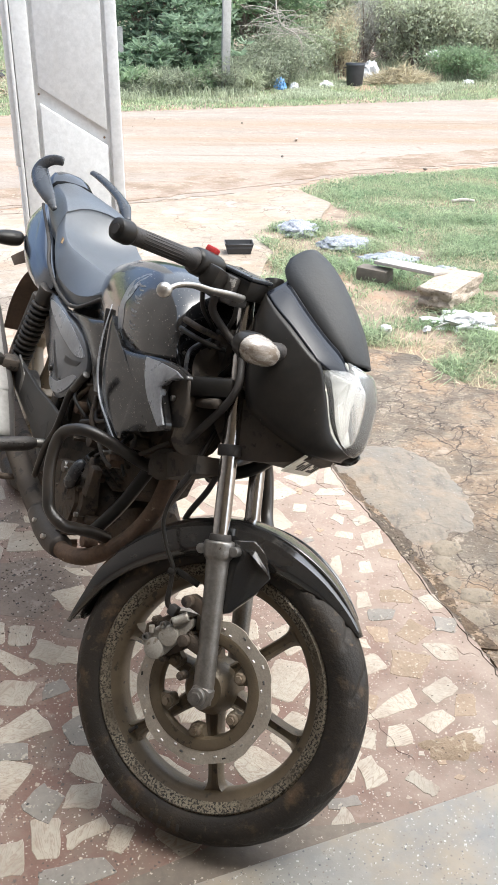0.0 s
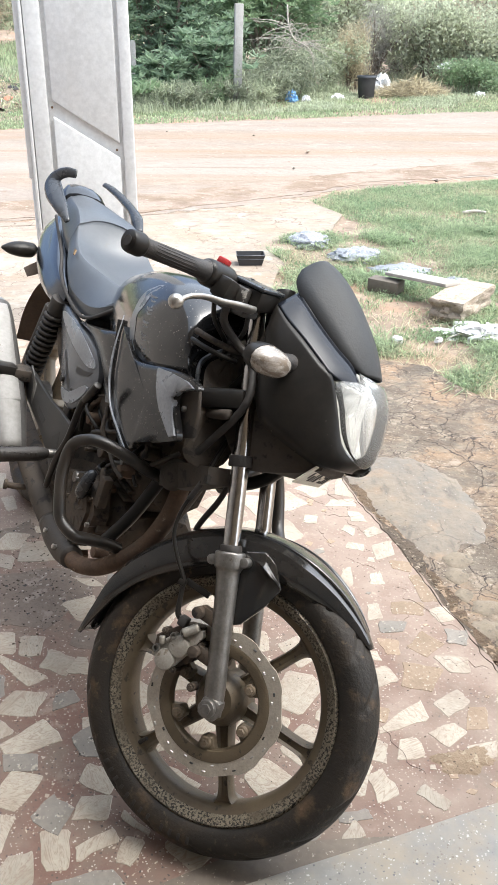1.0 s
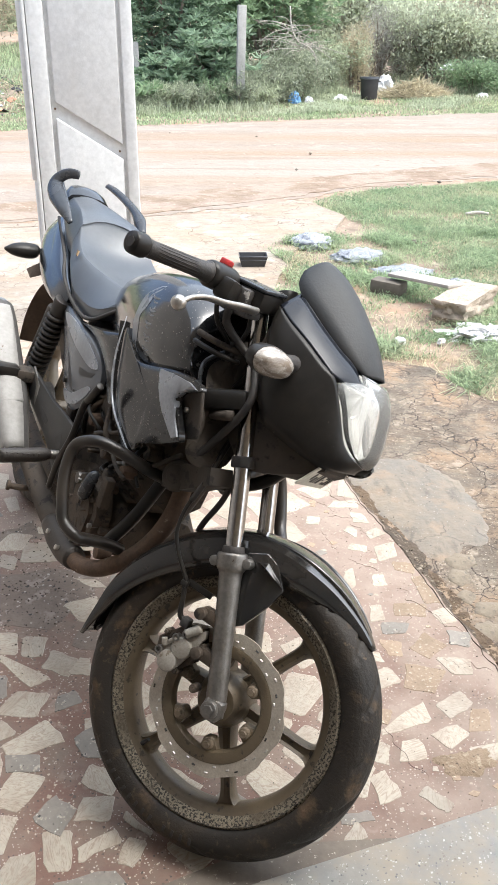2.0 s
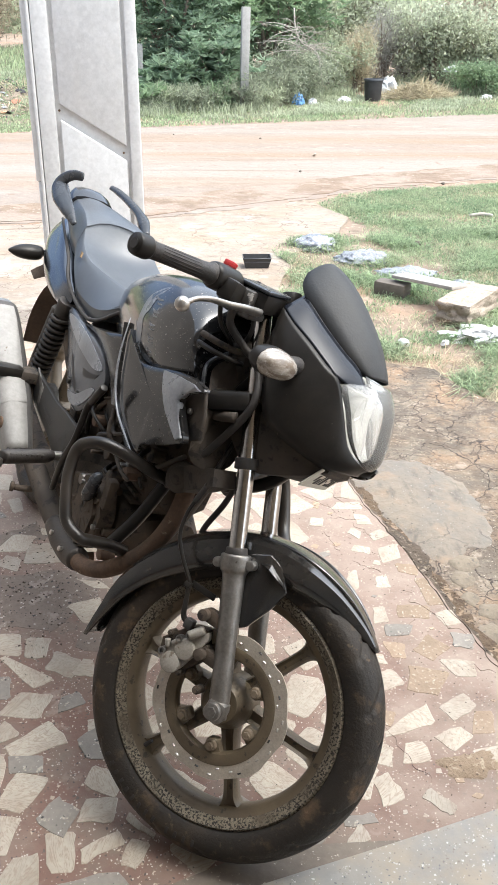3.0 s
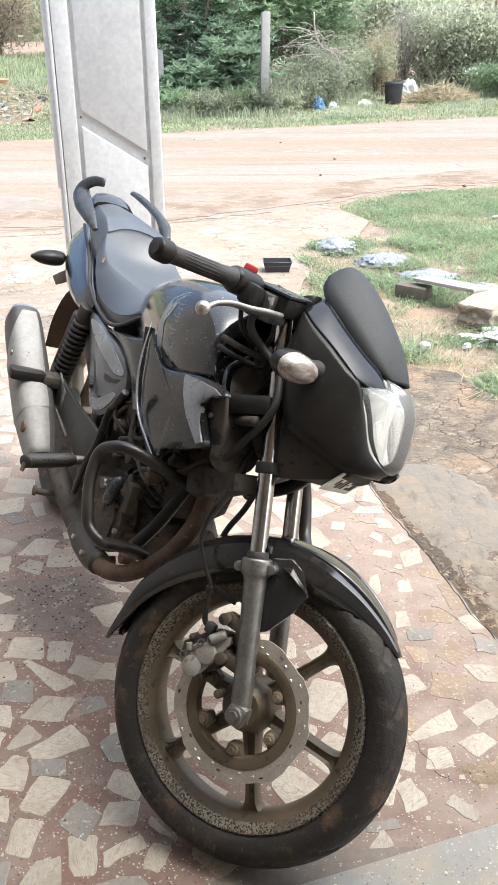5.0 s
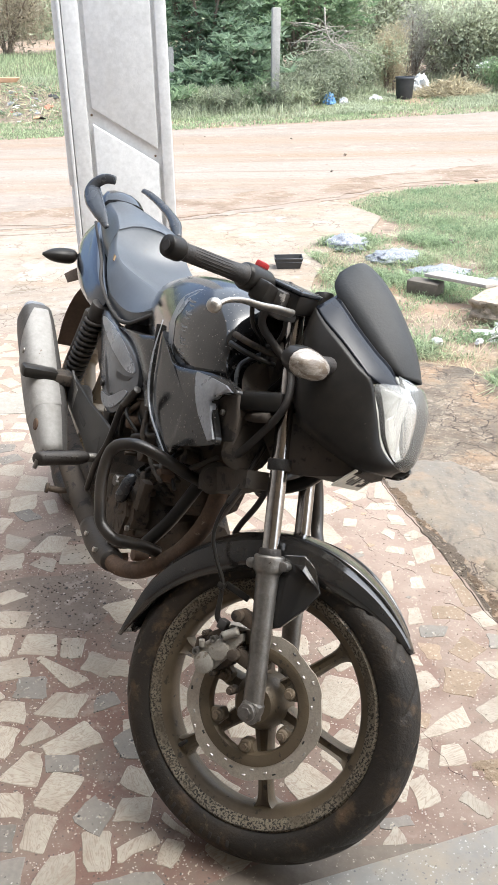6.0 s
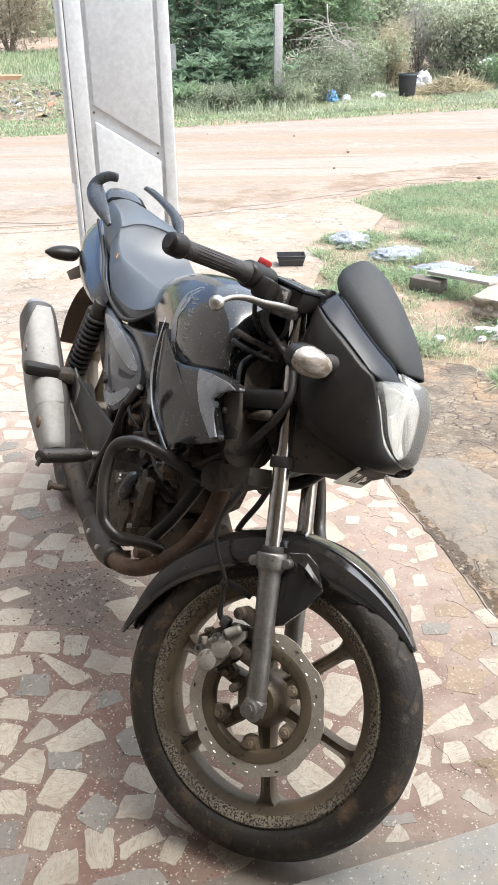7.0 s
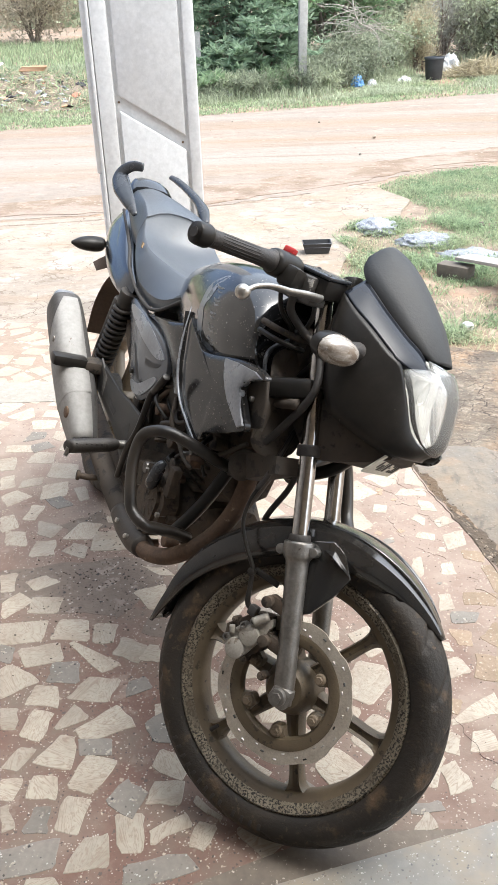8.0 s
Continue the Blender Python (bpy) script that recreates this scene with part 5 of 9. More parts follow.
for sgn in (-1, 1):
    bm = nb()
    pts = []
    for i in range(11):
        t = 0.60 + 0.36 * i / 10
        a = radians(191 - 141 * t)
        r = guard_r(t) - 0.10 * guard_drop(t)
        w = 0.041 * min(1, 0.16 + 3.4 * (1 - t))
        pts.append((r * math.cos(a), sgn * w, 0.297 + r * math.sin(a)))
    tube(bm, pts, [0.001, 0.0042, 0.0050, 0.0046, 0.001], 3, 8)
    front("raised_rib", bm, guard_paint, fender)

# dark liner hung under the cowl, with a torn edge
bm = nb()
loft(bm, [[(-0.235, y, z) for y, z in ((-0.075, 0.80), (0.075, 0.80), (0.075, 0.735), (-0.070, 0.730))], [(-0.165, y, z) for y, z in ((-0.085, 0.79), (0.085, 0.79), (0.080, 0.700), (-0.078, 0.690))], [(-0.085, y, z) for y, z in ((-0.090, 0.785), (0.090, 0.785), (0.085, 0.715), (-0.082, 0.722))], [(-0.030, y, z) for y, z in ((-0.080, 0.785), (0.080, 0.785), (0.075, 0.755), (-0.075, 0.758))]], 3)
front("cowl_liner", bm, dusty_veiled_black, None, "dusty black liner under the cowl")

# -- brake caliper and hose --
bm = nb()
loft(bm, [[(x_, y_, z_) for x_, z_ in ((-0.140, 0.318), (-0.148, 0.346), (-0.112, 0.392), (-0.078, 0.404), (-0.066, 0.380), (-0.070, 0.335), (-0.092, 0.306), (-0.120, 0.302))] for y_ in (-0.044, -0.060, -0.080, -0.084)], 1)
caliper = front("brake_caliper", bm, engine_metal, None, "two-piston alloy brake caliper", sharp=30)
caliper_alloy = surface("dull_caliper_alloy", (0.40, 0.375, 0.33), (0.31, 0.285, 0.245), 30, 0.5, 0.35, 0.0008, 240, spots=(0.20, 0.165, 0.125), spot_scale=50, spot_cut=0.62)
for px, pz, r in ((-0.1089, 0.3191, 0.0205), (-0.0959, 0.3542, 0.0205)):
    bm = nb()
    cyl(bm, (px, -0.070, pz), (px, -0.099, pz), r, r * 0.95, 32, 0.003)
    front("piston_cap", bm, caliper_alloy, caliper)
bm = nb()
loft(bm, [[(x_, y_, z_) for x_, z_ in ((-0.132, 0.312), (-0.136, 0.332), (-0.118, 0.360), (-0.094, 0.382), (-0.072, 0.404), (-0.066, 0.392), (-0.076, 0.352), (-0.088, 0.318))] for y_ in (-0.078, -0.088, -0.0915)], 1)
front("caliper_face", bm, caliper_alloy, caliper, sharp=30)
for p0, p1, r in (((-0.100, -0.098, 0.381), (-0.082, -0.092, 0.404), 0.0085), ((-0.128, -0.092, 0.340), (-0.134, -0.094, 0.352), 0.0055), ((-0.122, -0.092, 0.350), (-0.112, -0.095, 0.366), 0.0050)):
    bm = nb()
    tube(bm, [p0, [(a_ + b_) / 2 for a_, b_ in zip(p0, p1)], p1], r, 3, 14)
    front("caliper_pin", bm, caliper_alloy, caliper)
for px, pz, r in ((-0.1322, 0.3295, 0.0068), (-0.1132, 0.3662, 0.0068), (-0.0990, 0.3820, 0.0074)):
    bm = nb()
    prof = [(r, -0.086), (r, -0.1015), (r * 0.62, -0.1015), (r * 0.62, -0.095), (0.0004, -0.095)]
    lathe(bm, prof, Matrix.Translation((px, 0, pz)), 18)
    front("caliper_eye", bm, alloy, caliper)
for px, pz, r in ((-0.088, 0.3102, 0.0070), (-0.0641, 0.3743, 0.0075), (-0.042, 0.3034, 0.0085), (-0.1374, 0.3623, 0.0060)):
    bm = nb()
    cyl(bm, (px, -0.066, pz), (px, -0.090, pz), r, r * 0.94, 18, 0.0015)
    cyl(bm, (px, -0.089, pz), (px, -0.095, pz), r * 0.58, None, 6)
    front("caliper_bolt", bm, engine_metal, caliper)
bm = nb()
box(bm, (-0.124, -0.094, 0.385), (-0.106, -0.074, 0.405), 0.004)
front("banjo_fitting", bm, ink, caliper)
bm = nb()
tube(bm, [(-0.118, -0.085, 0.395), (-0.1318, -0.087, 0.402), (-0.142, -0.087, 0.428), (-0.1525, -0.088, 0.458), (-0.1600, -0.090, 0.468), (-0.1882, -0.092, 0.493), (-0.2136, -0.092, 0.526), (-0.2213, -0.090, 0.570), (-0.2154, -0.088, 0.615), (-0.214, -0.086, 0.646), (-0.22, -0.06, 0.72)], [0.0060, 0.0055, 0.0045, 0.0042, 0.0040, 0.0038, 0.0038, 0.0038, 0.0042, 0.0050, 0.0050], 6, 12)
front("brake_hose", bm, matte, None, "black rubber brake hose")
bm = nb()
box(bm, (-0.160, -0.094, 0.448), (-0.146, -0.080, 0.460), 0.003)
box(bm, (-0.152, -0.080, 0.452), (-0.098, -0.074, 0.464), 0.002)
front("hose_guide", bm, matte)
bm = nb()
tube(bm, [(-0.2135, -0.086, 0.640), (-0.2150, -0.088, 0.618), (-0.2190, -0.090, 0.590)], 0.0056, 4, 12)
front("hose_sleeve", bm, grip_rubber)

# -- headlamp cowl, visor, lamp --
def mirrored(pts):
    return [(x, -y, z) for x, y, z in pts]


VIS = [  # centre point, edge point of the visor from its top down
    ((-0.256, 0, 1.094), (-0.266, -0.034, 1.062)),
    ((-0.240, 0, 1.102), (-0.256, -0.052, 1.036)),
    ((-0.195, 0, 1.088), (-0.228, -0.066, 1.014)),
    ((-0.145, 0, 1.058), (-0.168, -0.071, 0.985)),
    ((-0.085, 0, 1.010), (-0.116, -0.068, 0.961)),
    ((-0.050, 0, 0.972), (-0.082, -0.058, 0.947)),
    ((-0.034, 0, 0.950), (-0.062, -0.046, 0.940)),
]
bm = nb()
secs = []
for c, e in VIS:
    c, e = Vector(c), Vector(e)
    out = []
    for u in (-1, -0.8, -0.55, -0.28, 0, 0.28, 0.55, 0.8, 1):
        k = abs(u) ** 1.9
        p = c.lerp(e, k)
        out.append((p.x, e.y * -u if u else 0, p.z))
    secs.append(out)
loft(bm, secs, 4, cap=False, closed=False)
visor = front("visor", bm, surface("matte_grey_visor", (0.034, 0.036, 0.039), (0.050, 0.050, 0.050), 12, 0.48, 0.0, 0.0004, 200, spots=(0.09, 0.085, 0.08), spot_scale=20, spot_cut=0.72),
              None, "scuffed matte dark grey windscreen visor", sharp=80)
MATS["matte_grey_visor"].node_tree.nodes["Principled BSDF"].inputs["Specular IOR Level"].default_value = 0.3
md = visor.modifiers.new("thick", "SOLIDIFY")
md.thickness, md.offset = 0.004, -1

EDGE = [(-0.240, -0.056, 1.018), (-0.212, -0.070, 1.006), (-0.166, -0.073, 0.982), (-0.114, -0.070, 0.958), (-0.080, -0.060, 0.944), (-0.040, -0.056, 0.913)]
CREASE = [(-0.246, -0.100, 0.979), (-0.208, -0.112, 0.961), (-0.163, -0.116, 0.944), (-0.116, -0.115, 0.923), (-0.086, -0.110, 0.911), (-0.042, -0.060, 0.911)]
for flip in (False, True):
    e, c = (mirrored(EDGE), mirrored(CREASE)) if flip else (EDGE, CREASE)
    bm = nb()
    secs = []
    for a, b in zip(e, c):
        a, b = Vector(a), Vector(b)
        out = []
        for u in (0, 0.25, 0.5, 0.75, 0.93, 1):
            p = a.lerp(b, u)
            swell = 0.005 * math.sin(math.pi * min(1, u))
            out.append((p.x + swell * 0.6, p.y, p.z + swell * 0.7))
        secs.append(out)
    loft(bm, secs, 4, cap=False, closed=False)
    ob = front("cowl_shoulder", bm, cowl_paint, None, "glossy blue-black painted cowl panel", sharp=80)
    md = ob.modifiers.new("thick", "SOLIDIFY")
    md.thickness, md.offset = 0.004, 0

for flip in (False, True):
    bm = nb()
    tube(bm, mirrored(EDGE) if flip else EDGE, [0.0015, 0.0022, 0.0022, 0.0022, 0.0022, 0.0015], 5, 8)
    front("visor_seal", bm, matte)

# side cheeks: from the crease down to the lower edge
TOP = [(-0.246, -0.101, 0.978), (-0.208, -0.113, 0.960), (-0.163, -0.117, 0.943), (-0.116, -0.116, 0.922), (-0.086, -0.111, 0.910), (-0.052, -0.101, 0.864), (-0.019, -0.090, 0.816), (0.010, -0.071, 0.800), (0.019, -0.035, 0.793)]
LOW = [(-0.232, -0.095, 0.900), (-0.200, -0.108, 0.830), (-0.165, -0.118, 0.785), (-0.120, -0.118, 0.772), (-0.085, -0.112, 0.766), (-0.055, -0.105, 0.763), (-0.030, -0.092, 0.764), (-0.004, -0.070, 0.772), (0.010, -0.035, 0.778)]
for flip in (False, True):
    tp, lo = (mirrored(TOP), mirrored(LOW)) if flip else (TOP, LOW)
    bm = nb()
    secs = []
    for a, b in zip(tp, lo):
        a, b = Vector(a), Vector(b)
        sgn = 1 if flip else -1
        out = []
        for u in (0, 0.06, 0.3, 0.6, 0.85, 1):
            p = a.lerp(b, u)
            out.append((p.x, p.y + sgn * 0.012 * math.sin(math.pi * u), p.z))
        secs.append(out)
    loft(bm, secs, 4, cap=False, closed=False)
    ob = front("cowl_cheek", bm, matte, None, "matte black cowl side", sharp=80)
    md = ob.modifiers.new("thick", "SOLIDIFY")
    md.thickness, md.offset = 0.004, 0
bm = nb()
loft(bm, [[(-0.245, -0.095, 0.90), (-0.245, 0.095, 0.90), (-0.25, 0.09, 0.96), (-0.25, -0.09, 0.96)], [(-0.20, -0.10, 0.81), (-0.20, 0.10, 0.81), (-0.17, 0.1, 0.93), (-0.17, -0.1, 0.93)],
          [(-0.10, -0.11, 0.775), (-0.10, 0.11, 0.775), (-0.09, 0.1, 0.90), (-0.09, -0.1, 0.90)]], 2)
front("cowl_inner", bm, dusty_veiled_black)

# lamp: a bowl of bright facets behind a clear lens
bm = nb()
secs = []
ROWS_L = [  # height, half width, centre x, edge x
    (0.940, 0.060, -0.024, -0.060), (0.925, 0.070, -0.010, -0.050), (0.905, 0.106, 0.004, -0.076), (0.870, 0.102, 0.016, -0.050), (0.835, 0.093, 0.024, -0.028), (0.812, 0.079, 0.025, -0.007), (0.799, 0.052, 0.020, 0.008), (0.793, 0.030, 0.017, 0.012)]
for z, w, cx, ex in ROWS_L:
    out = []
    for i in range(13):
        u = -1 + i / 6
        k = abs(u) ** 2.2
        out.append((cx + (ex - cx) * k, -w * -u, z))
    secs.append(out)
loft(bm, secs, 3, cap=False, closed=False)
lamp_lens = front("headlamp_lens", bm, lens, None, "clear headlamp lens, slightly hazy", sharp=80)
lamp_lens.visible_shadow = False
md = lamp_lens.modifiers.new("thick", "SOLIDIFY")
md.thickness, md.offset = 0.0025, -1
mirror_metal = surface("lamp_reflector", (0.78, 0.77, 0.72), (0.64, 0.64, 0.60), 30, 0.14, 0.45)
bm = nb()
secs = []
rnd = random.Random(4)
for j, (z, w, cx, ex) in enumerate(ROWS_L):
    out = []
    v = (j - 3.5) / 3.5
    for i in range(11):
        u = -1 + i / 5
        depth = 0.011 + 0.042 * max(0, 1 - abs(u) ** 2.5) * max(0, 1 - abs(v) ** 2.5) + rnd.uniform(-0.007, 0.007) * (abs(u) < 0.95)
        out.append((cx + (ex - cx) * abs(u) ** 2.2 - depth, w * 0.982 * u, z - 0.003))
    secs.append(out)
loft(bm, secs, 1, cap=False, closed=False)
front("lamp_reflector", bm, mirror_metal, lamp_lens, "bright faceted reflector", smooth=False)
bm = nb()
lathe(bm, [(0.006, -0.030), (0.016, -0.022), (0.022, -0.006), (0.0235, 0.006), (0.0225, 0.006), (0.0205, -0.006), (0.015, -0.020), (0.005, -0.027)], Matrix.Translation((-0.048, -0.050, 0.884)) @ Matrix.Rotation(radians(-90), 4, "Z"), 28)
ball(bm, (-0.060, -0.050, 0.884), 0.007)
front("pilot_bowl", bm, mirror_metal, lamp_lens)
bm = nb()
tube(bm, [(-0.092, -0.109, 0.912), (-0.056, -0.104, 0.866), (-0.024, -0.093, 0.818), (0.009, -0.074, 0.799), (0.018, -0.036, 0.792)], 0.0016, 5, 8)
front("lamp_rim", bm, silver_plastic, lamp_lens)

# turn signals
for sgn in (-1, 1):
    bm = nb()
    m = Matrix.Translation((-0.166, sgn * 0.200, 0.880)) @ Matrix.Rotation(radians(-6 * sgn), 4, "X") @ Matrix.Rotation(radians(12 * sgn), 4, "Z")
    secs = []
    for x, w, h in ((-0.030, 0.020, 0.014), (-0.024, 0.042, 0.023), (-0.006, 0.047, 0.026), (0.010, 0.044, 0.024), (0.022, 0.036, 0.019), (0.029, 0.018, 0.010)):
        secs.append([m @ Vector((x, w * math.cos(a), h * math.sin(a))) for a in (2 * math.pi * k / 16 for k in range(16))])
    loft(bm, secs[1:], 3)
    sig = front("turn_signal", bm, amber_white, None, "scuffed clear turn signal lens")
    bm = nb()
    loft(bm, [[m @ (m.inverted() @ p + Vector((-0.003, 0, 0))) for p in secs[0]], [m @ ((m.inverted() @ p) * 1.04 + Vector((-0.002, 0, 0))) for p in secs[1]], [m @ ((m.inverted() @ p) * 1.03) for p in secs[2]][:]], 2)
    front("signal_shell", bm, matte, sig)
    bm = nb()
    tube(bm, [(-0.168, sgn * 0.175, 0.884), (-0.165, sgn * 0.14, 0.892), (-0.160, sgn * 0.105, 0.895)], [0.013, 0.016, 0.021], 4, 14)
    front("signal_stem", bm, grip_rubber, sig)

# number plate under the cowl: plain bars for its writing
bm = nb()
pm = Matrix.Translation((-0.050, -0.008, 0.738)) @ Matrix.Rotation(radians(-60), 4, "Y") @ Matrix.Rotation(radians(180), 4, "X")
box(bm, (-0.026, -0.085, -0.0015), (0.026, 0.085, 0.0015), 0.001, pm)
plate = front("number_plate", bm, plate_paint, None, "small cream number plate with dark lettering bars")
for y, w_, x0, x1 in ((-0.070, 0.010, -0.013, 0.012), (-0.054, 0.007, -0.013, 0.012), (-0.042, 0.012, -0.013, -0.006), (-0.042, 0.012, 0.004, 0.012), (-0.020, 0.004, -0.002, 0.002), (-0.008, 0.012, -0.013, 0.012), (0.012, 0.005, -0.013, 0.012), (0.024, 0.012, -0.013, 0.004), (0.044, 0.008, -0.006, 0.012)):
    bm = nb()
    box(bm, (x0, y, 0.0016), (x1, y + w_, 0.0024), 0, pm)
    front("lettering_bar", bm, ink, plate)

# -- handlebar --
bm = nb()
tube(bm, [(-0.330, -0.10, 0.972), (-0.345, -0.17, 0.970), (-0.372, -0.26, 0.955), (-0.402, -0.355, 0.940)], 0.0115, 6, 14)
tube(bm, [(-0.330, 0.10, 0.972), (-0.345, 0.17, 0.970), (-0.372, 0.26, 0.955), (-0.402, 0.355, 0.940)], 0.0115, 6, 14)
tube(bm, [(-0.330, -0.10, 0.972), (-0.325, 0, 0.978), (-0.330, 0.10, 0.972)], 0.014, 5, 14)
front("handlebar", bm, matte, None, "black clip-on handlebar")
for sgn in (-1, 1):
    bm = nb()
    a, b = Vector((-0.352, sgn * 0.205, 0.964)), Vector((-0.398, sgn * 0.345, 0.9425))
    tube(bm, [a.lerp(b, t) for t in (0, 0.06, 0.3, 0.7, 0.94, 1)], [0.0205, 0.0170, 0.0150, 0.0145, 0.0155, 0.0165], 3, 20)
    d = (b - a).normalized()
    side1 = d.orthogonal().normalized()
    side2 = d.cross(side1)
    g = front("hand_grip", bm, grip_rubber, None, "ribbed black rubber hand grip")
    for k in range(18):
        an = 2 * math.pi * k / 18
        off = (side1 * math.cos(an) + side2 * math.sin(an)) * 0.0147
        bm = nb()
        tube(bm, [a.lerp(b, 0.2) + off * 1.01, a.lerp(b, 0.85) + off * 0.985], 0.0008, 1, 5)
        front("grip_rib", bm, grip_rubber, g)
    bm = nb()
    e1, e2 = b - d * 0.002, b + d * 0.028
    tube(bm, [e1, b + d * 0.004, b + d * 0.022, e2], [0.0180, 0.0200, 0.0192, 0.0175], 2, 20)
    w = front("bar_end", bm, matte, g, "round black bar end")
    bm = nb()
    cyl(bm, e2 - d * 0.001, e2 + d * 0.0015, 0.0085, None, 16)
    front("end_recess", bm, ink, w)
    # switch housing
    bm = nb()
    s1, s2 = Vector((-0.352, sgn * 0.205, 0.964)), Vector((-0.338, sgn * 0.135, 0.972))
    tube(bm, [s1, s1.lerp(s2, 0.1), s1.lerp(s2, 0.5), s1.lerp(s2, 0.9), s2], [0.020, 0.0245, 0.0255, 0.0245, 0.020], 3, 18)
    box(bm, (-0.335, min(sgn * 0.145, sgn * 0.195), 0.935), (-0.300, max(sgn * 0.145, sgn * 0.195), 0.975), 0.008)
    front("switch_housing", bm, matte, None, "black plastic switch housing")
bm = nb()
box(bm, (-0.362, -0.168, 0.990), (-0.340, -0.150, 1.004), 0.003)
front("kill_switch", bm, red_plastic, None, "red engine switch")
# lever
bm = nb()
tube(bm, [(-0.262, -0.150, 0.945), (-0.264, -0.20, 0.938), (-0.270, -0.25, 0.928), (-0.277, -0.30, 0.920), (-0.282, -0.335, 0.908), (-0.286, -0.352, 0.894)], [0.010, 0.0092, 0.0078, 0.0066, 0.0062, 0.0066], 6, 12, flat=0.7)
lev = front("brake_lever", bm, bright, None, "worn bare alloy brake lever")
bm = nb()
ball(bm, (-0.286, -0.360, 0.890), 0.0125)
front("lever_ball", bm, bright, lev)
bm = nb()
tube(bm, [(-0.262, 0.150, 0.945), (-0.270, 0.25, 0.928), (-0.286, 0.352, 0.894)], [0.010, 0.008, 0.0066], 6, 12, flat=0.7)
front("clutch_lever", bm, bright)
# master cylinder with its square lid
bm = nb()
mm = Matrix.Translation((-0.293, -0.108, 0.972)) @ Matrix.Rotation(radians(-8), 4, "Z") @ Matrix.Rotation(radians(12), 4, "X")
box(bm, (-0.040, -0.034, -0.020), (0.038, 0.034, 0.016), 0.005, mm)
mc = front("master_cylinder", bm, matte, None, "black square brake fluid reservoir")
bm = nb()
box(bm, (-0.043, -0.037, 0.0165), (0.041, 0.037, 0.023), 0.0025, mm)
front("reservoir_lid", bm, grey_plastic, mc)
for u in (-0.033, 0.031):
    for v in (-0.028, 0.028):
        bm = nb()
        cyl(bm, mm @ Vector((u, v, 0.022)), mm @ Vector((u, v, 0.0245)), 0.0036, None, 10)
        front("lid_screw", bm, alloy, mc)
bm = nb()
box(bm, (-0.034, -0.050, -0.026), (0.018, -0.030, 0.012), 0.006, mm)
box(bm, (-0.020, -0.062, -0.036), (0.034, -0.012, -0.020), 0.005, mm)
front("lever_perch", bm, surface("scratched_black_alloy", (0.05, 0.047, 0.044), (0.10, 0.092, 0.085), 40, 0.4, 0.3, spots=(0.42, 0.40, 0.37), spot_scale=55, spot_cut=0.60), mc)
# ignition barrel and loom
bm = nb()
cyl(bm, at_fork(0.735, 0, 0.03), at_fork(0.775, 0, 0.03), 0.022, 0.020, 20, 0.003)
front("ignition_lock", bm, matte)
for pts, r, mt in (([(-0.300, -0.17, 0.935), (-0.300, -0.15, 0.905), (-0.275, -0.11, 0.882), (-0.235, -0.10, 0.862), (-0.205, -0.112, 0.815), (-0.205, -0.112, 0.775), (-0.232, -0.095, 0.712), (-0.262, -0.08, 0.650)], 0.0075, grip_rubber),
                  ([(-0.325, -0.18, 0.935), (-0.318, -0.15, 0.900), (-0.300, -0.10, 0.872), (-0.31, -0.06, 0.83)], 0.0045, matte),
                  ([(-0.285, -0.12, 0.950), (-0.275, -0.11, 0.915), (-0.290, -0.085, 0.885), (-0.33, -0.05, 0.87)], 0.0045, grip_rubber),
                  ([(-0.245, -0.08, 0.96), (-0.232, -0.09, 0.91), (-0.240, -0.08, 0.85), (-0.27, -0.05, 0.80)], 0.007, matte),
                  ([(-0.36, -0.11, 0.868), (-0.315, -0.125, 0.866), (-0.280, -0.105, 0.868), (-0.275, -0.08, 0.872)], 0.006, engine_metal),
                  ([(-0.36, -0.11, 0.850), (-0.315, -0.125, 0.848), (-0.280, -0.105, 0.850), (-0.275, -0.08, 0.852)], 0.005, matte),
                  ([(-0.16, -0.055, 0.74), (-0.185, -0.03, 0.66), (-0.20, 0.0, 0.60), (-0.22, 0.02, 0.52), (-0.20, 0.05, 0.45)], 0.006, grip_rubber),
                  ([(-0.10, 0.0, 0.76), (-0.15, 0.03, 0.68), (-0.22, 0.03, 0.63), (-0.30, 0.0, 0.62)], 0.013, matte)):
    bm = nb()
    tube(bm, pts, r, 6, 10)
    front("cable", bm, mt)

# -- tank --
TANK = ((0, 1), (0.34, 0.992), (0.60, 0.962), (0.78, 0.885), (0.86, 0.815), (0.93, 0.72), (1, 0.45), (0.985, 0.22), (0.90, 0.04), (0.5, 0), (0, 0))
bm = nb()
loft(bm, [ring_yz(x, w, zb, zt, tl, TANK) for x, w, zb, zt, tl in
          ((-0.815, 0.055, 0.775, 0.818, 0.02), (-0.78, 0.092, 0.765, 0.862, 0.02), (-0.71, 0.124, 0.760, 0.912, 0.02), (-0.60, 0.146, 0.755, 0.952, 0.0), (-0.48, 0.157, 0.760, 0.970, 0.0),
           (-0.38, 0.157, 0.772, 0.967, 0.01), (-0.30, 0.147, 0.785, 0.945, 0.03), (-0.262, 0.136, 0.798, 0.918, 0.045), (-0.256, 0.128, 0.806, 0.908, 0.05), (-0.266, 0.085, 0.815, 0.900, 0.05))], 4)
tank = body("fuel_tank", bm, tank_paint, None, "glossy black fuel tank with scratches and dust", sharp=38)
bm = nb()
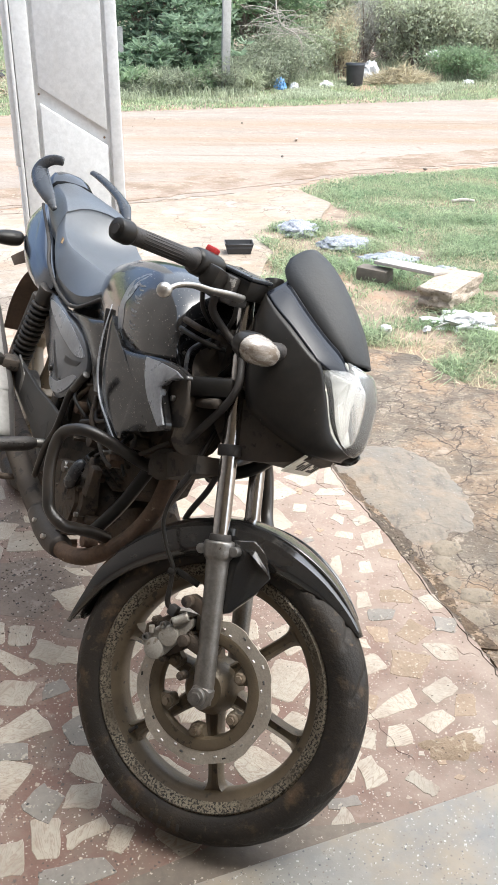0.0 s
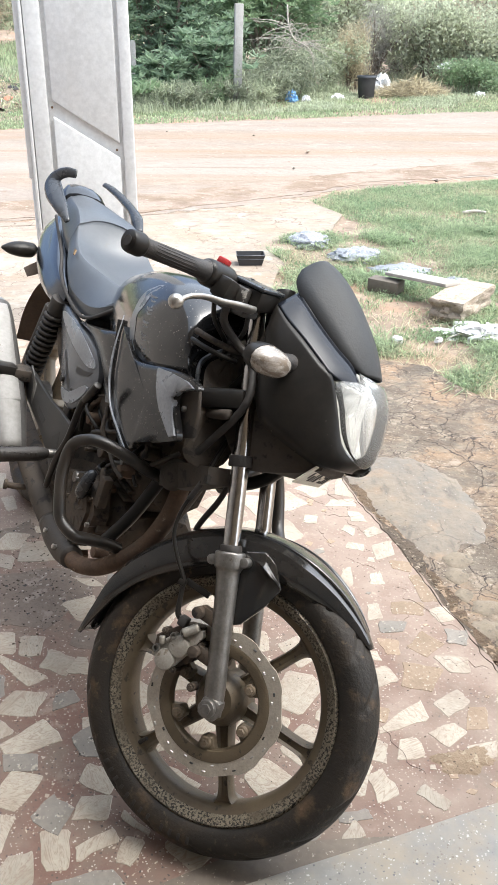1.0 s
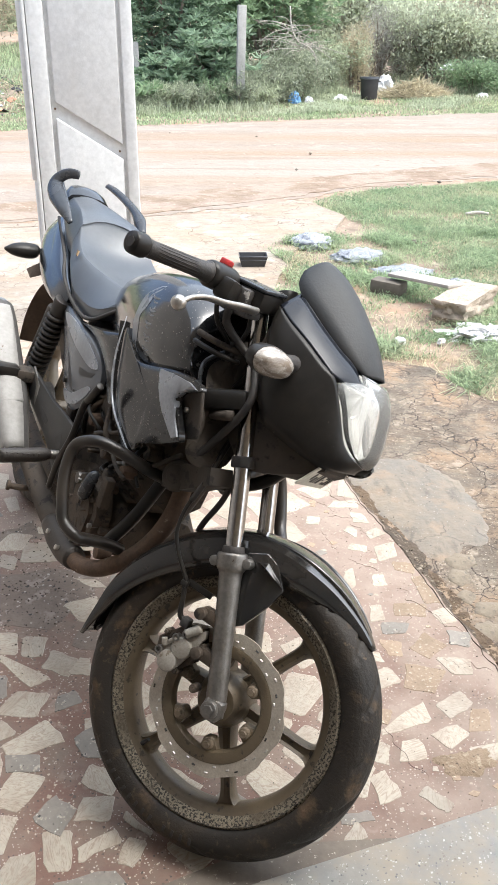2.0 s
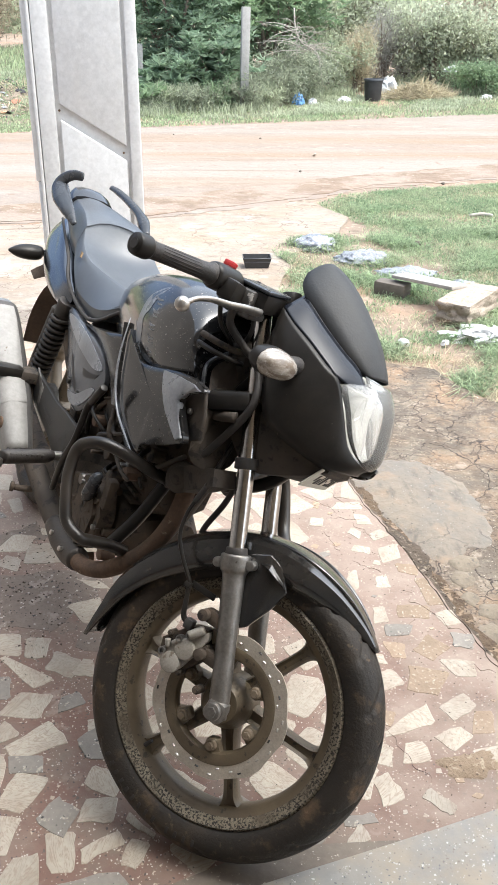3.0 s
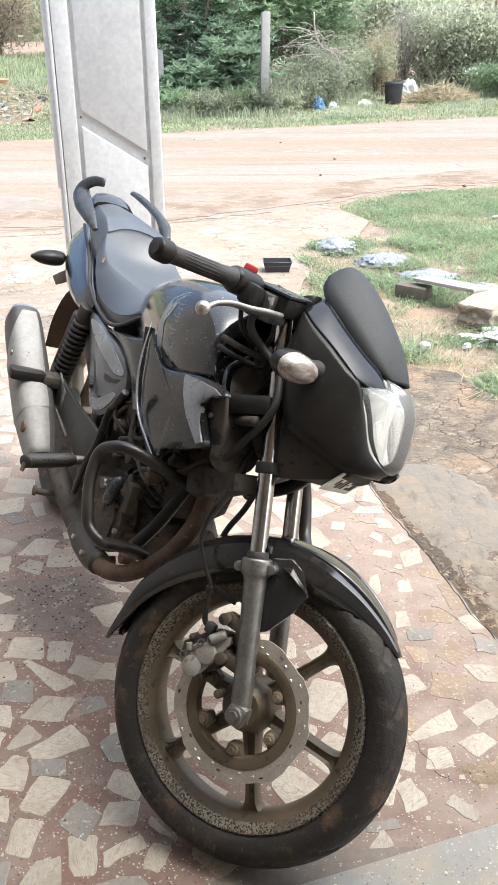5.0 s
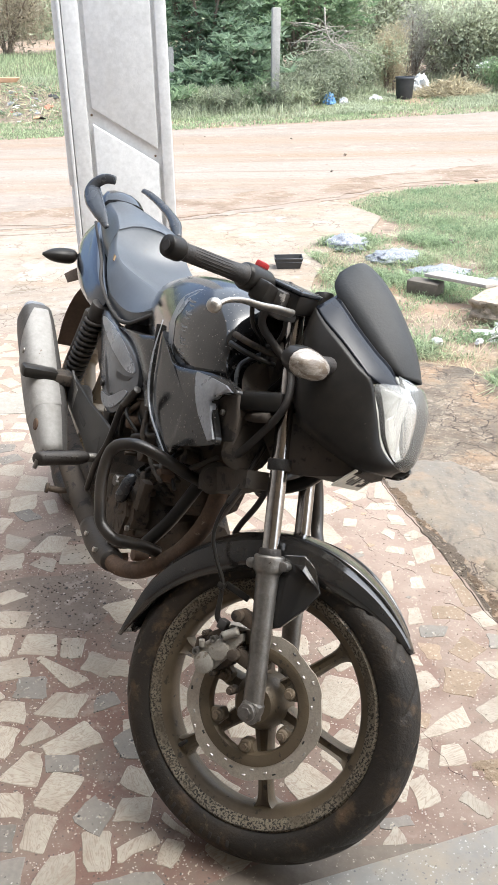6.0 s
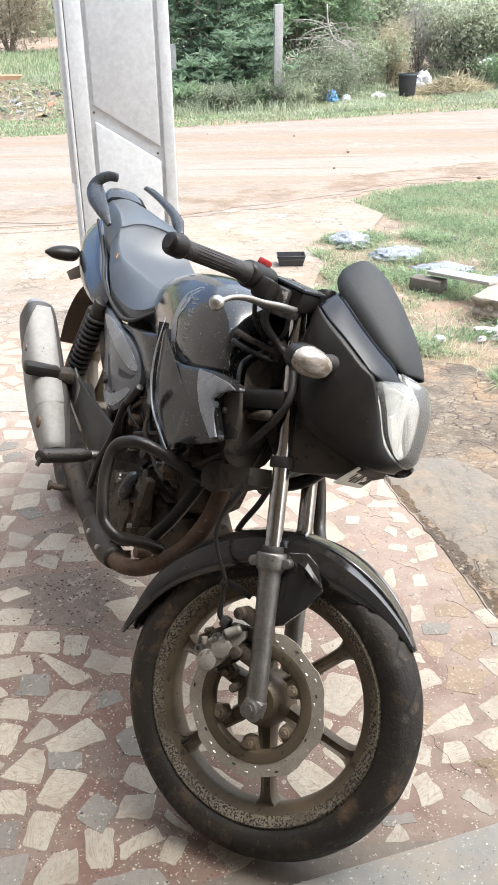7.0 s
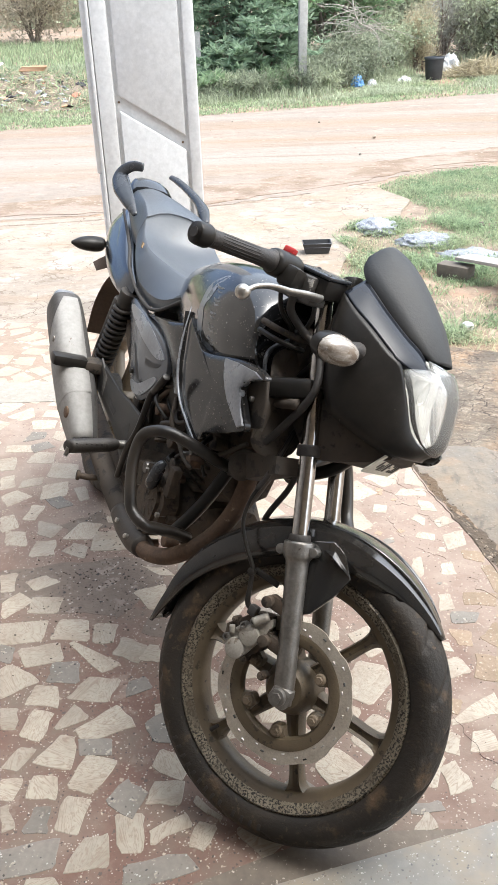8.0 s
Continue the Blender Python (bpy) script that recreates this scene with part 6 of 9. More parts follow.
loft(bm, [[(x, -yy * s, z) for s, z in ((1, zz), (0.5, zz + 0.008), (0, zz + 0.011), (-0.5, zz + 0.008), (-1, zz))] for x, yy, zz in
          ((-0.74, 0.020, 0.896), (-0.66, 0.045, 0.928), (-0.55, 0.055, 0.956), (-0.44, 0.050, 0.964), (-0.36, 0.035, 0.954))], 4, cap=False, closed=False)
ob = body("tank_pad", bm, grey_plastic, tank, "grey tank top strip", sharp=80)
ob.modifiers.new("thick", "SOLIDIFY").thickness = 0.004
bm = nb()
cyl(bm, (-0.49, 0, 0.967), (-0.485, 0, 0.982), 0.036, 0.033, 32, 0.003)
body("filler_cap", bm, alloy, tank, "round alloy filler cap")
# worn sweeping emblem down the tank side: plain curved strokes
P0, P1 = Vector((-0.470, 0, 0.920)), Vector((-0.424, 0, 0.796))
run = (P1 - P0).normalized()
over = Vector((-run.z, 0, run.x))
for i in range(5):
    c = P0.lerp(P1, (i + 0.5) / 5)
    for du, dv, lu, lv in ((-0.004, 0.000, 0.0085, 0.0175 - 0.001 * i), (0.006, 0.003, 0.0060, 0.0120)):
        at_ = [c + run * (du + lu * p) + over * (dv + lv * q_) for p, q_ in ((-0.9, -1.0), (-0.1, -0.75), (0.45, -0.1), (0.65, 0.95), (0.25, 0.75), (0.0, 0.05), (-0.4, -0.55))]
        sticker("emblem_stroke", tank, [(p.x, p.z) for p in at_], -1, decal, tank, 0.0006, 3, "", True)
sticker("tank_stripe", tank, [(-0.470, 0.936), (-0.487, 0.932), (-0.515, 0.910), (-0.530, 0.885), (-0.526, 0.845), (-0.508, 0.811), (-0.478, 0.786), (-0.470, 0.788), (-0.492, 0.815), (-0.507, 0.850), (-0.508, 0.882), (-0.494, 0.912)], -1, silver_plastic, tank, 0.0008, 3, "silver-grey curved stripe", True)

# -- side shrouds below the tank --
def shell(name, outline, y_bulge, material, label, parent=None, thick=0.006, side=-1):
    """A plate from an outline of (x, y, z), pillowed outwards in its middle."""
    c = sum((Vector(p) for p in outline), Vector()) / len(outline)
    bm = nb()
    rings_ = []
    for f_, push in ((1.0, -0.010), (1.0, 0.0), (0.94, 0.35), (0.75, 0.72), (0.45, 0.93), (0.15, 1.0)):
        ring_ = []
        for p in outline:
            q_ = c + (Vector(p) - c) * f_
            q_.y += side * (y_bulge * push if push > 0 else push * -1 * -1)
            if push < 0:
                q_.y = q_.y - side * 0.002
            ring_.append(bm.verts.new(q_))
        rings_.append(ring_)
    skin(bm, rings_, True)
    bmesh.ops.recalc_face_normals(bm, faces=bm.faces)
    return body(name, bm, material, parent, label, sharp=50)


def dense(pts, n=3):
    """A closed smooth outline through the points."""
    P = [Vector(p) for p in pts]
    full = curve_points(P[-2:] + P + P[:3], n)
    return full[2 * n:(2 + len(P)) * n]


SHROUD = [(-0.541, -0.158, 0.822), (-0.510, -0.166, 0.762), (-0.489, -0.167, 0.717), (-0.456, -0.167, 0.679), (-0.399, -0.166, 0.652), (-0.335, -0.164, 0.632), (-0.312, -0.166, 0.656), (-0.240, -0.165, 0.687), (-0.190, -0.163, 0.712), (-0.172, -0.162, 0.726),
          (-0.196, -0.164, 0.755), (-0.222, -0.165, 0.780), (-0.208, -0.164, 0.803), (-0.158, -0.160, 0.824), (-0.189, -0.160, 0.832), (-0.273, -0.160, 0.822), (-0.380, -0.160, 0.794), (-0.452, -0.160, 0.785)]
for side in (-1, 1):
    flip = (lambda pts: pts) if side < 0 else mirrored
    sh = shell("side_shroud", dense(flip(SHROUD), 3), 0.006, dusty_gloss, "scratched glossy black tank shroud", None, side=side)
    sticker("shroud_insert", sh, [(-0.318, 0.808), (-0.262, 0.818), (-0.192, 0.826), (-0.165, 0.823), (-0.200, 0.808), (-0.224, 0.784), (-0.205, 0.757), (-0.176, 0.729), (-0.190, 0.720), (-0.248, 0.748), (-0.290, 0.778)], side, silver_plastic, sh, 0.0045, 4, "silver-grey scoop insert")
    bm = nb()
    slab(bm, flip([(-0.262, -0.146, 0.768), (-0.250, -0.146, 0.794), (-0.178, -0.146, 0.818), (-0.165, -0.140, 0.776), (-0.160, -0.140, 0.735), (-0.200, -0.146, 0.716)]), (0, -side, 0), 0.008, 0.003)
    body("scoop_mouth", bm, dusty_veiled_black, sh, "dark recessed scoop mouth")
    bm = nb()
    cyl(bm, (-0.205, side * 0.145, 0.772), (-0.205, side * 0.152, 0.772), 0.006, 0.005, 12, 0.001)
    body("scoop_bolt", bm, alloy, sh)
    bm = nb()
    tube(bm, flip([(-0.556, -0.158, 0.842), (-0.524, -0.172, 0.775), (-0.497, -0.174, 0.716), (-0.455, -0.173, 0.672), (-0.395, -0.170, 0.644), (-0.342, -0.165, 0.622)]), [0.001, 0.0022, 0.0028, 0.0026, 0.0022, 0.001], 5, 10)
    body("shroud_edge", bm, silver_plastic, sh, "bright worn edge")
    bm = nb()
    loft(bm, [flip([(x, -0.146, z), (x - 0.012, -0.160, z - 0.004), (x - 0.018, -0.156, z - 0.008), (x - 0.022, -0.132, z - 0.010)]) for x, z in ((-0.566, 0.830), (-0.540, 0.770), (-0.512, 0.712), (-0.470, 0.664), (-0.412, 0.634), (-0.352, 0.610))], 4)
    body("shroud_flange", bm, dusty_gloss, sh)
    # dark cover from the shroud round to the steering head
    DUCT = [(-0.213, -0.108, 0.779), (-0.242, -0.108, 0.832), (-0.262, -0.094, 0.852), (-0.262, -0.062, 0.872), (-0.272, -0.036, 0.872), (-0.236, -0.034, 0.815), (-0.200, -0.032, 0.740), (-0.175, -0.060, 0.688), (-0.185, -0.100, 0.673), (-0.212, -0.120, 0.690), (-0.204, -0.122, 0.762)]
    dc = shell("air_duct", dense(flip(DUCT), 3), 0.010, dusty_veiled_black, "dusty black plastic duct beside the steering head", None, side=side)
    bm = nb()
    tube(bm, flip([(-0.215, -0.122, 0.785), (-0.246, -0.122, 0.836), (-0.262, -0.106, 0.858), (-0.264, -0.070, 0.880), (-0.274, -0.045, 0.880)]), [0.003, 0.0045, 0.005, 0.0045, 0.003], 5, 8)
    body("duct_rim", bm, grey_plastic, dc)

# -- seat --
def seat_ring(x, w, zb, f, ze, zc, bow=0.0):
    """A ring across the seat: the top between two edges at f of its half width, and flanks that fall from them; bow carries its sides forward."""
    zl = zb + 0.30 * (ze - zb)
    half = [(0, zc), (f * 0.30, zc * 0.94 + ze * 0.06), (f * 0.60, zc * 0.66 + ze * 0.34), (f * 0.84, zc * 0.22 + ze * 0.78), (f * 0.95, zc * 0.03 + ze * 0.97), (f, ze), (f + (1 - f) * 0.10, ze - 0.035 * (ze - zl)), (f + (1 - f) * 0.28, ze - 0.15 * (ze - zl)),
            (f + (1 - f) * 0.60, ze - 0.42 * (ze - zl)), (f + (1 - f) * 0.88, ze - 0.76 * (ze - zl)), (1.0, zl), (0.985, zb + 0.02), (0.95, zb), (0.5, zb), (0, zb)]
    half = [(x + bow * y * y, -w * y, z) for y, z in half]
    return half + [(p[0], -p[1], p[2]) for p in half[-2:0:-1]]


bm = nb()
loft(bm, [seat_ring(*row) for row in
          ((-0.665, 0.116, 0.838, 0.40, 0.860, 0.858), (-0.705, 0.131, 0.812, 0.42, 0.857, 0.852), (-0.755, 0.137, 0.785, 0.46, 0.852, 0.846), (-0.805, 0.138, 0.768, 0.50, 0.851, 0.842), (-0.855, 0.138, 0.760, 0.56, 0.853, 0.842), (-0.91, 0.138, 0.760, 0.64, 0.857, 0.844), (-0.97, 0.139, 0.770, 0.72, 0.862, 0.846),
           (-1.035, 0.136, 0.800, 0.80, 0.870, 0.853, 0.01), (-1.090, 0.129, 0.820, 0.83, 0.882, 0.866, 0.02), (-1.130, 0.123, 0.836, 0.85, 0.896, 0.888, 0.03), (-1.158, 0.118, 0.845, 0.85, 0.912, 0.921, 0.035), (-1.176, 0.114, 0.852, 0.84, 0.930, 0.951, 0.035), (-1.181, 0.113, 0.853, 0.83, 0.940, 0.960, 0.034),
           (-1.235, 0.106, 0.866, 0.78, 0.961, 0.974, 0.01), (-1.32, 0.092, 0.895, 0.74, 0.970, 0.984), (-1.43, 0.070, 0.922, 0.66, 0.975, 0.988), (-1.475, 0.045, 0.940, 0.5, 0.972, 0.982))], 4)
seat = body("seat", bm, vinyl, None, "black vinyl dual seat with a stepped pillion part", sharp=30)
for side in (-1, 1):
    bm = nb()
    tube(bm, [(-0.690, side * 0.126, 0.822), (-0.755, side * 0.139, 0.782), (-0.805, side * 0.140, 0.765), (-0.86, side * 0.140, 0.758), (-0.96, side * 0.141, 0.772), (-1.06, side * 0.139, 0.806), (-1.15, side * 0.122, 0.844), (-1.32, side * 0.098, 0.893), (-1.40, side * 0.084, 0.91)], 0.0048, 5, 8)
    body("seat_edge", bm, ink, seat)
bm = nb()
slab(bm, [(-1.064, -0.1185, 0.878), (-1.052, -0.1235, 0.864), (-1.042, -0.1245, 0.866), (-1.050, -0.1195, 0.878)], (0, -0.8, 0.5), 0.004)
body("seat_tear", bm, surface("torn_foam", (0.25, 0.17, 0.09), None, 60, 0.9), seat, "small tear showing yellow foam")

bm = nb()
loft(bm, [ring_yz(x, w, zb, zt) for x, w, zb, zt in ((-1.425, 0.074, 0.925, 0.990), (-1.47, 0.066, 0.935, 1.008), (-1.515, 0.048, 0.945, 1.006), (-1.535, 0.022, 0.955, 0.990))], 3)
body("tail_cap", bm, gloss, None, "glossy black cap behind the seat", sharp=60)
# -- tail --
TAIL = [(-1.01, -0.128, 0.775), (-1.10, -0.120, 0.815), (-1.20, -0.104, 0.862), (-1.34, -0.082, 0.912), (-1.41, -0.076, 0.912), (-1.42, -0.104, 0.85), (-1.30, -0.132, 0.790), (-1.20, -0.144, 0.756), (-1.10, -0.146, 0.738), (-1.02, -0.140, 0.730)]
for side in (-1, 1):
    flip = (lambda pts: pts) if side < 0 else mirrored
    tp = shell("tail_panel", dense(flip(TAIL), 3), 0.020, tail_paint, "glossy blue-black tail panel", None, side=side)
    bm = nb()
    tube(bm, flip([(-1.01, -0.140, 0.737), (-1.10, -0.146, 0.740), (-1.20, -0.144, 0.758), (-1.30, -0.134, 0.791), (-1.40, -0.110, 0.838)]), 0.004, 5, 8)
    body("tail_trim", bm, silver_plastic, tp)
    # grab rail: a thick flat arm that curls inwards
    bm = nb()
    if side < 0:
        tube(bm, [(-1.205, -0.112, 0.925), (-1.262, -0.120, 0.950), (-1.335, -0.124, 0.975), (-1.387, -0.122, 0.999), (-1.385, -0.113, 1.023), (-1.357, -0.10, 1.040), (-1.330, -0.082, 1.045)], [0.007, 0.019, 0.027, 0.026, 0.018, 0.0145, 0.012], 6, 10, flat=0.38)
    else:
        tube(bm, [(-1.235, 0.108, 0.945), (-1.292, 0.116, 0.972), (-1.36, 0.119, 0.992), (-1.46, 0.117, 1.010), (-1.55, 0.108, 1.023), (-1.590, 0.10, 1.026)], [0.014, 0.019, 0.013, 0.012, 0.011, 0.009], 6, 8, flat=0.6)
    body("grab_rail", bm, grey_plastic, None, "dark grey pillion grab rail")
    bm = nb()
    y = side
    tube(bm, [(-1.36, y * 0.085, 0.812), (-1.36, y * 0.145, 0.801)], 0.009, 1, 12)
    secs = []
    for t, r in ((0, 0.012), (0.10, 0.020), (0.4, 0.0225), (0.75, 0.017), (1.0, 0.004)):
        secs.append([(-1.36 + 0.03 * math.cos(a) * r / 0.024, y * (0.128 + 0.096 * t), 0.803 - 0.014 * t + r * math.sin(a)) for a in (2 * math.pi * k / 14 for k in range(14))])
    loft(bm, secs, 3)
    body("rear_turn_signal", bm, matte, None, "black rear turn signal")
bm = nb()
loft(bm, [ring_yz(x, w, zb, zt) for x, w, zb, zt in ((-1.05, 0.095, 0.72, 0.80), (-1.25, 0.080, 0.75, 0.86), (-1.42, 0.060, 0.82, 0.915), (-1.50, 0.045, 0.87, 0.93))], 3)
body("tail_base", bm, dusty_veiled_black)
bm = nb()
loft(bm, [[(-1.22, -0.075, 0.76), (-1.22, 0.075, 0.76), (-1.23, 0.075, 0.745), (-1.23, -0.075, 0.745)], [(-1.36, -0.088, 0.72), (-1.36, 0.088, 0.72), (-1.375, 0.085, 0.705), (-1.375, -0.085, 0.705)],
          [(-1.45, -0.088, 0.615), (-1.45, 0.088, 0.615), (-1.465, 0.08, 0.61), (-1.465, -0.08, 0.61)], [(-1.50, -0.075, 0.50), (-1.50, 0.075, 0.50), (-1.515, 0.07, 0.50), (-1.515, -0.07, 0.50)]], 4)
mg = body("rear_mudguard", bm, flap_brown, None, "muddy brown plastic rear mudguard")
bm = nb()
slab(bm, [(-1.40, -0.092, 0.775), (-1.475, -0.115, 0.725), (-1.42, -0.115, 0.712), (-1.39, -0.09, 0.735)], (0, 0.3, 1), 0.004, 0.001)
body("reflector_bracket", bm, flap_brown, mg)

# -- side panel under the seat, frame rails --
SIDE = [(-0.990, -0.136, 0.738), (-0.93, -0.140, 0.752), (-0.877, -0.143, 0.748), (-0.800, -0.147, 0.742), (-0.730, -0.147, 0.736), (-0.660, -0.143, 0.712), (-0.628, -0.142, 0.672), (-0.640, -0.146, 0.632), (-0.700, -0.152, 0.570), (-0.765, -0.152, 0.562), (-0.840, -0.146, 0.600), (-0.905, -0.140, 0.655)]
for side in (-1, 1):
    flip = (lambda pts: pts) if side < 0 else mirrored
    sp_ = shell("side_panel", dense(flip(SIDE), 3), 0.012, panel_grey, "dark grey side panel with vent slots", None, side=side)
    for pts in ([(-0.842, 0.668), (-0.822, 0.664), (-0.748, 0.622), (-0.735, 0.604), (-0.752, 0.606), (-0.800, 0.640)], [(-0.735, 0.664), (-0.690, 0.668), (-0.652, 0.678), (-0.664, 0.664), (-0.705, 0.652), (-0.730, 0.652)]):
        sticker("vent_slot", sp_, pts, side, ink, sp_, 0.0010)
    # the ridge's brighter look is put into this facet's silver-grey colour
    sticker("panel_facet", sp_, [(-0.950, 0.738), (-0.869, 0.742), (-0.755, 0.732), (-0.670, 0.706), (-0.648, 0.690), (-0.690, 0.682), (-0.760, 0.692), (-0.850, 0.708), (-0.915, 0.722)], side, silver_plastic, sp_, 0.0025, 3, "smooth facet, coloured silver-grey as the lit ridge", True)
    sticker("lower_flange", sp_, [(-0.790, 0.590), (-0.728, 0.600), (-0.664, 0.642), (-0.652, 0.630), (-0.702, 0.582), (-0.764, 0.570)], side, silver_plastic, sp_, 0.0030, 3, "pale lower flange", True)
    bm = nb()
    cyl(bm, (-0.790, side * 0.150, 0.612), (-0.790, side * 0.166, 0.612), 0.0085, 0.008, 14, 0.0015)
    body("panel_bolt", bm, matte, sp_)
    bm = nb()
    REAR = [(-0.88, 0.738), (-0.77, 0.724), (-0.66, 0.692), (-0.59, 0.640)]
    FORE = [(-0.70, 0.772), (-0.565, 0.795), (-0.495, 0.740), (-0.445, 0.675)]
    secs = []
    for (x0, z0), (x1, z1) in zip(REAR, FORE):
        secs.append(flip([(x0, -0.112, z0), (x0 + 0.008, -0.134, z0 + 0.006), (x0 * 0.65 + x1 * 0.35, -0.150, z0 * 0.65 + z1 * 0.35), (x0 * 0.3 + x1 * 0.7, -0.152, z0 * 0.3 + z1 * 0.7), (x1, -0.142, z1), (x1, -0.110, z1)]))
    loft(bm, secs, 4)
    body("frame_cover", bm, dusty_gloss, None, "curved dark grey frame cover", sharp=50)
    bm = nb()
    tube(bm, flip([(-0.40, -0.05, 0.80), (-0.60, -0.10, 0.735), (-0.85, -0.115, 0.70), (-1.10, -0.105, 0.74), (-1.35, -0.08, 0.82)]), 0.014, 5, 10)
    tube(bm, flip([(-0.74, -0.11, 0.71), (-0.76, -0.12, 0.55), (-0.80, -0.11, 0.38)]), 0.015, 5, 10)
    tube(bm, flip([(-0.80, -0.11, 0.55), (-0.95, -0.115, 0.62), (-1.10, -0.105, 0.73)]), 0.012, 5, 10)
    body("frame_rail", bm, engine_metal)
    # rear shock with its spring
    bm = nb()
    a, b = Vector((-1.020, -side * -0.135, 0.742)), Vector((-1.115, -side * -0.140, 0.440))
    a.y, b.y = side * 0.135, side * 0.140
    cyl(bm, a, b, 0.016, None, 14)
    cyl(bm, a + (a - b).normalized() * 0.012, a - (a - b).normalized() * 0.035, 0.026, 0.024, 18, 0.004)
    shock = body("shock_absorber", bm, spring_paint, None, "black rear shock absorber")
    bm = nb()
    d = (b - a).normalized()
    u = d.orthogonal().normalized()
    v = d.cross(u)
    tube(bm, [a + d * (0.03 + 0.21 * k / 156) + (u * math.cos(2 * math.pi * 13 * k / 156) + v * math.sin(2 * math.pi * 13 * k / 156)) * 0.0235 for k in range(157)], 0.0056, 2, 8)
    body("coil_spring", bm, spring_paint, shock)
    bm = nb()
    q0 = a + Vector((-0.035, side * 0.004, -0.02))
    cyl(bm, q0, q0 + d * 0.17, 0.021, 0.021, 18, 0.006)
    body("gas_reservoir", bm, spring_paint, shock)

# dark boxes that fill the frame under tank and seat
bm = nb()
loft(bm, [ring_yz(x, w, zb, zt) for x, w, zb, zt in ((-0.98, 0.085, 0.60, 0.76), (-0.85, 0.118, 0.55, 0.77), (-0.68, 0.120, 0.54, 0.78), (-0.50, 0.128, 0.62, 0.80), (-0.36, 0.120, 0.68, 0.82), (-0.30, 0.09, 0.72, 0.82))], 3)
body("air_box", bm, dusty_veiled_black, None, "dusty black plastic air box")
bm = nb()
loft(bm, [ring_yz(x, w, zb, zt) for x, w, zb, zt in ((-0.86, 0.095, 0.36, 0.56), (-0.78, 0.105, 0.34, 0.60), (-0.66, 0.10, 0.36, 0.60), (-0.58, 0.09, 0.42, 0.62))], 3)
body("battery_box", bm, dusty_veiled_black)
# hoses, clips and small fittings round the engine
rnd = random.Random(14)
for k in range(16):
    bm = nb()
    x, z = rnd.uniform(-0.72, -0.36), rnd.uniform(0.50, 0.66)
    p0 = Vector((x, -rnd.uniform(0.095, 0.13), z))
    p2 = p0 + Vector((rnd.uniform(-0.11, 0.11), rnd.uniform(-0.015, 0.015), rnd.uniform(-0.09, 0.09)))
    tube(bm, [p0, p0.lerp(p2, 0.5) + Vector((0, -rnd.uniform(0.01, 0.03), rnd.uniform(-0.02, 0.02))), p2], rnd.uniform(0.003, 0.007), 5, 8)
    body("engine_hose", bm, (matte, engine_metal, grip_rubber)[k % 3])
for k in range(14):
    bm = nb()
    x, z = rnd.uniform(-0.66, -0.38), rnd.uniform(0.30, 0.62)
    y = -rnd.uniform(0.115, 0.138)
    r = rnd.uniform(0.006, 0.016)
    cyl(bm, (x, y + 0.02, z), (x, y - 0.012, z), r, r * 0.9, 6 if k % 2 else 14, 0.0015)
    body("engine_fitting", bm, (engine_metal, rusty, alloy)[k % 3])

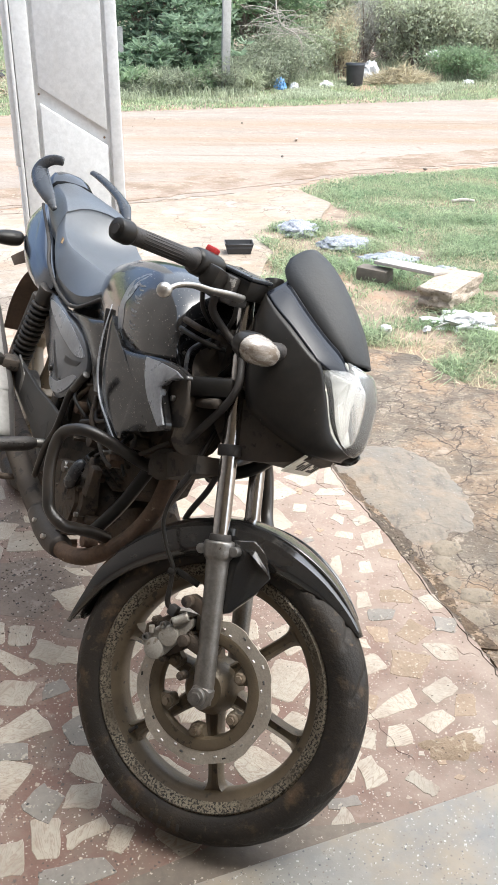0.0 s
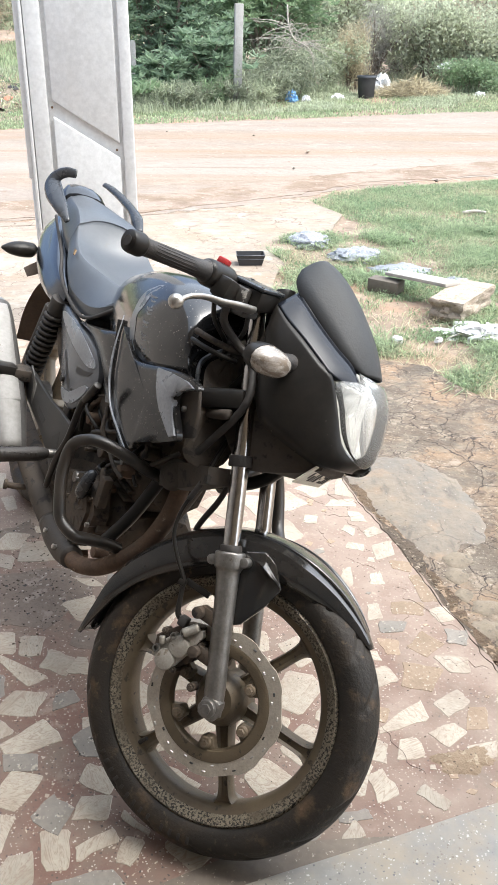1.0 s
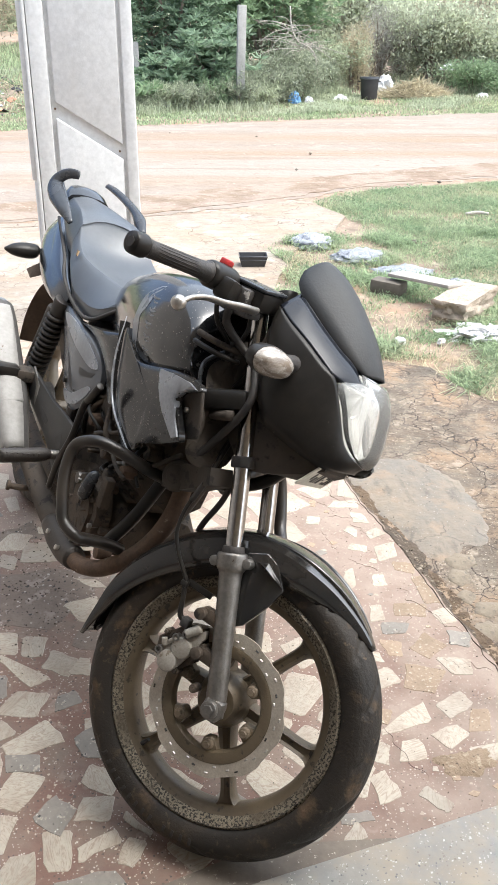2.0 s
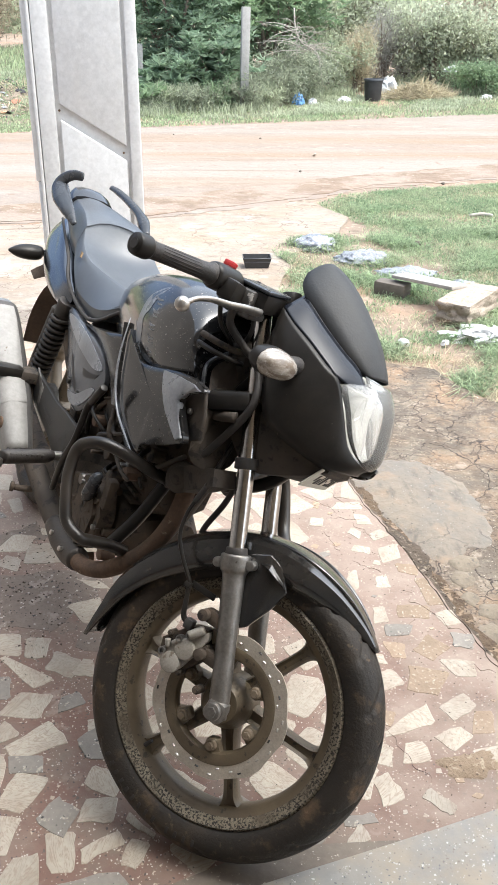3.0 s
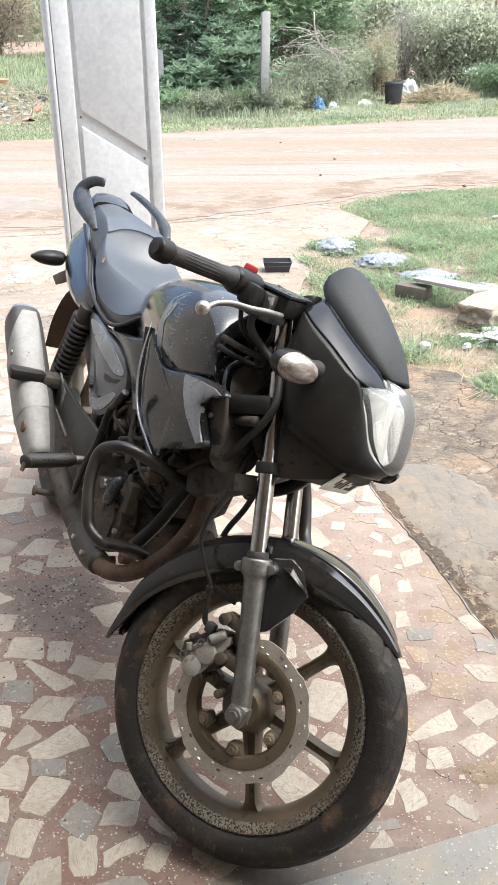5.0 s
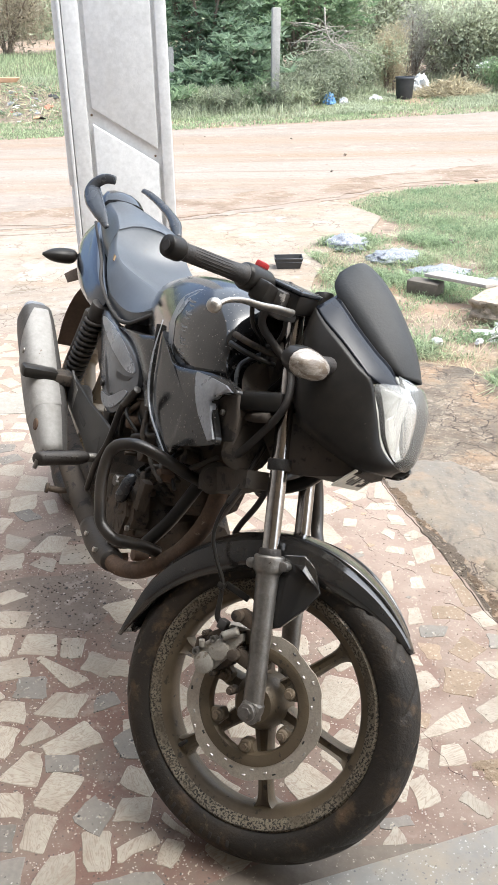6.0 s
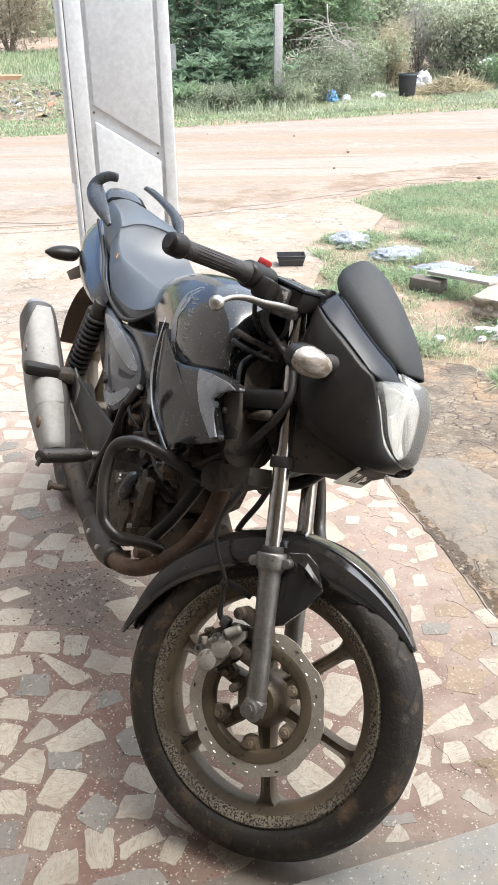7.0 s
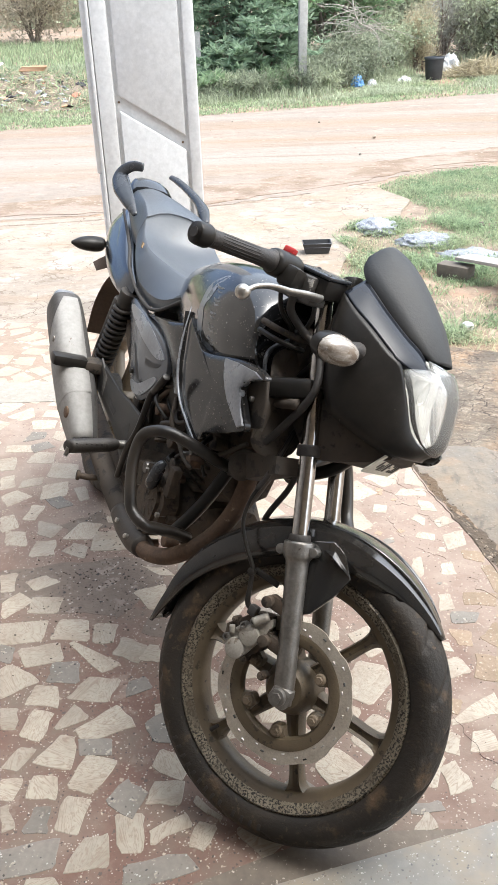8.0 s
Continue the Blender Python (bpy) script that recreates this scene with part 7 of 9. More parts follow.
# -- footrest plates, pegs, pedal --
for side in (-1, 1):
    flip = (lambda pts: pts) if side < 0 else mirrored
    bm = nb()
    slab(bm, flip([(-1.056, -0.172, 0.553), (-0.983, -0.172, 0.559), (-0.807, -0.172, 0.548), (-0.724, -0.172, 0.552), (-0.644, -0.172, 0.551), (-0.625, -0.172, 0.539), (-0.660, -0.172, 0.488), (-0.643, -0.172, 0.431), (-0.659, -0.172, 0.398), (-0.720, -0.172, 0.432), (-0.800, -0.172, 0.458), (-0.877, -0.172, 0.470), (-0.974, -0.172, 0.486)]), (0, -side, 0), 0.012, 0.004)
    pl = body("footrest_plate", bm, surface("dark_alloy_plate", (0.014, 0.0135, 0.013), (0.030, 0.026, 0.022), 18, 0.42, 0.0, 0.0002, 200, rough2=0.55), None, "dark alloy footrest plate")
    for pts in ([(-0.722, 0.486), (-0.684, 0.515), (-0.676, 0.481), (-0.690, 0.466)], [(-0.864, 0.510), (-0.796, 0.500), (-0.805, 0.485), (-0.858, 0.492)]):
        sticker("plate_hole", pl, pts, side, ink, pl, 0.0005)
    # rider's peg
    bm = nb()
    tube(bm, [(-0.672, side * 0.195, 0.462), (-0.668, side * 0.215, 0.460), (-0.664, side * 0.300, 0.448), (-0.662, side * 0.312, 0.446)], [0.014, 0.0205, 0.0205, 0.017], 3, 14, flat=0.8)
    peg = body("footpeg", bm, grip_rubber, None, "ribbed rubber rider footpeg")
    for k in range(7):
        bm = nb()
        y = side * (0.222 + 0.012 * k)
        box(bm, (-0.682, min(y, y + side * 0.005), 0.462), (-0.648, max(y, y + side * 0.005), 0.4695 - 0.0012 * k), 0.001)
        body("peg_rib", bm, grip_rubber, peg)
    bm = nb()
    cyl(bm, (-0.662, side * 0.308, 0.444), (-0.661, side * 0.312, 0.424), 0.006, 0.005, 10)
    body("peg_tip", bm, alloy, peg)
    bm = nb()
    cyl(bm, (-0.675, side * 0.165, 0.463), (-0.672, side * 0.20, 0.461), 0.011, None, 14, 0.002)
    body("peg_pin", bm, alloy, peg)
    # pillion peg
    bm = nb()
    box(bm, (-1.030, min(side * 0.205, side * 0.300), 0.530), (-0.982, max(side * 0.205, side * 0.300), 0.560), 0.009)
    ppeg = body("pillion_footpeg", bm, matte, None, "folding black pillion footpeg")
    bm = nb()
    box(bm, (-1.04, min(side * 0.165, side * 0.215), 0.525), (-0.98, max(side * 0.165, side * 0.215), 0.556), 0.006)
    box(bm, (-1.06, min(side * 0.165, side * 0.195), 0.47), (-1.00, max(side * 0.165, side * 0.195), 0.53), 0.008)
    body("peg_mount", bm, dusty_veiled_black, ppeg)
bm = nb()
tube(bm, [(-0.478, -0.205, 0.698), (-0.500, -0.205, 0.672), (-0.527, -0.205, 0.644), (-0.545, -0.205, 0.560), (-0.590, -0.200, 0.490), (-0.625, -0.19, 0.430), (-0.64, -0.185, 0.395)], 0.0072, 6, 12)
ped = body("brake_pedal", bm, matte, None, "bent black rod with a worn tip")
bm = nb()
cyl(bm, (-0.472, -0.205, 0.706), (-0.516, -0.205, 0.656), 0.0085, None, 14, 0.002)
body("pedal_sleeve", bm, matte, ped)
bm = nb()
tube(bm, [(-0.79, -0.165, 0.320), (-0.80, -0.19, 0.312), (-0.815, -0.215, 0.308)], 0.008, 4, 10)
cyl(bm, (-0.815, -0.213, 0.308), (-0.817, -0.222, 0.308), 0.013, None, 16, 0.002)
body("stand_peg", bm, engine_metal)

# -- crash guard --
bm = nb()
tube(bm, [(-0.330, -0.060, 0.575), (-0.313, -0.120, 0.600), (-0.322, -0.170, 0.620), (-0.341, -0.210, 0.631), (-0.365, -0.237, 0.626), (-0.395, -0.254, 0.598), (-0.386, -0.262, 0.545), (-0.355, -0.262, 0.492), (-0.335, -0.257, 0.464), (-0.306, -0.238, 0.449), (-0.309, -0.208, 0.441), (-0.318, -0.165, 0.430), (-0.335, -0.12, 0.41)], 0.0122, 7, 16)
body("crash_guard", bm, surface("worn_black_tube_paint", (0.012, 0.0108, 0.0098), (0.038, 0.030, 0.023), 12, 0.32, 0.0, 0.0003, 200), None, "worn black tubular engine guard")
bm = nb()
tube(bm, [(-0.325, -0.075, 0.590), (-0.335, -0.110, 0.490), (-0.352, -0.150, 0.408)], 0.0135, 5, 14)
body("guard_strut", bm, matte)
bm = nb()
tube(bm, [(-0.330, 0.060, 0.575), (-0.362, 0.180, 0.628), (-0.404, 0.252, 0.590), (-0.350, 0.262, 0.490), (-0.285, 0.225, 0.458), (-0.33, 0.12, 0.41)], 0.0145, 7, 16)
body("crash_guard", bm, MATS["worn_black_tube_paint"])

# -- engine --
bm = nb()
loft(bm, [ring_yz(x, w, zb, zt) for x, w, zb, zt in ((-0.80, 0.09, 0.33, 0.46), (-0.72, 0.115, 0.31, 0.50), (-0.58, 0.125, 0.305, 0.50), (-0.46, 0.115, 0.325, 0.47), (-0.41, 0.085, 0.38, 0.45))], 3)
eng = body("engine", bm, engine_metal, None, "dusty air-cooled single-cylinder engine")
bm = nb()
loft(bm, [[(x_, y_, z_) for x_, z_ in ((-0.585, 0.330), (-0.600, 0.400), (-0.570, 0.468), (-0.520, 0.488), (-0.462, 0.476), (-0.436, 0.430), (-0.446, 0.362), (-0.500, 0.322), (-0.550, 0.316))] for y_ in (-0.110, -0.138, -0.146)], 1)
case = body("engine_cover", bm, engine_metal, eng, sharp=35)
bm = nb()
loft(bm, [[(x_, y_, z_) for x_, z_ in ((-0.560, 0.350), (-0.572, 0.404), (-0.548, 0.452), (-0.512, 0.466), (-0.476, 0.456), (-0.458, 0.424), (-0.466, 0.376), (-0.506, 0.344))] for y_ in (-0.140, -0.151, -0.155)], 1)
body("cover_boss", bm, engine_metal, case, sharp=35)
for k in range(5):
    bm = nb()
    a = radians(-70 + 48 * k)
    tube(bm, [(-0.512 + r * math.cos(a), -0.154, 0.405 + r * math.sin(a) * 1.1) for r in (0.014, 0.028, 0.042)], 0.0032, 2, 8)
    body("cover_rib", bm, engine_metal, case)
for cx, cz, r, y0, y1 in ((-0.500, 0.462, 0.022, -0.13, -0.168), (-0.62, 0.40, 0.052, -0.115, -0.140)):
    bm = nb()
    cyl(bm, (cx, y0, cz), (cx, y1, cz), r, r * 0.92, 32, 0.006)
    body("engine_cover", bm, engine_metal, eng)
# starter capsule, brown relay and a pale clipped hose
bm = nb()
tube(bm, [(-0.462, -0.158, 0.520), (-0.466, -0.166, 0.505), (-0.480, -0.168, 0.462), (-0.490, -0.164, 0.446)], [0.006, 0.014, 0.015, 0.007], 4, 14)
body("starter_capsule", bm, grey_plastic, eng, "worn blue-grey plastic capsule")
bm = nb()
box(bm, (-0.452, -0.150, 0.452), (-0.424, -0.128, 0.520), 0.004)
body("relay_box", bm, engine_metal, eng)
bm = nb()
tube(bm, [(-0.452, -0.150, 0.588), (-0.428, -0.156, 0.580), (-0.396, -0.152, 0.562), (-0.370, -0.142, 0.552)], 0.0042, 5, 10)
body("engine_hose", bm, dusty_veiled_black)
bm = nb()
cyl(bm, (-0.446, -0.151, 0.586), (-0.434, -0.155, 0.582), 0.0068, None, 14, 0.001)
body("hose_clip", bm, bright)
for k in range(8):
    a = 2 * math.pi * k / 8
    bm = nb()
    cyl(bm, (-0.516 + 0.070 * math.cos(a), -0.13, 0.402 + 0.072 * math.sin(a)), (-0.516 + 0.070 * math.cos(a), -0.154, 0.402 + 0.072 * math.sin(a)), 0.006, None, 8, 0.001)
    body("cover_bolt", bm, alloy if k % 3 == 0 else engine_metal, eng)
for k in range(9):
    bm = nb()
    z = 0.47 + 0.021 * k
    cx = -0.475 + 0.006 * k
    box(bm, (cx - 0.085, -0.088 + 0.002 * (k % 2), z), (cx + 0.040, 0.088, z + 0.007), 0.002)
    body("cooling_fin", bm, engine_metal, eng)
bm = nb()
loft(bm, [ring_yz(x, w, zb, zt) for x, w, zb, zt in ((-0.55, 0.06, 0.46, 0.70), (-0.50, 0.075, 0.45, 0.72), (-0.42, 0.075, 0.46, 0.71), (-0.37, 0.06, 0.49, 0.68))], 2)
body("cylinder_head", bm, engine_metal, eng)
for px, py, pz, r in ((-0.475, -0.115, 0.56, 0.016), (-0.44, -0.10, 0.585, 0.012), (-0.52, -0.125, 0.545, 0.02), (-0.40, -0.085, 0.60, 0.018)):
    bm = nb()
    cyl(bm, (px, py + 0.04, pz), (px, py - 0.012, pz + 0.004), r, r * 0.85, 16, 0.003)
    body("engine_fitting", bm, engine_metal, eng)
bm = nb()
cyl(bm, (-0.262, -0.086, 0.618), (-0.257, -0.098, 0.624), 0.034, 0.031, 32, 0.005)
cyl(bm, (-0.257, -0.097, 0.624), (-0.255, -0.100, 0.6255), 0.020, 0.018, 24, 0.0015)
cyl(bm, (-0.285, -0.05, 0.600), (-0.261, -0.087, 0.619), 0.018, 0.022, 20, 0.004)
body("horn", bm, dusty_veiled_black, None, "dusty round horn")
bm = nb()
loft(bm, [[(x_, y_, z_) for x_, z_ in ((-0.330, 0.588), (-0.318, 0.613), (-0.236, 0.657), (-0.150, 0.690), (-0.138, 0.660), (-0.244, 0.596), (-0.302, 0.576))] for y_ in (-0.045, -0.070, -0.088, -0.093)], 2)
body("regulator_cover", bm, dusty_veiled_black, None, "dusty dark cover behind the fork", sharp=40)
bm = nb()
tube(bm, [(-0.270, 0, 0.80), (-0.29, 0, 0.66), (-0.36, 0, 0.50), (-0.42, 0, 0.40), (-0.46, 0, 0.34)], 0.020, 5, 14)
body("down_tube", bm, dusty_veiled_black)
bm = nb()
box(bm, (-0.37, -0.055, 0.70), (-0.24, 0.055, 0.90), 0.02)
body("steering_head", bm, dusty_veiled_black)
bm = nb()
tube(bm, [(-0.28, -0.08, 0.775), (-0.25, -0.085, 0.765), (-0.20, -0.09, 0.775), (-0.16, -0.08, 0.79)], 0.010, 4, 10)
tube(bm, [(-0.44, -0.12, 0.66), (-0.36, -0.13, 0.68), (-0.27, -0.12, 0.70), (-0.22, -0.10, 0.73)], 0.007, 4, 10)
tube(bm, [(-0.46, -0.14, 0.63), (-0.40, -0.15, 0.615), (-0.33, -0.13, 0.60), (-0.27, -0.09, 0.66)], 0.005, 4, 10)
tube(bm, [(-0.55, -0.13, 0.62), (-0.50, -0.14, 0.60), (-0.43, -0.13, 0.645), (-0.38, -0.12, 0.70)], 0.0045, 4, 10)
body("wiring", bm, dusty_veiled_black)

# -- exhaust --
bm = nb()
tube(bm, [(-0.345, -0.030, 0.615), (-0.300, -0.045, 0.580), (-0.280, -0.065, 0.510), (-0.296, -0.095, 0.430), (-0.360, -0.128, 0.352), (-0.440, -0.142, 0.308), (-0.500, -0.145, 0.296)], 0.0185, 6, 18)
body("exhaust_header", bm, rusty, None, "rusty exhaust header pipe")
bm = nb()
tube(bm, [(-0.600, -0.148, 0.297), (-0.66, -0.150, 0.307), (-0.74, -0.158, 0.331), (-0.85, -0.178, 0.380)], [0.024, 0.026, 0.027, 0.025], 6, 18)
body("link_pipe", bm, dusty_veiled_black, None, "dusty dark exhaust link pipe")
bm = nb()
tube(bm, [(-0.478, -0.145, 0.302), (-0.52, -0.147, 0.296), (-0.58, -0.149, 0.297), (-0.640, -0.152, 0.305)], [0.026, 0.030, 0.031, 0.026], 6, 18)
hp = body("heat_shield", bm, surface("dark_heat_shield", (0.05, 0.048, 0.046), (0.09, 0.075, 0.062), 14, 0.45, 0.5, 0.0006, 160), None, "dark heat shield on the exhaust pipe")
for x, z in ((-0.515, 0.300), (-0.585, 0.302)):
    bm = nb()
    cyl(bm, (x, -0.172, z + 0.006), (x, -0.182, z + 0.008), 0.006, None, 8, 0.001)
    body("shield_bolt", bm, bright, hp)
# silencer: an upswept can, flat on its outside, with a bare metal shield and dark end
SIL0, SIL1 = Vector((-0.860, -0.212, 0.386)), Vector((-1.252, -0.240, 0.645))


def can(t, h, w, ax=0.0):
    c = SIL0.lerp(SIL1, t)
    d = (SIL1 - SIL0).normalized()
    up = Vector((0.42, 0, 0.9))
    up = (up - d * up.dot(d)).normalized()
    out = d.cross(up)
    return [c + up * h * math.copysign(abs(math.sin(a)) ** 0.62, math.sin(a)) + out * w * math.copysign(abs(math.cos(a)) ** 0.62, math.cos(a)) for a in (2 * math.pi * k / 24 for k in range(24))]


bm = nb()
loft(bm, [can(t, h, w) for t, h, w in ((-0.05, 0.024, 0.022), (-0.035, 0.034, 0.030), (0.0, 0.039, 0.032), (0.10, 0.046, 0.037), (0.22, 0.053, 0.043), (0.27, 0.055, 0.045), (0.60, 0.055, 0.046), (0.85, 0.054, 0.045), (0.95, 0.049, 0.042), (0.975, 0.042, 0.037))], 3)
sil = body("silencer", bm, surface("dark_silencer_can", (0.105, 0.100, 0.097), (0.075, 0.070, 0.066), 9, 0.42, 0.4, 0.0005, 180), None, "grey silencer with a riveted shield, slightly rusty")
# bare metal shield on the outside, running up into a tongue
bm = nb()
secs = []
for t, h, w, a0, a1 in ((-0.03, 0.036, 0.032, 80, 280), (0.10, 0.048, 0.039, 80, 280), (0.225, 0.055, 0.045, 80, 280), (0.24, 0.0565, 0.0465, 79, 281), (0.28, 0.057, 0.047, 78, 282), (0.55, 0.057, 0.048, 76, 275), (0.66, 0.0567, 0.0478, 74, 235), (0.75, 0.0563, 0.0474, 73, 175), (0.84, 0.0558, 0.0468, 72, 132), (0.92, 0.053, 0.045, 74, 104)):
    c = SIL0.lerp(SIL1, t)
    d = (SIL1 - SIL0).normalized()
    up = (Vector((0.42, 0, 0.9)) - d * Vector((0.42, 0, 0.9)).dot(d)).normalized()
    out = d.cross(up)
    row = []
    for k in range(15):
        a = radians(a0 + (a1 - a0) * k / 14)
        row.append(c + up * h * math.copysign(abs(math.sin(a)) ** 0.62, math.sin(a)) + out * w * math.copysign(abs(math.cos(a)) ** 0.62, math.cos(a)))
    secs.append(row)
loft(bm, secs, 3, cap=False, closed=False)
shd = body("silencer_shield", bm, muffler_metal, sil, "bare grey metal shield", sharp=50)
md = shd.modifiers.new("thick", "SOLIDIFY")
md.thickness, md.offset = 0.002, 0
bm = nb()
loft(bm, [can(t, h, w) for t, h, w in ((0.965, 0.040, 0.035), (1.00, 0.036, 0.032), (1.02, 0.029, 0.026))], 2)
body("silencer_outlet", bm, silver_plastic, sil, "pale metal outlet ring")
for t, r, mt in ((0.16, 0.017, rusty), (0.66, 0.0095, alloy)):
    bm = nb()
    c = SIL0.lerp(SIL1, t)
    yo = -0.040 if t < 0.3 else -0.047
    cyl(bm, c + Vector((0.012, yo + 0.012, 0.01)), c + Vector((0.012, yo - 0.004, 0.01)), r, r * 0.9, 20, 0.002)
    body("silencer_bolt", bm, mt, sil)
bm = nb()
slab(bm, [SIL0.lerp(SIL1, 0.30) + Vector((0, 0.05, 0.05)), SIL0.lerp(SIL1, 0.36) + Vector((0, 0.05, 0.09)), SIL0.lerp(SIL1, 0.22) + Vector((0.03, 0.045, 0.10)), SIL0.lerp(SIL1, 0.2) + Vector((0.02, 0.045, 0.05))], (0, 1, 0), 0.006, 0.002)
body("silencer_bracket", bm, alloy, sil)

# -- swing arm, chain case, side stand, rear brake --
for side in (-1, 1):
    bm = nb()
    tube(bm, [(-0.76, side * 0.095, 0.36), (-0.95, side * 0.100, 0.335), (-1.15, 0.025 + side * 0.100, 0.325), (-1.42, 0.055 + side * 0.095, 0.325)], [0.026, 0.024, 0.022, 0.022], 4, 12, flat=0.7)
    body("swing_arm", bm, engine_metal)
bm = nb()
prof = [(0.015, -0.060), (0.060, -0.062), (0.085, -0.052), (0.088, -0.030), (0.060, -0.028), (0.015, -0.060)]
lathe(bm, prof, Matrix.Translation((-1.38, 0.055, 0.325)), 40)
body("rear_brake_drum", bm, alloy)
bm = nb()
tube(bm, [(-0.72, 0.13, 0.33), (-0.70, 0.17, 0.20), (-0.69, 0.205, 0.085)], 0.011, 4, 12)
box(bm, (-0.72, 0.185, 0.068), (-0.65, 0.235, 0.084), 0.004)
body("side_stand", bm, matte, None, "black steel side stand")

# ---- loose things in the yard and along the road ----
plastic_black = surface("black_bin_plastic", (0.022, 0.023, 0.026), (0.04, 0.04, 0.042), 6, 0.45, 0.0, 0.001, 60)
concrete_post = surface("grey_concrete_post", (0.36, 0.355, 0.34), (0.27, 0.265, 0.25), 6, 0.9, 0.0, 0.004, 40)
blue_plastic = surface("blue_plastic_film", (0.06, 0.22, 0.55), (0.30, 0.50, 0.72), 14, 0.35)
white_plastic = surface("white_plastic_film", (0.72, 0.72, 0.72), (0.55, 0.55, 0.56), 9, 0.4)
grey_film = surface("grey_plastic_sheet", (0.34, 0.355, 0.40), (0.20, 0.213, 0.25), 34, 0.24, 0.0, 0.016, 70, spots=(0.55, 0.56, 0.57), spot_scale=34, spot_cut=0.58)
stone_mat = surface("rough_cut_stone", (0.41, 0.35, 0.285), (0.30, 0.24, 0.185), 16, 0.9, 0.0, 0.012, 45, spots=(0.21, 0.15, 0.105), spot_scale=34, spot_cut=0.60)
plank_mat = surface("pale_plank", (0.44, 0.415, 0.38), (0.36, 0.335, 0.30), 6, 0.75, 0.0, 0.002, 50)
dark_plank = surface("dark_wet_wood", (0.10, 0.085, 0.07), (0.16, 0.14, 0.115), 12, 0.8, 0.0, 0.003, 50)


def crumpled(name, label, category, at_, size, material, seed, amp=0.35, turn=0.0):
    """A crumpled sheet: a low heap with sharp random folds."""
    r = np.random.default_rng(seed)
    bm = nb0()
    bmesh.ops.create_icosphere(bm, subdivisions=4, radius=1)
    for v in bm.verts:
        d = v.co.normalized()
        k = 1 + amp * (abs(noise.noise(d * 2.3 + Vector((seed, 0, 0)))) * 1.6 - 0.5 + 0.6 * noise.noise(d * 6 + Vector((0, seed, 0))) + 0.45 * noise.noise(d * 13 + Vector((0, 0, seed))) + 0.25 * noise.noise(d * 27 + Vector((0, seed, seed))))
        v.co = Vector((d.x * size[0] * k, d.y * size[1] * k, max(-0.02, d.z * size[2] * k)))
    return thing(name, label, category, pose(*at_, 0, 0, turn), "", "", bm, material, smooth=amp < 0.3)


# dustbin
bin_ = thing("dustbin", "black plastic dustbin with a rolled rim", "dustbin", pose(2.90, 19.30, land(2.9, 19.30) - 0.03) @ Matrix.Diagonal((0.86, 0.86, 0.86, 1)))
bm = nb0()
lathe(bm, [(0.0, 0.0), (0.185, 0.0), (0.195, 0.02), (0.225, 0.50), (0.215, 0.50), (0.185, 0.03), (0.0, 0.03)], Matrix.Rotation(radians(90), 4, "X"), 40)
part("tub", bm, plastic_black, bin_)
bm = nb0()
lathe(bm, [(0.222, 0.485), (0.243, 0.487), (0.247, 0.51), (0.238, 0.535), (0.222, 0.532), (0.222, 0.485)], Matrix.Rotation(radians(90), 4, "X"), 40)
part("rim", bm, surface("bin_rim_plastic", (0.05, 0.055, 0.065), (0.08, 0.085, 0.095), 8, 0.35), bin_, "shiny rolled rim")
for sgn in (-1, 1):
    bm = nb0()
    tube(bm, [(sgn * 0.225, -0.06, 0.44), (sgn * 0.265, -0.04, 0.43), (sgn * 0.265, 0.04, 0.43), (sgn * 0.225, 0.06, 0.44)], 0.011, 4, 8)
    part("handle", bm, plastic_black, bin_)

crumpled("plastic_bag", "crumpled blue and white plastic bag in the grass", "plastic bag", (1.26, 18.35, land(1.26, 18.35)), (0.13, 0.12, 0.22), blue_plastic, 3)
crumpled("plastic_bag", "small crumpled white plastic bag", "plastic bag", (1.56, 18.4, land(1.56, 18.4)), (0.10, 0.09, 0.12), white_plastic, 5)
crumpled("plastic_bag", "white plastic bag heaped behind the dustbin", "plastic bag", (3.36, 20.1, land(3.36, 20.1)), (0.24, 0.16, 0.36), white_plastic, 6)
crumpled("plastic_bag", "small white litter in the weeds", "plastic bag", (2.26, 18.9, land(2.26, 18.9)), (0.17, 0.12, 0.12), white_plastic, 7)
crumpled("plastic_bag", "small white litter in the weeds", "plastic bag", (-1.24, 17.0, land(-1.24, 17.0) + 0.04), (0.10, 0.07, 0.13), white_plastic, 8)
crumpled("plastic_bag", "small white litter in the weeds", "plastic bag", (4.75, 20.2, land(4.75, 20.2) + 0.45), (0.16, 0.1, 0.10), white_plastic, 9)
crumpled("plastic_bag", "small white litter in the weeds", "plastic bag", (5.35, 19.4, land(5.35, 19.4)), (0.13, 0.1, 0.09), white_plastic, 10)

# fence posts
def fence_post(label, x, y, w, h, lean=0.0):
    bm = nb0()
    box(bm, (-w / 2, -w / 2, -0.3), (w / 2, w / 2, h), 0.015)
    for v in bm.verts:
        v.co.x += 0.006 * noise.noise(v.co * 3)
    return thing("fence_post", label, "fence post", pose(x, y, land(x, y), 0, lean, 8), "fence posts", "", bm, concrete_post)


fence_post("square grey concrete fence post among shrubs", 0.15, 17.35, 0.155, 1.75, 1.2)
fence_post("square grey concrete fence post beside the shrub", -1.90, 18.4, 0.13, 1.1)
fence_post("square grey concrete fence post on the bank", 6.62, 21.9, 0.22, 2.2)
bm = nb0()
box(bm, (5.9, 25.0, 0.0), (9.5, 25.2, 2.6), 0.02)
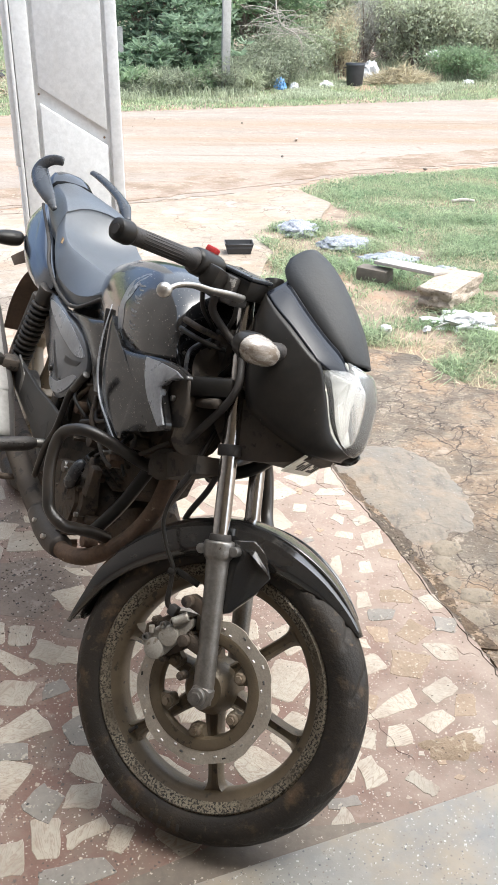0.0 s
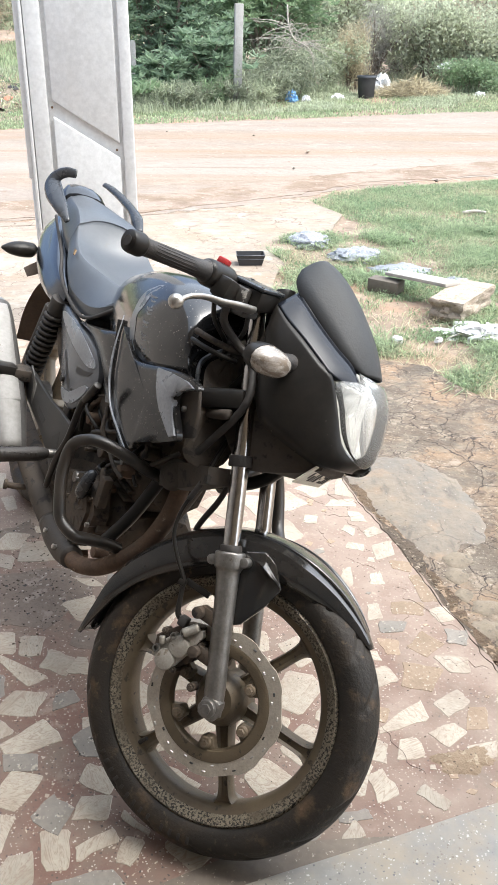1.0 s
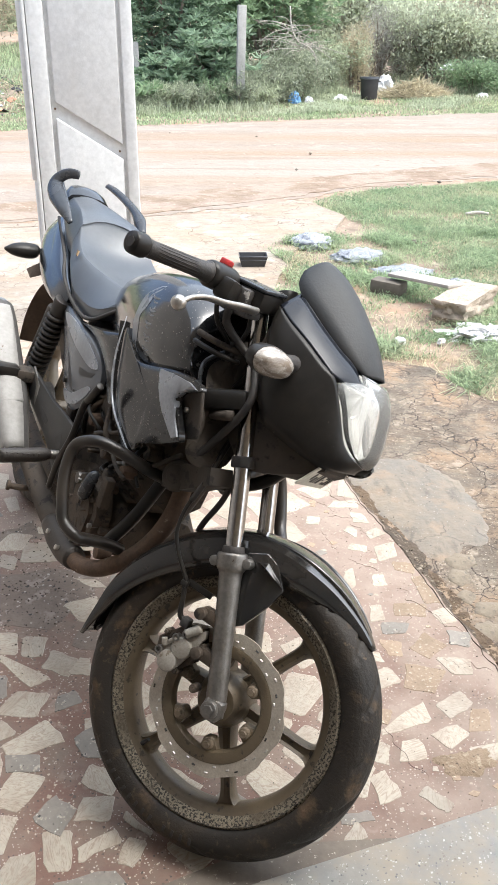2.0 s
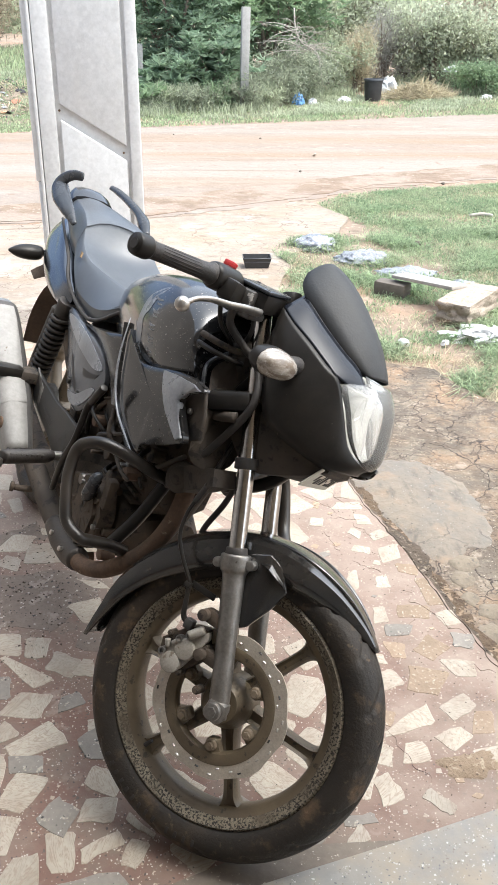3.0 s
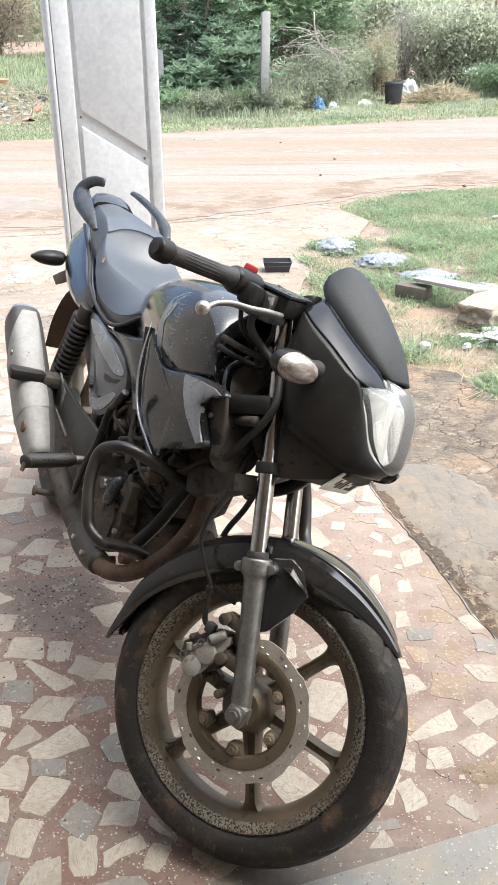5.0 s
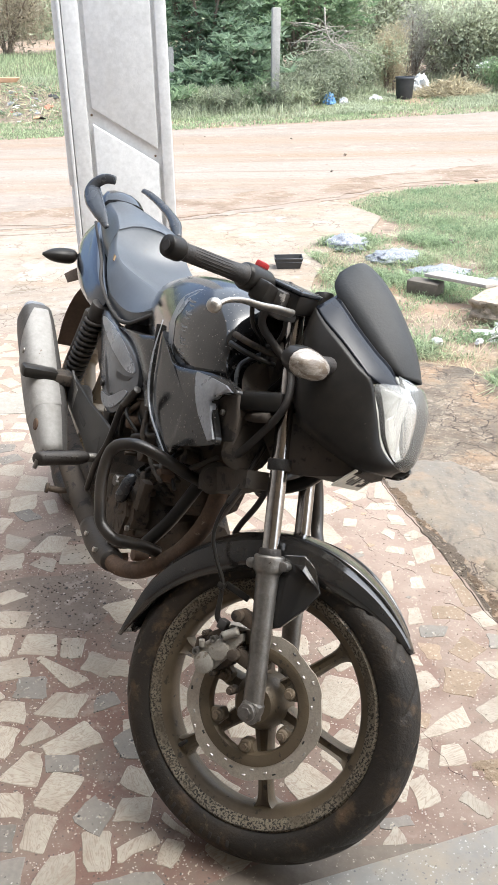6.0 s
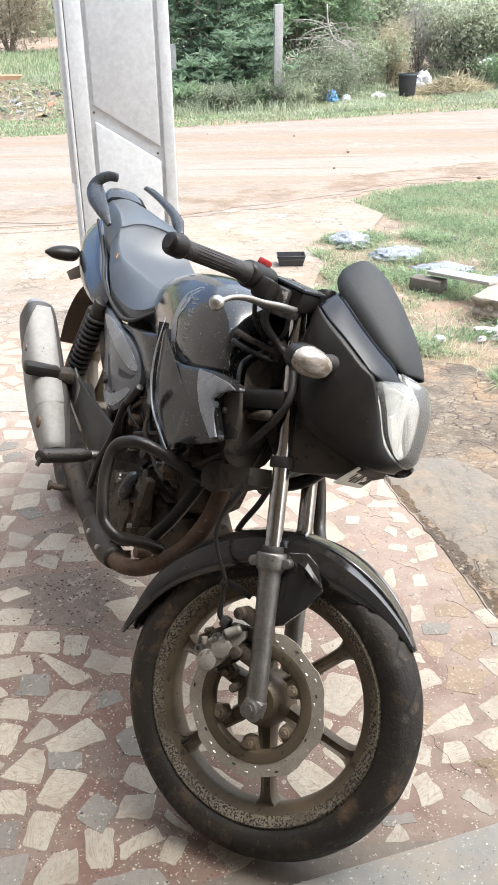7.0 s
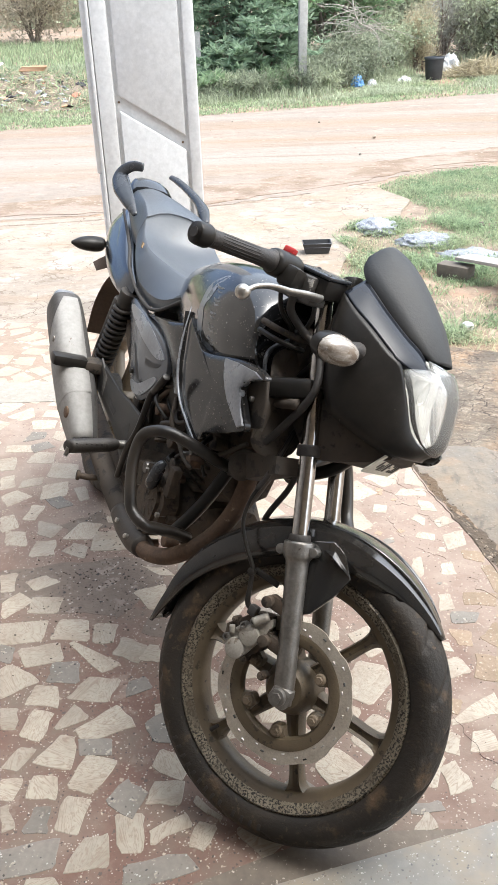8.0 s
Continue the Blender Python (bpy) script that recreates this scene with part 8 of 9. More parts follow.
thing("shed_wall", "dark brown shed wall behind the bushes", "shed", None, "", "", bm, surface("dark_shed_wall", (0.12, 0.085, 0.075), (0.09, 0.065, 0.06), 3, 0.9, 0.0, 0.004, 20), smooth=False)

# heap of straw
rng = np.random.default_rng(9)
n_ = 4200
a, r = rng.uniform(0, 2 * np.pi, n_), np.sqrt(rng.uniform(0, 1, n_))
P = np.stack([3.95 + 0.75 * r * np.cos(a), 19.55 + 0.4 * r * np.sin(a), land(3.95, 19.55) + 0.38 * (1 - r) * rng.uniform(0.2, 1, n_)], 1)
N = rng.normal(size=(n_, 3)) * np.array([[1, 1, 0.35]])
V, F = leaves(rng, P, N, 0.24, 0.009)
tagged(new("straw_heap", from_arrays("straw_heap", V, F, straw)), "heap of dry yellow-brown straw beside the dustbin", "straw", "", "stuff")

# rubbish mound left of the bushes
bm = nb0()
g = [[bm.verts.new((-7.6 + 3.9 * i / 28, 15.6 + 4.4 * j / 20, land(-7.6 + 3.9 * i / 28, 15.6 + 4.4 * j / 20) - 0.05 + 0.55 * math.sin(math.pi * i / 28) ** 0.6 * math.sin(math.pi * j / 20) ** 0.8 * (0.75 + 0.5 * noise.noise((i * 0.5, j * 0.5, 2))))) for i in range(29)] for j in range(21)]
for p, q_ in zip(g, g[1:]):
    for i in range(28):
        bm.faces.new((p[i], p[i + 1], q_[i + 1], q_[i]))
thing("rubbish_mound", "low mound of earth and ash with litter", "rubbish heap", None, "", "", bm, surface("ashy_earth", (0.200, 0.160, 0.120), (0.130, 0.105, 0.080), 2.5, 0.95, 0.0, 0.02, 14, spots=(0.28, 0.235, 0.185), spot_scale=7, spot_cut=0.58))
litter_mats = [white_plastic, grey_film, surface("orange_rag", (0.52, 0.33, 0.20), (0.42, 0.26, 0.16), 10, 0.8), surface("burnt_scrap", (0.02, 0.02, 0.022), (0.05, 0.045, 0.045), 8, 0.6),
               surface("pale_cardboard", (0.48, 0.40, 0.31), (0.38, 0.31, 0.23), 8, 0.9), surface("brick_shard", (0.38, 0.17, 0.11), (0.30, 0.13, 0.09), 10, 0.9)]
rnd = random.Random(21)
for k in range(270):
    i, j = rnd.uniform(1, 27), rnd.uniform(1, 16)
    x, y = -7.6 + 3.9 * i / 28, 15.6 + 4.4 * j / 20
    z = land(x, y) - 0.05 + 0.55 * math.sin(math.pi * i / 28) ** 0.6 * math.sin(math.pi * j / 20) ** 0.8 * (0.75 + 0.5 * noise.noise((i * 0.5, j * 0.5, 2)))
    s = rnd.uniform(0.025, 0.085)
    w = rnd.choices(litter_mats, (3.5, 4, 0.4, 5, 5, 1))[0] if j < 11 else litter_mats[3 if rnd.random() < 0.7 else 1]
    bm = nb0()
    bmesh.ops.create_icosphere(bm, subdivisions=2, radius=1)
    for v in bm.verts:
        kx = 1 + 0.7 * noise.noise(v.co * 1.9 + Vector((k, 0, 0)))
        v.co = Vector((v.co.x * s * kx * 1.3, v.co.y * s * kx, v.co.z * s * 0.34 * kx))
    thing("litter", "scrap of litter lying on the rubbish mound", "litter", pose(x, y, z + s * 0.15, rnd.uniform(-20, 20), rnd.uniform(-20, 20), rnd.uniform(0, 360)), "litter on the mound", "", bm, w, smooth=False)
bm = nb0()
for k in range(4):
    tube(bm, [(0.24 * math.cos(a) + 0.02 * k, 0.11 * math.sin(a), 0.03 + 0.02 * k) for a in (2 * math.pi * j / 14 for j in range(15))], 0.016, 2, 6)
thing("hose_coil", "coil of orange-pink hose on the rubbish mound", "hose", pose(-5.05, 17.6, land(-5.05, 17.6) + 0.48), "", "", bm, litter_mats[2])
bm = nb0()
slab(bm, [(-0.55, -0.2, 0), (0.50, -0.1, 0.05), (0.55, 0.25, 0.12), (-0.40, 0.30, 0.10)], (0, 0, 1), 0.02)
thing("plastic_sheet", "pale crumpled sheet on the rubbish mound", "plastic sheet", pose(-6.3, 17.9, land(-6.3, 17.9) + 0.52), "", "", bm, white_plastic, smooth=False)

# dry stalks and green weeds that grow over the mound
rng = np.random.default_rng(23)
for count, name_, label_, mat_, long_ in ((1500, "mound_straw", "dry stalks scattered over the rubbish mound", straw, 0.20), (1900, "mound_weeds", "thin green weeds growing over the rubbish mound", grass_mat, 0.16)):
    i_, j_ = rng.uniform(0.5, 27.5, count), rng.uniform(0.3, 19, count) ** (1.0 if count == 1500 else 0.93)
    x_, y_ = -7.6 + 3.9 * i_ / 28, 15.6 + 4.4 * j_ / 20
    P = np.array([(x, y, land(x, y) - 0.02 + 0.50 * math.sin(math.pi * i / 28) ** 0.6 * math.sin(math.pi * j / 20) ** 0.8) for x, y, i, j in zip(x_, y_, i_, j_)])
    N = rng.normal(size=(count, 3)) * np.array([[1, 1, 0.5 if count == 1500 else 1.2]])
    V, F = leaves(rng, P, N, long_, 0.010)
    tagged(new(name_, from_arrays(name_, V, F, mat_)), label_, "straw" if count == 1500 else "weeds", "", "stuff")

# tray on the driveway
tray = thing("tray", "black rectangular plastic tray on the concrete", "tray", pose(0.139, 5.56, -0.029, 0, 0, 2))
bm = nb0()
b0 = [(-0.075, -0.05, 0), (0.075, -0.05, 0), (0.075, 0.05, 0), (-0.075, 0.05, 0)]
b1 = [(-0.094, -0.066, 0.068), (0.094, -0.066, 0.068), (0.094, 0.066, 0.068), (-0.094, 0.066, 0.068)]
b2 = [(x * 0.95, y * 0.95, z) for x, y, z in b1]
b3 = [(x * 0.93, y * 0.93, 0.006) for x, y, z in b0]
skin(bm, [[bm.verts.new(p) for p in s] for s in (b0, b1, b2, b3)])
bmesh.ops.recalc_face_normals(bm, faces=bm.faces)
part("tray_shell", bm, plastic_black, tray, smooth=False)
bm = nb0()
tube(bm, [b1[0], b1[1]], 0.0035, 1, 6)
tube(bm, [(-0.086, -0.060, 0.042), (0.086, -0.060, 0.042)], 0.0025, 1, 6)
part("tray_lip", bm, MATS["bin_rim_plastic"], tray)

# rubble: dark beam, pale plank on a rough stone block, plastic sheets, stones
bm = nb0()
slab(bm, [(0, 0, 0), (0.20, -0.03, 0), (0.21, 0.08, 0), (0.01, 0.10, 0)], (0, 0, 1), 0.085, 0.008)
thing("beam_end", "dark weathered timber offcut under the plank", "timber", pose(0.83, 4.98, -0.05, 0, 0, -30), "", "", bm, dark_plank)
bm = nb0()
box(bm, (0, -0.085, 0), (0.485, 0.035, 0.020), 0.003)
thing("plank", "pale plank resting on the stone block", "plank", pose(1.004, 5.024, 0.052, 0, -4.6, -56.3), "", "", bm, plank_mat)
bm = nb0()
bmesh.ops.create_cube(bm, size=1)
bmesh.ops.subdivide_edges(bm, edges=bm.edges[:], cuts=9, use_grid_fill=True)
for v in bm.verts:
    p = Vector((v.co.x * 0.42, v.co.y * 0.19, v.co.z * 0.14))
    if v.co.z < 0.49:
        p += p.normalized() * 0.030 * noise.noise(v.co * 4) + Vector((0.022 * noise.noise(v.co * 9), 0.022 * noise.noise(v.co * 9 + Vector((5, 0, 0))), 0.010 * noise.noise(v.co * 11)))
    p.z += 0.004 * noise.noise(v.co * 7)
    v.co = p
thing("stone_block", "rough-sided dressed stone block lying in the grass", "stone", pose(1.288, 4.535, 0.016, 1, -2, 53), "", "", bm, stone_mat)
crumpled("plastic_sheet", "crumpled grey plastic sheet in the grass", "plastic sheet", (0.58, 6.22, -0.045), (0.17, 0.20, 0.075), grey_film, 31, 0.29)
crumpled("plastic_sheet", "crumpled grey plastic sheet in the grass", "plastic sheet", (0.90, 5.80, -0.045), (0.20, 0.17, 0.060), grey_film, 33, 0.29)
crumpled("plastic_sheet", "thin grey plastic sheet behind the plank", "plastic sheet", (1.12, 5.42, -0.045), (0.20, 0.15, 0.040), grey_film, 35, 0.29)
crumpled("plastic_sheet", "thin grey plastic sheet behind the plank", "plastic sheet", (1.40, 5.10, -0.045), (0.12, 0.10, 0.045), grey_film, 36, 0.29)
crumpled("white_cloth", "heap of torn white cloth beside the stone", "cloth", (1.285, 4.13, -0.045), (0.13, 0.105, 0.055), white_plastic, 41, 0.75, -25)
rng = np.random.default_rng(17)
for k in range(22):
    bm = nb0()
    c = rng.normal(size=2) * np.array([0.075, 0.065])
    a = rng.uniform(0, 6.28)
    h = 0.055 * math.exp(-(c[0] ** 2 + c[1] ** 2) / 0.012)
    tube(bm, [(c[0] + math.cos(a) * u * 0.075 + rng.normal() * 0.015, c[1] + math.sin(a) * u * 0.075 + rng.normal() * 0.015, 0.006 + h * (1 - 0.5 * abs(u)) + rng.normal() * 0.004) for u in (-1, -0.3, 0.3, 1)], 0.011, 3, 6, flat=0.15)
    thing("rag_strip", "torn strip of white cloth on the heap", "cloth", pose(1.285, 4.13, -0.035, 0, 0, -25), "cloth strips", "", bm, white_plastic)


def pebble(name, label, x, y, s, mt, seed, grp="", z=-0.05):
    bm = nb0()
    bmesh.ops.create_icosphere(bm, subdivisions=2, radius=1)
    for v in bm.verts:
        k = 1 + 0.55 * noise.noise(v.co * 1.4 + Vector((seed, 0, 0)))
        v.co = Vector((v.co.x * s * k, v.co.y * s * 0.8 * k, v.co.z * s * 0.6 * k))
    return thing(name, label, "stone", pose(x, y, z + s * 0.3, 0, 0, seed * 47), grp, "", bm, mt, smooth=False)


pebble("white_stone", "angular white stone in the grass", 0.845, 4.04, 0.035, white_plastic, 3, z=-0.036)
pebble("white_stone", "rounded white stone in the grass", 1.057, 4.04, 0.026, white_plastic, 5, z=-0.036)
pebble("white_stone", "small white stone in the grass", 0.62, 4.30, 0.020, white_plastic, 8, z=-0.036)
pebble("dark_stone", "dark stone at the grass edge", 1.36, 6.3, 0.028, dark_plank, 6)
pebble("dark_stone", "small dark stone in the dry grass", 1.20, 3.62, 0.025, dark_plank, 7)
rnd = random.Random(8)
for k in range(16):
    x, y = rnd.uniform(-2.5, 4.5), rnd.uniform(6.6, 13.5)
    pebble("road_stone", "small reddish stone on the dirt road", x, y, rnd.uniform(0.010, 0.028), stone_mat if k % 3 else dark_plank, k + 10, "stones on the road", -0.032)
bm = nb0()
tube(bm, [(0, 0, 0), (0.10, 0.03, 0.012), (0.19, 0.01, 0.010)], [0.014, 0.016, 0.012], 4, 8)
thing("stick", "pale broken stick on the grass", "stick", pose(2.0, 7.33, -0.035, 0, 0, -14), "", "", bm, dead)

# ---- crazy paving: irregular stone pieces set in the porch floor ----
pale = surface("pale_veined_stone", (0.40, 0.355, 0.283), (0.32, 0.272, 0.210), 7, 0.45, 0.0, 0.0009, 90, random_amount=0.14)
nt_ = pale.node_tree
wv = nt_.nodes.new("ShaderNodeTexNoise")
off_ = nt_.nodes.new("ShaderNodeVectorMath")
off_.operation = "MULTIPLY_ADD"
off_.inputs[1].default_value = (23.0, 31.0, 0.0)
nt_.links.new(nt_.nodes.new("ShaderNodeObjectInfo").outputs["Random"], off_.inputs[0])
wv.inputs["Scale"].default_value, wv.inputs["Detail"].default_value, wv.inputs["Roughness"].default_value, wv.inputs["Distortion"].default_value = 7.0, 4.0, 0.55, 3.4
tc_ = nt_.nodes.new("ShaderNodeTexCoord")
mp_ = nt_.nodes.new("ShaderNodeMapping")
mp_.inputs["Scale"].default_value = (0.7, 2.2, 1.0)
nt_.links.new(tc_.outputs["Object"], mp_.inputs[0])
nt_.links.new(mp_.outputs[0], off_.inputs[2])
nt_.links.new(off_.outputs[0], wv.inputs["Vector"])
tri = nt_.nodes.new("ShaderNodeMath")
tri.operation = "PINGPONG"
tri.inputs[1].default_value = 0.055
nt_.links.new(wv.outputs[0], tri.inputs[0])
mr_ = nt_.nodes.new("ShaderNodeMapRange")
mr_.inputs[1].default_value, mr_.inputs[2].default_value, mr_.inputs[3].default_value, mr_.inputs[4].default_value = 0.0, 0.024, 0.75, 0.0
nt_.links.new(tri.outputs[0], mr_.inputs[0])
mx_ = nt_.nodes.new("ShaderNodeMix")
mx_.data_type = "RGBA"
bs_ = nt_.nodes["Principled BSDF"]
src_ = bs_.inputs["Base Color"].links[0].from_socket
nt_.links.new(mr_.outputs[0], mx_.inputs[0])
nt_.links.new(src_, mx_.inputs[6])
mx_.inputs[7].default_value = (0.245, 0.178, 0.132, 1)
nt_.links.new(mx_.outputs[2], bs_.inputs["Base Color"])
grey_piece = surface("grey_speckled_stone", (0.215, 0.192, 0.162), (0.160, 0.142, 0.120), 9, 0.5, 0.0, 0.0009, 90, spots=(0.33, 0.29, 0.235), spot_scale=40, spot_cut=0.60, random_amount=0.15)
tan_piece = surface("tan_speckled_stone", (0.29, 0.215, 0.145), (0.225, 0.160, 0.104), 12, 0.55, 0.0, 0.0012, 90, spots=(0.42, 0.36, 0.27), spot_scale=90, spot_cut=0.60, random_amount=0.15)
chips(tan_piece, 150, (0.12, 0.085, 0.055), 0.25, 0.40)
chips(tan_piece, 130, (0.42, 0.365, 0.29), 0.28, 0.42)
chips(tan_piece, 210, (0.34, 0.255, 0.165), 0.25, 0.42)
chips(grey_piece, 120, (0.035, 0.032, 0.03), 0.22, 0.42)
chips(grey_piece, 190, (0.48, 0.46, 0.42), 0.16, 0.40)
for m_ in (pale, grey_piece):
    chips(m_, 140, (0.10, 0.08, 0.065), 0.05, 0.30)
    grime(m_, (0.24, 0.18, 0.125), 6.0, 0.58, 0.74, 0.6)

# stones that lie by themselves beside the motorcycle: x, y, length, width, turn, lean, taper
STONES_MIDDLE = [
    (-0.710, 1.678, 0.124, 0.087, 6, -0.002, 0.014), (-0.581, 1.690, 0.092, 0.080, -3, -0.008, -0.010), (-0.493, 1.676, 0.057, 0.078, 2, 0.001, 0.007), (-0.416, 1.614, 0.082, 0.064, -27, -0.018, 0.000),
    (-0.362, 1.603, 0.041, 0.061, -9, -0.005, -0.013), (-0.634, 1.595, 0.100, 0.074, 17, -0.008, 0.007), (-0.511, 1.594, 0.037, 0.146, 32, -0.051, -0.022), (-0.685, 1.510, 0.076, 0.100, 38, -0.001, -0.032),
    (-0.588, 1.454, 0.070, 0.067, -4, -0.009, -0.011), (-0.474, 1.477, 0.090, 0.079, -5, 0.022, -0.010), (-0.584, 1.366, 0.056, 0.085, -15, -0.017, -0.002), (-0.515, 1.381, 0.038, 0.072, -43, -0.003, 0.026),
    (-0.432, 1.366, 0.065, 0.118, -52, 0.012, 0.021), (-0.652, 1.383, 0.039, 0.069, 1, -0.019, 0.002), (-0.311, 1.390, 0.025, 0.088, 9, -0.003, -0.003),
]
STONES_NEAR = [
    (-0.595, 1.269, 0.041, 0.065, -13, 0.010, 0.002), (-0.513, 1.291, 0.065, 0.088, -12, 0.001, -0.029), (-0.432, 1.233, 0.069, 0.093, -17, 0.004, 0.009), (-0.270, 1.260, 0.077, 0.053, -24, -0.010, -0.004),
    (-0.592, 1.190, 0.039, 0.056, -1, -0.006, 0.012), (-0.525, 1.197, 0.059, 0.058, -1, -0.008, -0.006), (-0.269, 1.188, 0.070, 0.059, 1, 0.007, -0.004), (-0.449, 1.131, 0.055, 0.081, -12, -0.008, 0.004),
    (-0.578, 1.122, 0.023, 0.063, 29, 0.004, -0.007), (-0.327, 1.092, 0.051, 0.090, 4, -0.011, 0.004), (-0.252, 1.105, 0.084, 0.033, 32, 0.005, -0.007), (-0.183, 1.149, 0.074, 0.016, -39, -0.008, 0.002),
    (-0.188, 1.089, 0.037, 0.060, -18, -0.001, 0.001), (-0.394, 1.049, 0.069, 0.072, 13, 0.025, -0.019), (-0.472, 0.983, 0.059, 0.027, 11, -0.008, -0.010),
]
STONES_BEYOND = [
    (-0.388, 1.826, 0.073, 0.097, 25, 0.001, 0.022), (-0.676, 1.790, 0.086, 0.071, -2, -0.002, 0.006), (-0.762, 1.797, 0.080, 0.065, 51, 0.023, -0.023), (-0.714, 1.891, 0.071, 0.056, 31, -0.024, -0.009),
    (-0.807, 1.889, 0.045, 0.089, 11, -0.005, 0.005), (-0.901, 2.201, 0.052, 0.093, 24, 0.004, -0.007), (-0.766, 2.158, 0.075, 0.069, -22, -0.026, 0.024), (-0.652, 2.153, 0.083, 0.093, -3, 0.023, -0.009),
    (-0.567, 2.099, 0.091, 0.106, 4, -0.032, -0.031), (-0.752, 2.059, 0.068, 0.084, 7, -0.001, -0.007), (-0.651, 2.051, 0.068, 0.058, -26, -0.013, -0.016), (-0.851, 2.113, 0.067, 0.077, -3, -0.030, -0.003),
    (-0.837, 2.260, 0.045, 0.092, -8, -0.002, 0.001), (-0.391, 1.945, 0.069, 0.033, -10, -0.057, 0.005),
]
STONES_FAR = [
    (-0.928, 2.356, 0.079, 0.078, 44, 0.001, -0.017), (-0.899, 2.454, 0.074, 0.053, 18, 0.015, 0.001), (-0.807, 2.401, 0.089, 0.098, 20, 0.019, -0.003), (-0.809, 2.536, 0.099, 0.104, -9, -0.026, -0.008),
    (-0.709, 2.378, 0.038, 0.096, 24, 0.001, 0.008), (-0.983, 2.456, 0.050, 0.089, 25, 0.012, -0.001), (-0.908, 2.633, 0.088, 0.085, -1, 0.003, -0.010), (-1.009, 2.706, 0.114, 0.056, 0, 0.001, 0.008),
    (-1.020, 2.585, 0.055, 0.096, 9, -0.010, 0.005), (-0.571, 2.216, 0.048, 0.039, -4, -0.022, -0.006),
]
STONES_SPECKLED = [
    (-0.562, 1.534, 0.072, 0.073, -2, -0.008, -0.008), (-0.377, 1.488, 0.055, 0.050, 29, 0.013, -0.016), (-0.344, 1.173, 0.071, 0.068, -34, -0.014, -0.004), (-0.512, 1.119, 0.041, 0.062, 4, 0.005, -0.011),
    (-0.526, 1.029, 0.147, 0.065, 17, 0.005, 0.008), (-0.262, 1.017, 0.130, 0.047, 17, -0.007, -0.014), (-0.440, 1.304, 0.072, 0.052, 1, -0.014, 0.005), (-0.722, 1.596, 0.037, 0.058, -14, -0.030, 0.011),
    (-0.772, 2.323, 0.057, 0.076, 24, -0.026, -0.002),
]
# the same along the outer side of the floor
OUTER_PALE_FAR = [
    (0.363, 2.373, 0.090, 0.047, -0, 0.015, -0.018), (0.399, 2.288, 0.046, 0.058, -9, -0.020, -0.004), (0.367, 2.210, 0.045, 0.034, -49, -0.016, -0.007), (0.437, 2.198, 0.058, 0.042, 32, 0.006, -0.007),
    (0.455, 2.098, 0.068, 0.074, 22, 0.032, 0.002), (0.374, 2.118, 0.053, 0.033, -18, -0.001, -0.004), (0.254, 2.272, 0.041, 0.050, -9, -0.003, 0.000), (0.330, 1.959, 0.034, 0.071, 37, 0.057, -0.001),
    (0.412, 1.954, 0.037, 0.057, 2, 0.006, -0.004), (0.382, 1.806, 0.034, 0.067, 9, 0.015, -0.007), (0.561, 1.791, 0.050, 0.062, 18, -0.000, 0.003), (0.355, 1.631, 0.027, 0.034, -6, -0.008, -0.002),
]
OUTER_PALE_NEAR = [
    (0.548, 1.595, 0.067, 0.060, -4, -0.018, 0.019), (0.365, 1.558, 0.053, 0.060, 26, 0.019, -0.018), (0.510, 1.467, 0.053, 0.081, -62, -0.009, -0.003), (0.386, 1.415, 0.041, 0.119, -86, -0.057, 0.022),
    (0.481, 1.372, 0.050, 0.070, -50, 0.007, -0.008), (0.387, 1.333, 0.054, 0.057, 4, 0.009, -0.011), (0.317, 1.327, 0.041, 0.057, -27, -0.017, -0.003), (0.311, 1.236, 0.049, 0.070, 29, 0.015, -0.007),
    (0.411, 1.202, 0.069, 0.032, -44, -0.004, -0.004), (0.545, 1.324, 0.060, 0.045, 13, 0.013, 0.016),
]
OUTER_TAN = [
    (0.529, 1.909, 0.039, 0.127, 5, -0.010, -0.008), (0.474, 1.818, 0.087, 0.057, -5, 0.004, 0.004), (0.489, 1.671, 0.066, 0.078, -47, -0.006, 0.008), (0.401, 1.665, 0.044, 0.060, -7, -0.012, 0.009),
    (0.454, 1.554, 0.087, 0.092, -17, 0.008, 0.010), (0.342, 1.432, 0.028, 0.047, -20, -0.004, 0.007), (0.493, 2.017, 0.063, 0.047, -17, -0.010, 0.004), (0.555, 1.420, 0.047, 0.070, -3, 0.016, -0.003),
]
OUTER_SPECKLED = [
    (0.419, 1.742, 0.066, 0.047, -0, 0.010, 0.008), (0.577, 1.700, 0.055, 0.058, -13, -0.003, 0.004), (0.244, 1.160, 0.067, 0.025, 8, -0.003, -0.001),
]
rnd = random.Random(71)
sites = []
tries = 0
while tries < 9000:
    tries += 1
    x, y = rnd.uniform(-2.0, 0.85), rnd.uniform(0.75, 4.12)
    if all((x - a) ** 2 + (y - b) ** 2 > 0.092 ** 2 for a, b in sites):
        sites.append((x, y))


def floor_right(y):
    for (x0, y0), (x1, y1) in zip(FLOOR_EDGE, FLOOR_EDGE[1:]):
        if y0 <= y <= y1:
            return x0 + (x1 - x0) * (y - y0) / (y1 - y0)
    return 0.8


def cut(poly, px, py, nx, ny):
    """The part of a polygon on the inner side of a line."""
    out = []
    for (ax, ay), (bx, by) in zip(poly, poly[1:] + poly[:1]):
        da, db_ = (ax - px) * nx + (ay - py) * ny, (bx - px) * nx + (by - py) * ny
        if da <= 0:
            out.append((ax, ay))
        if (da < 0 < db_) or (db_ < 0 < da):
            t = da / (da - db_)
            out.append((ax + (bx - ax) * t, ay + (by - ay) * t))
    return out


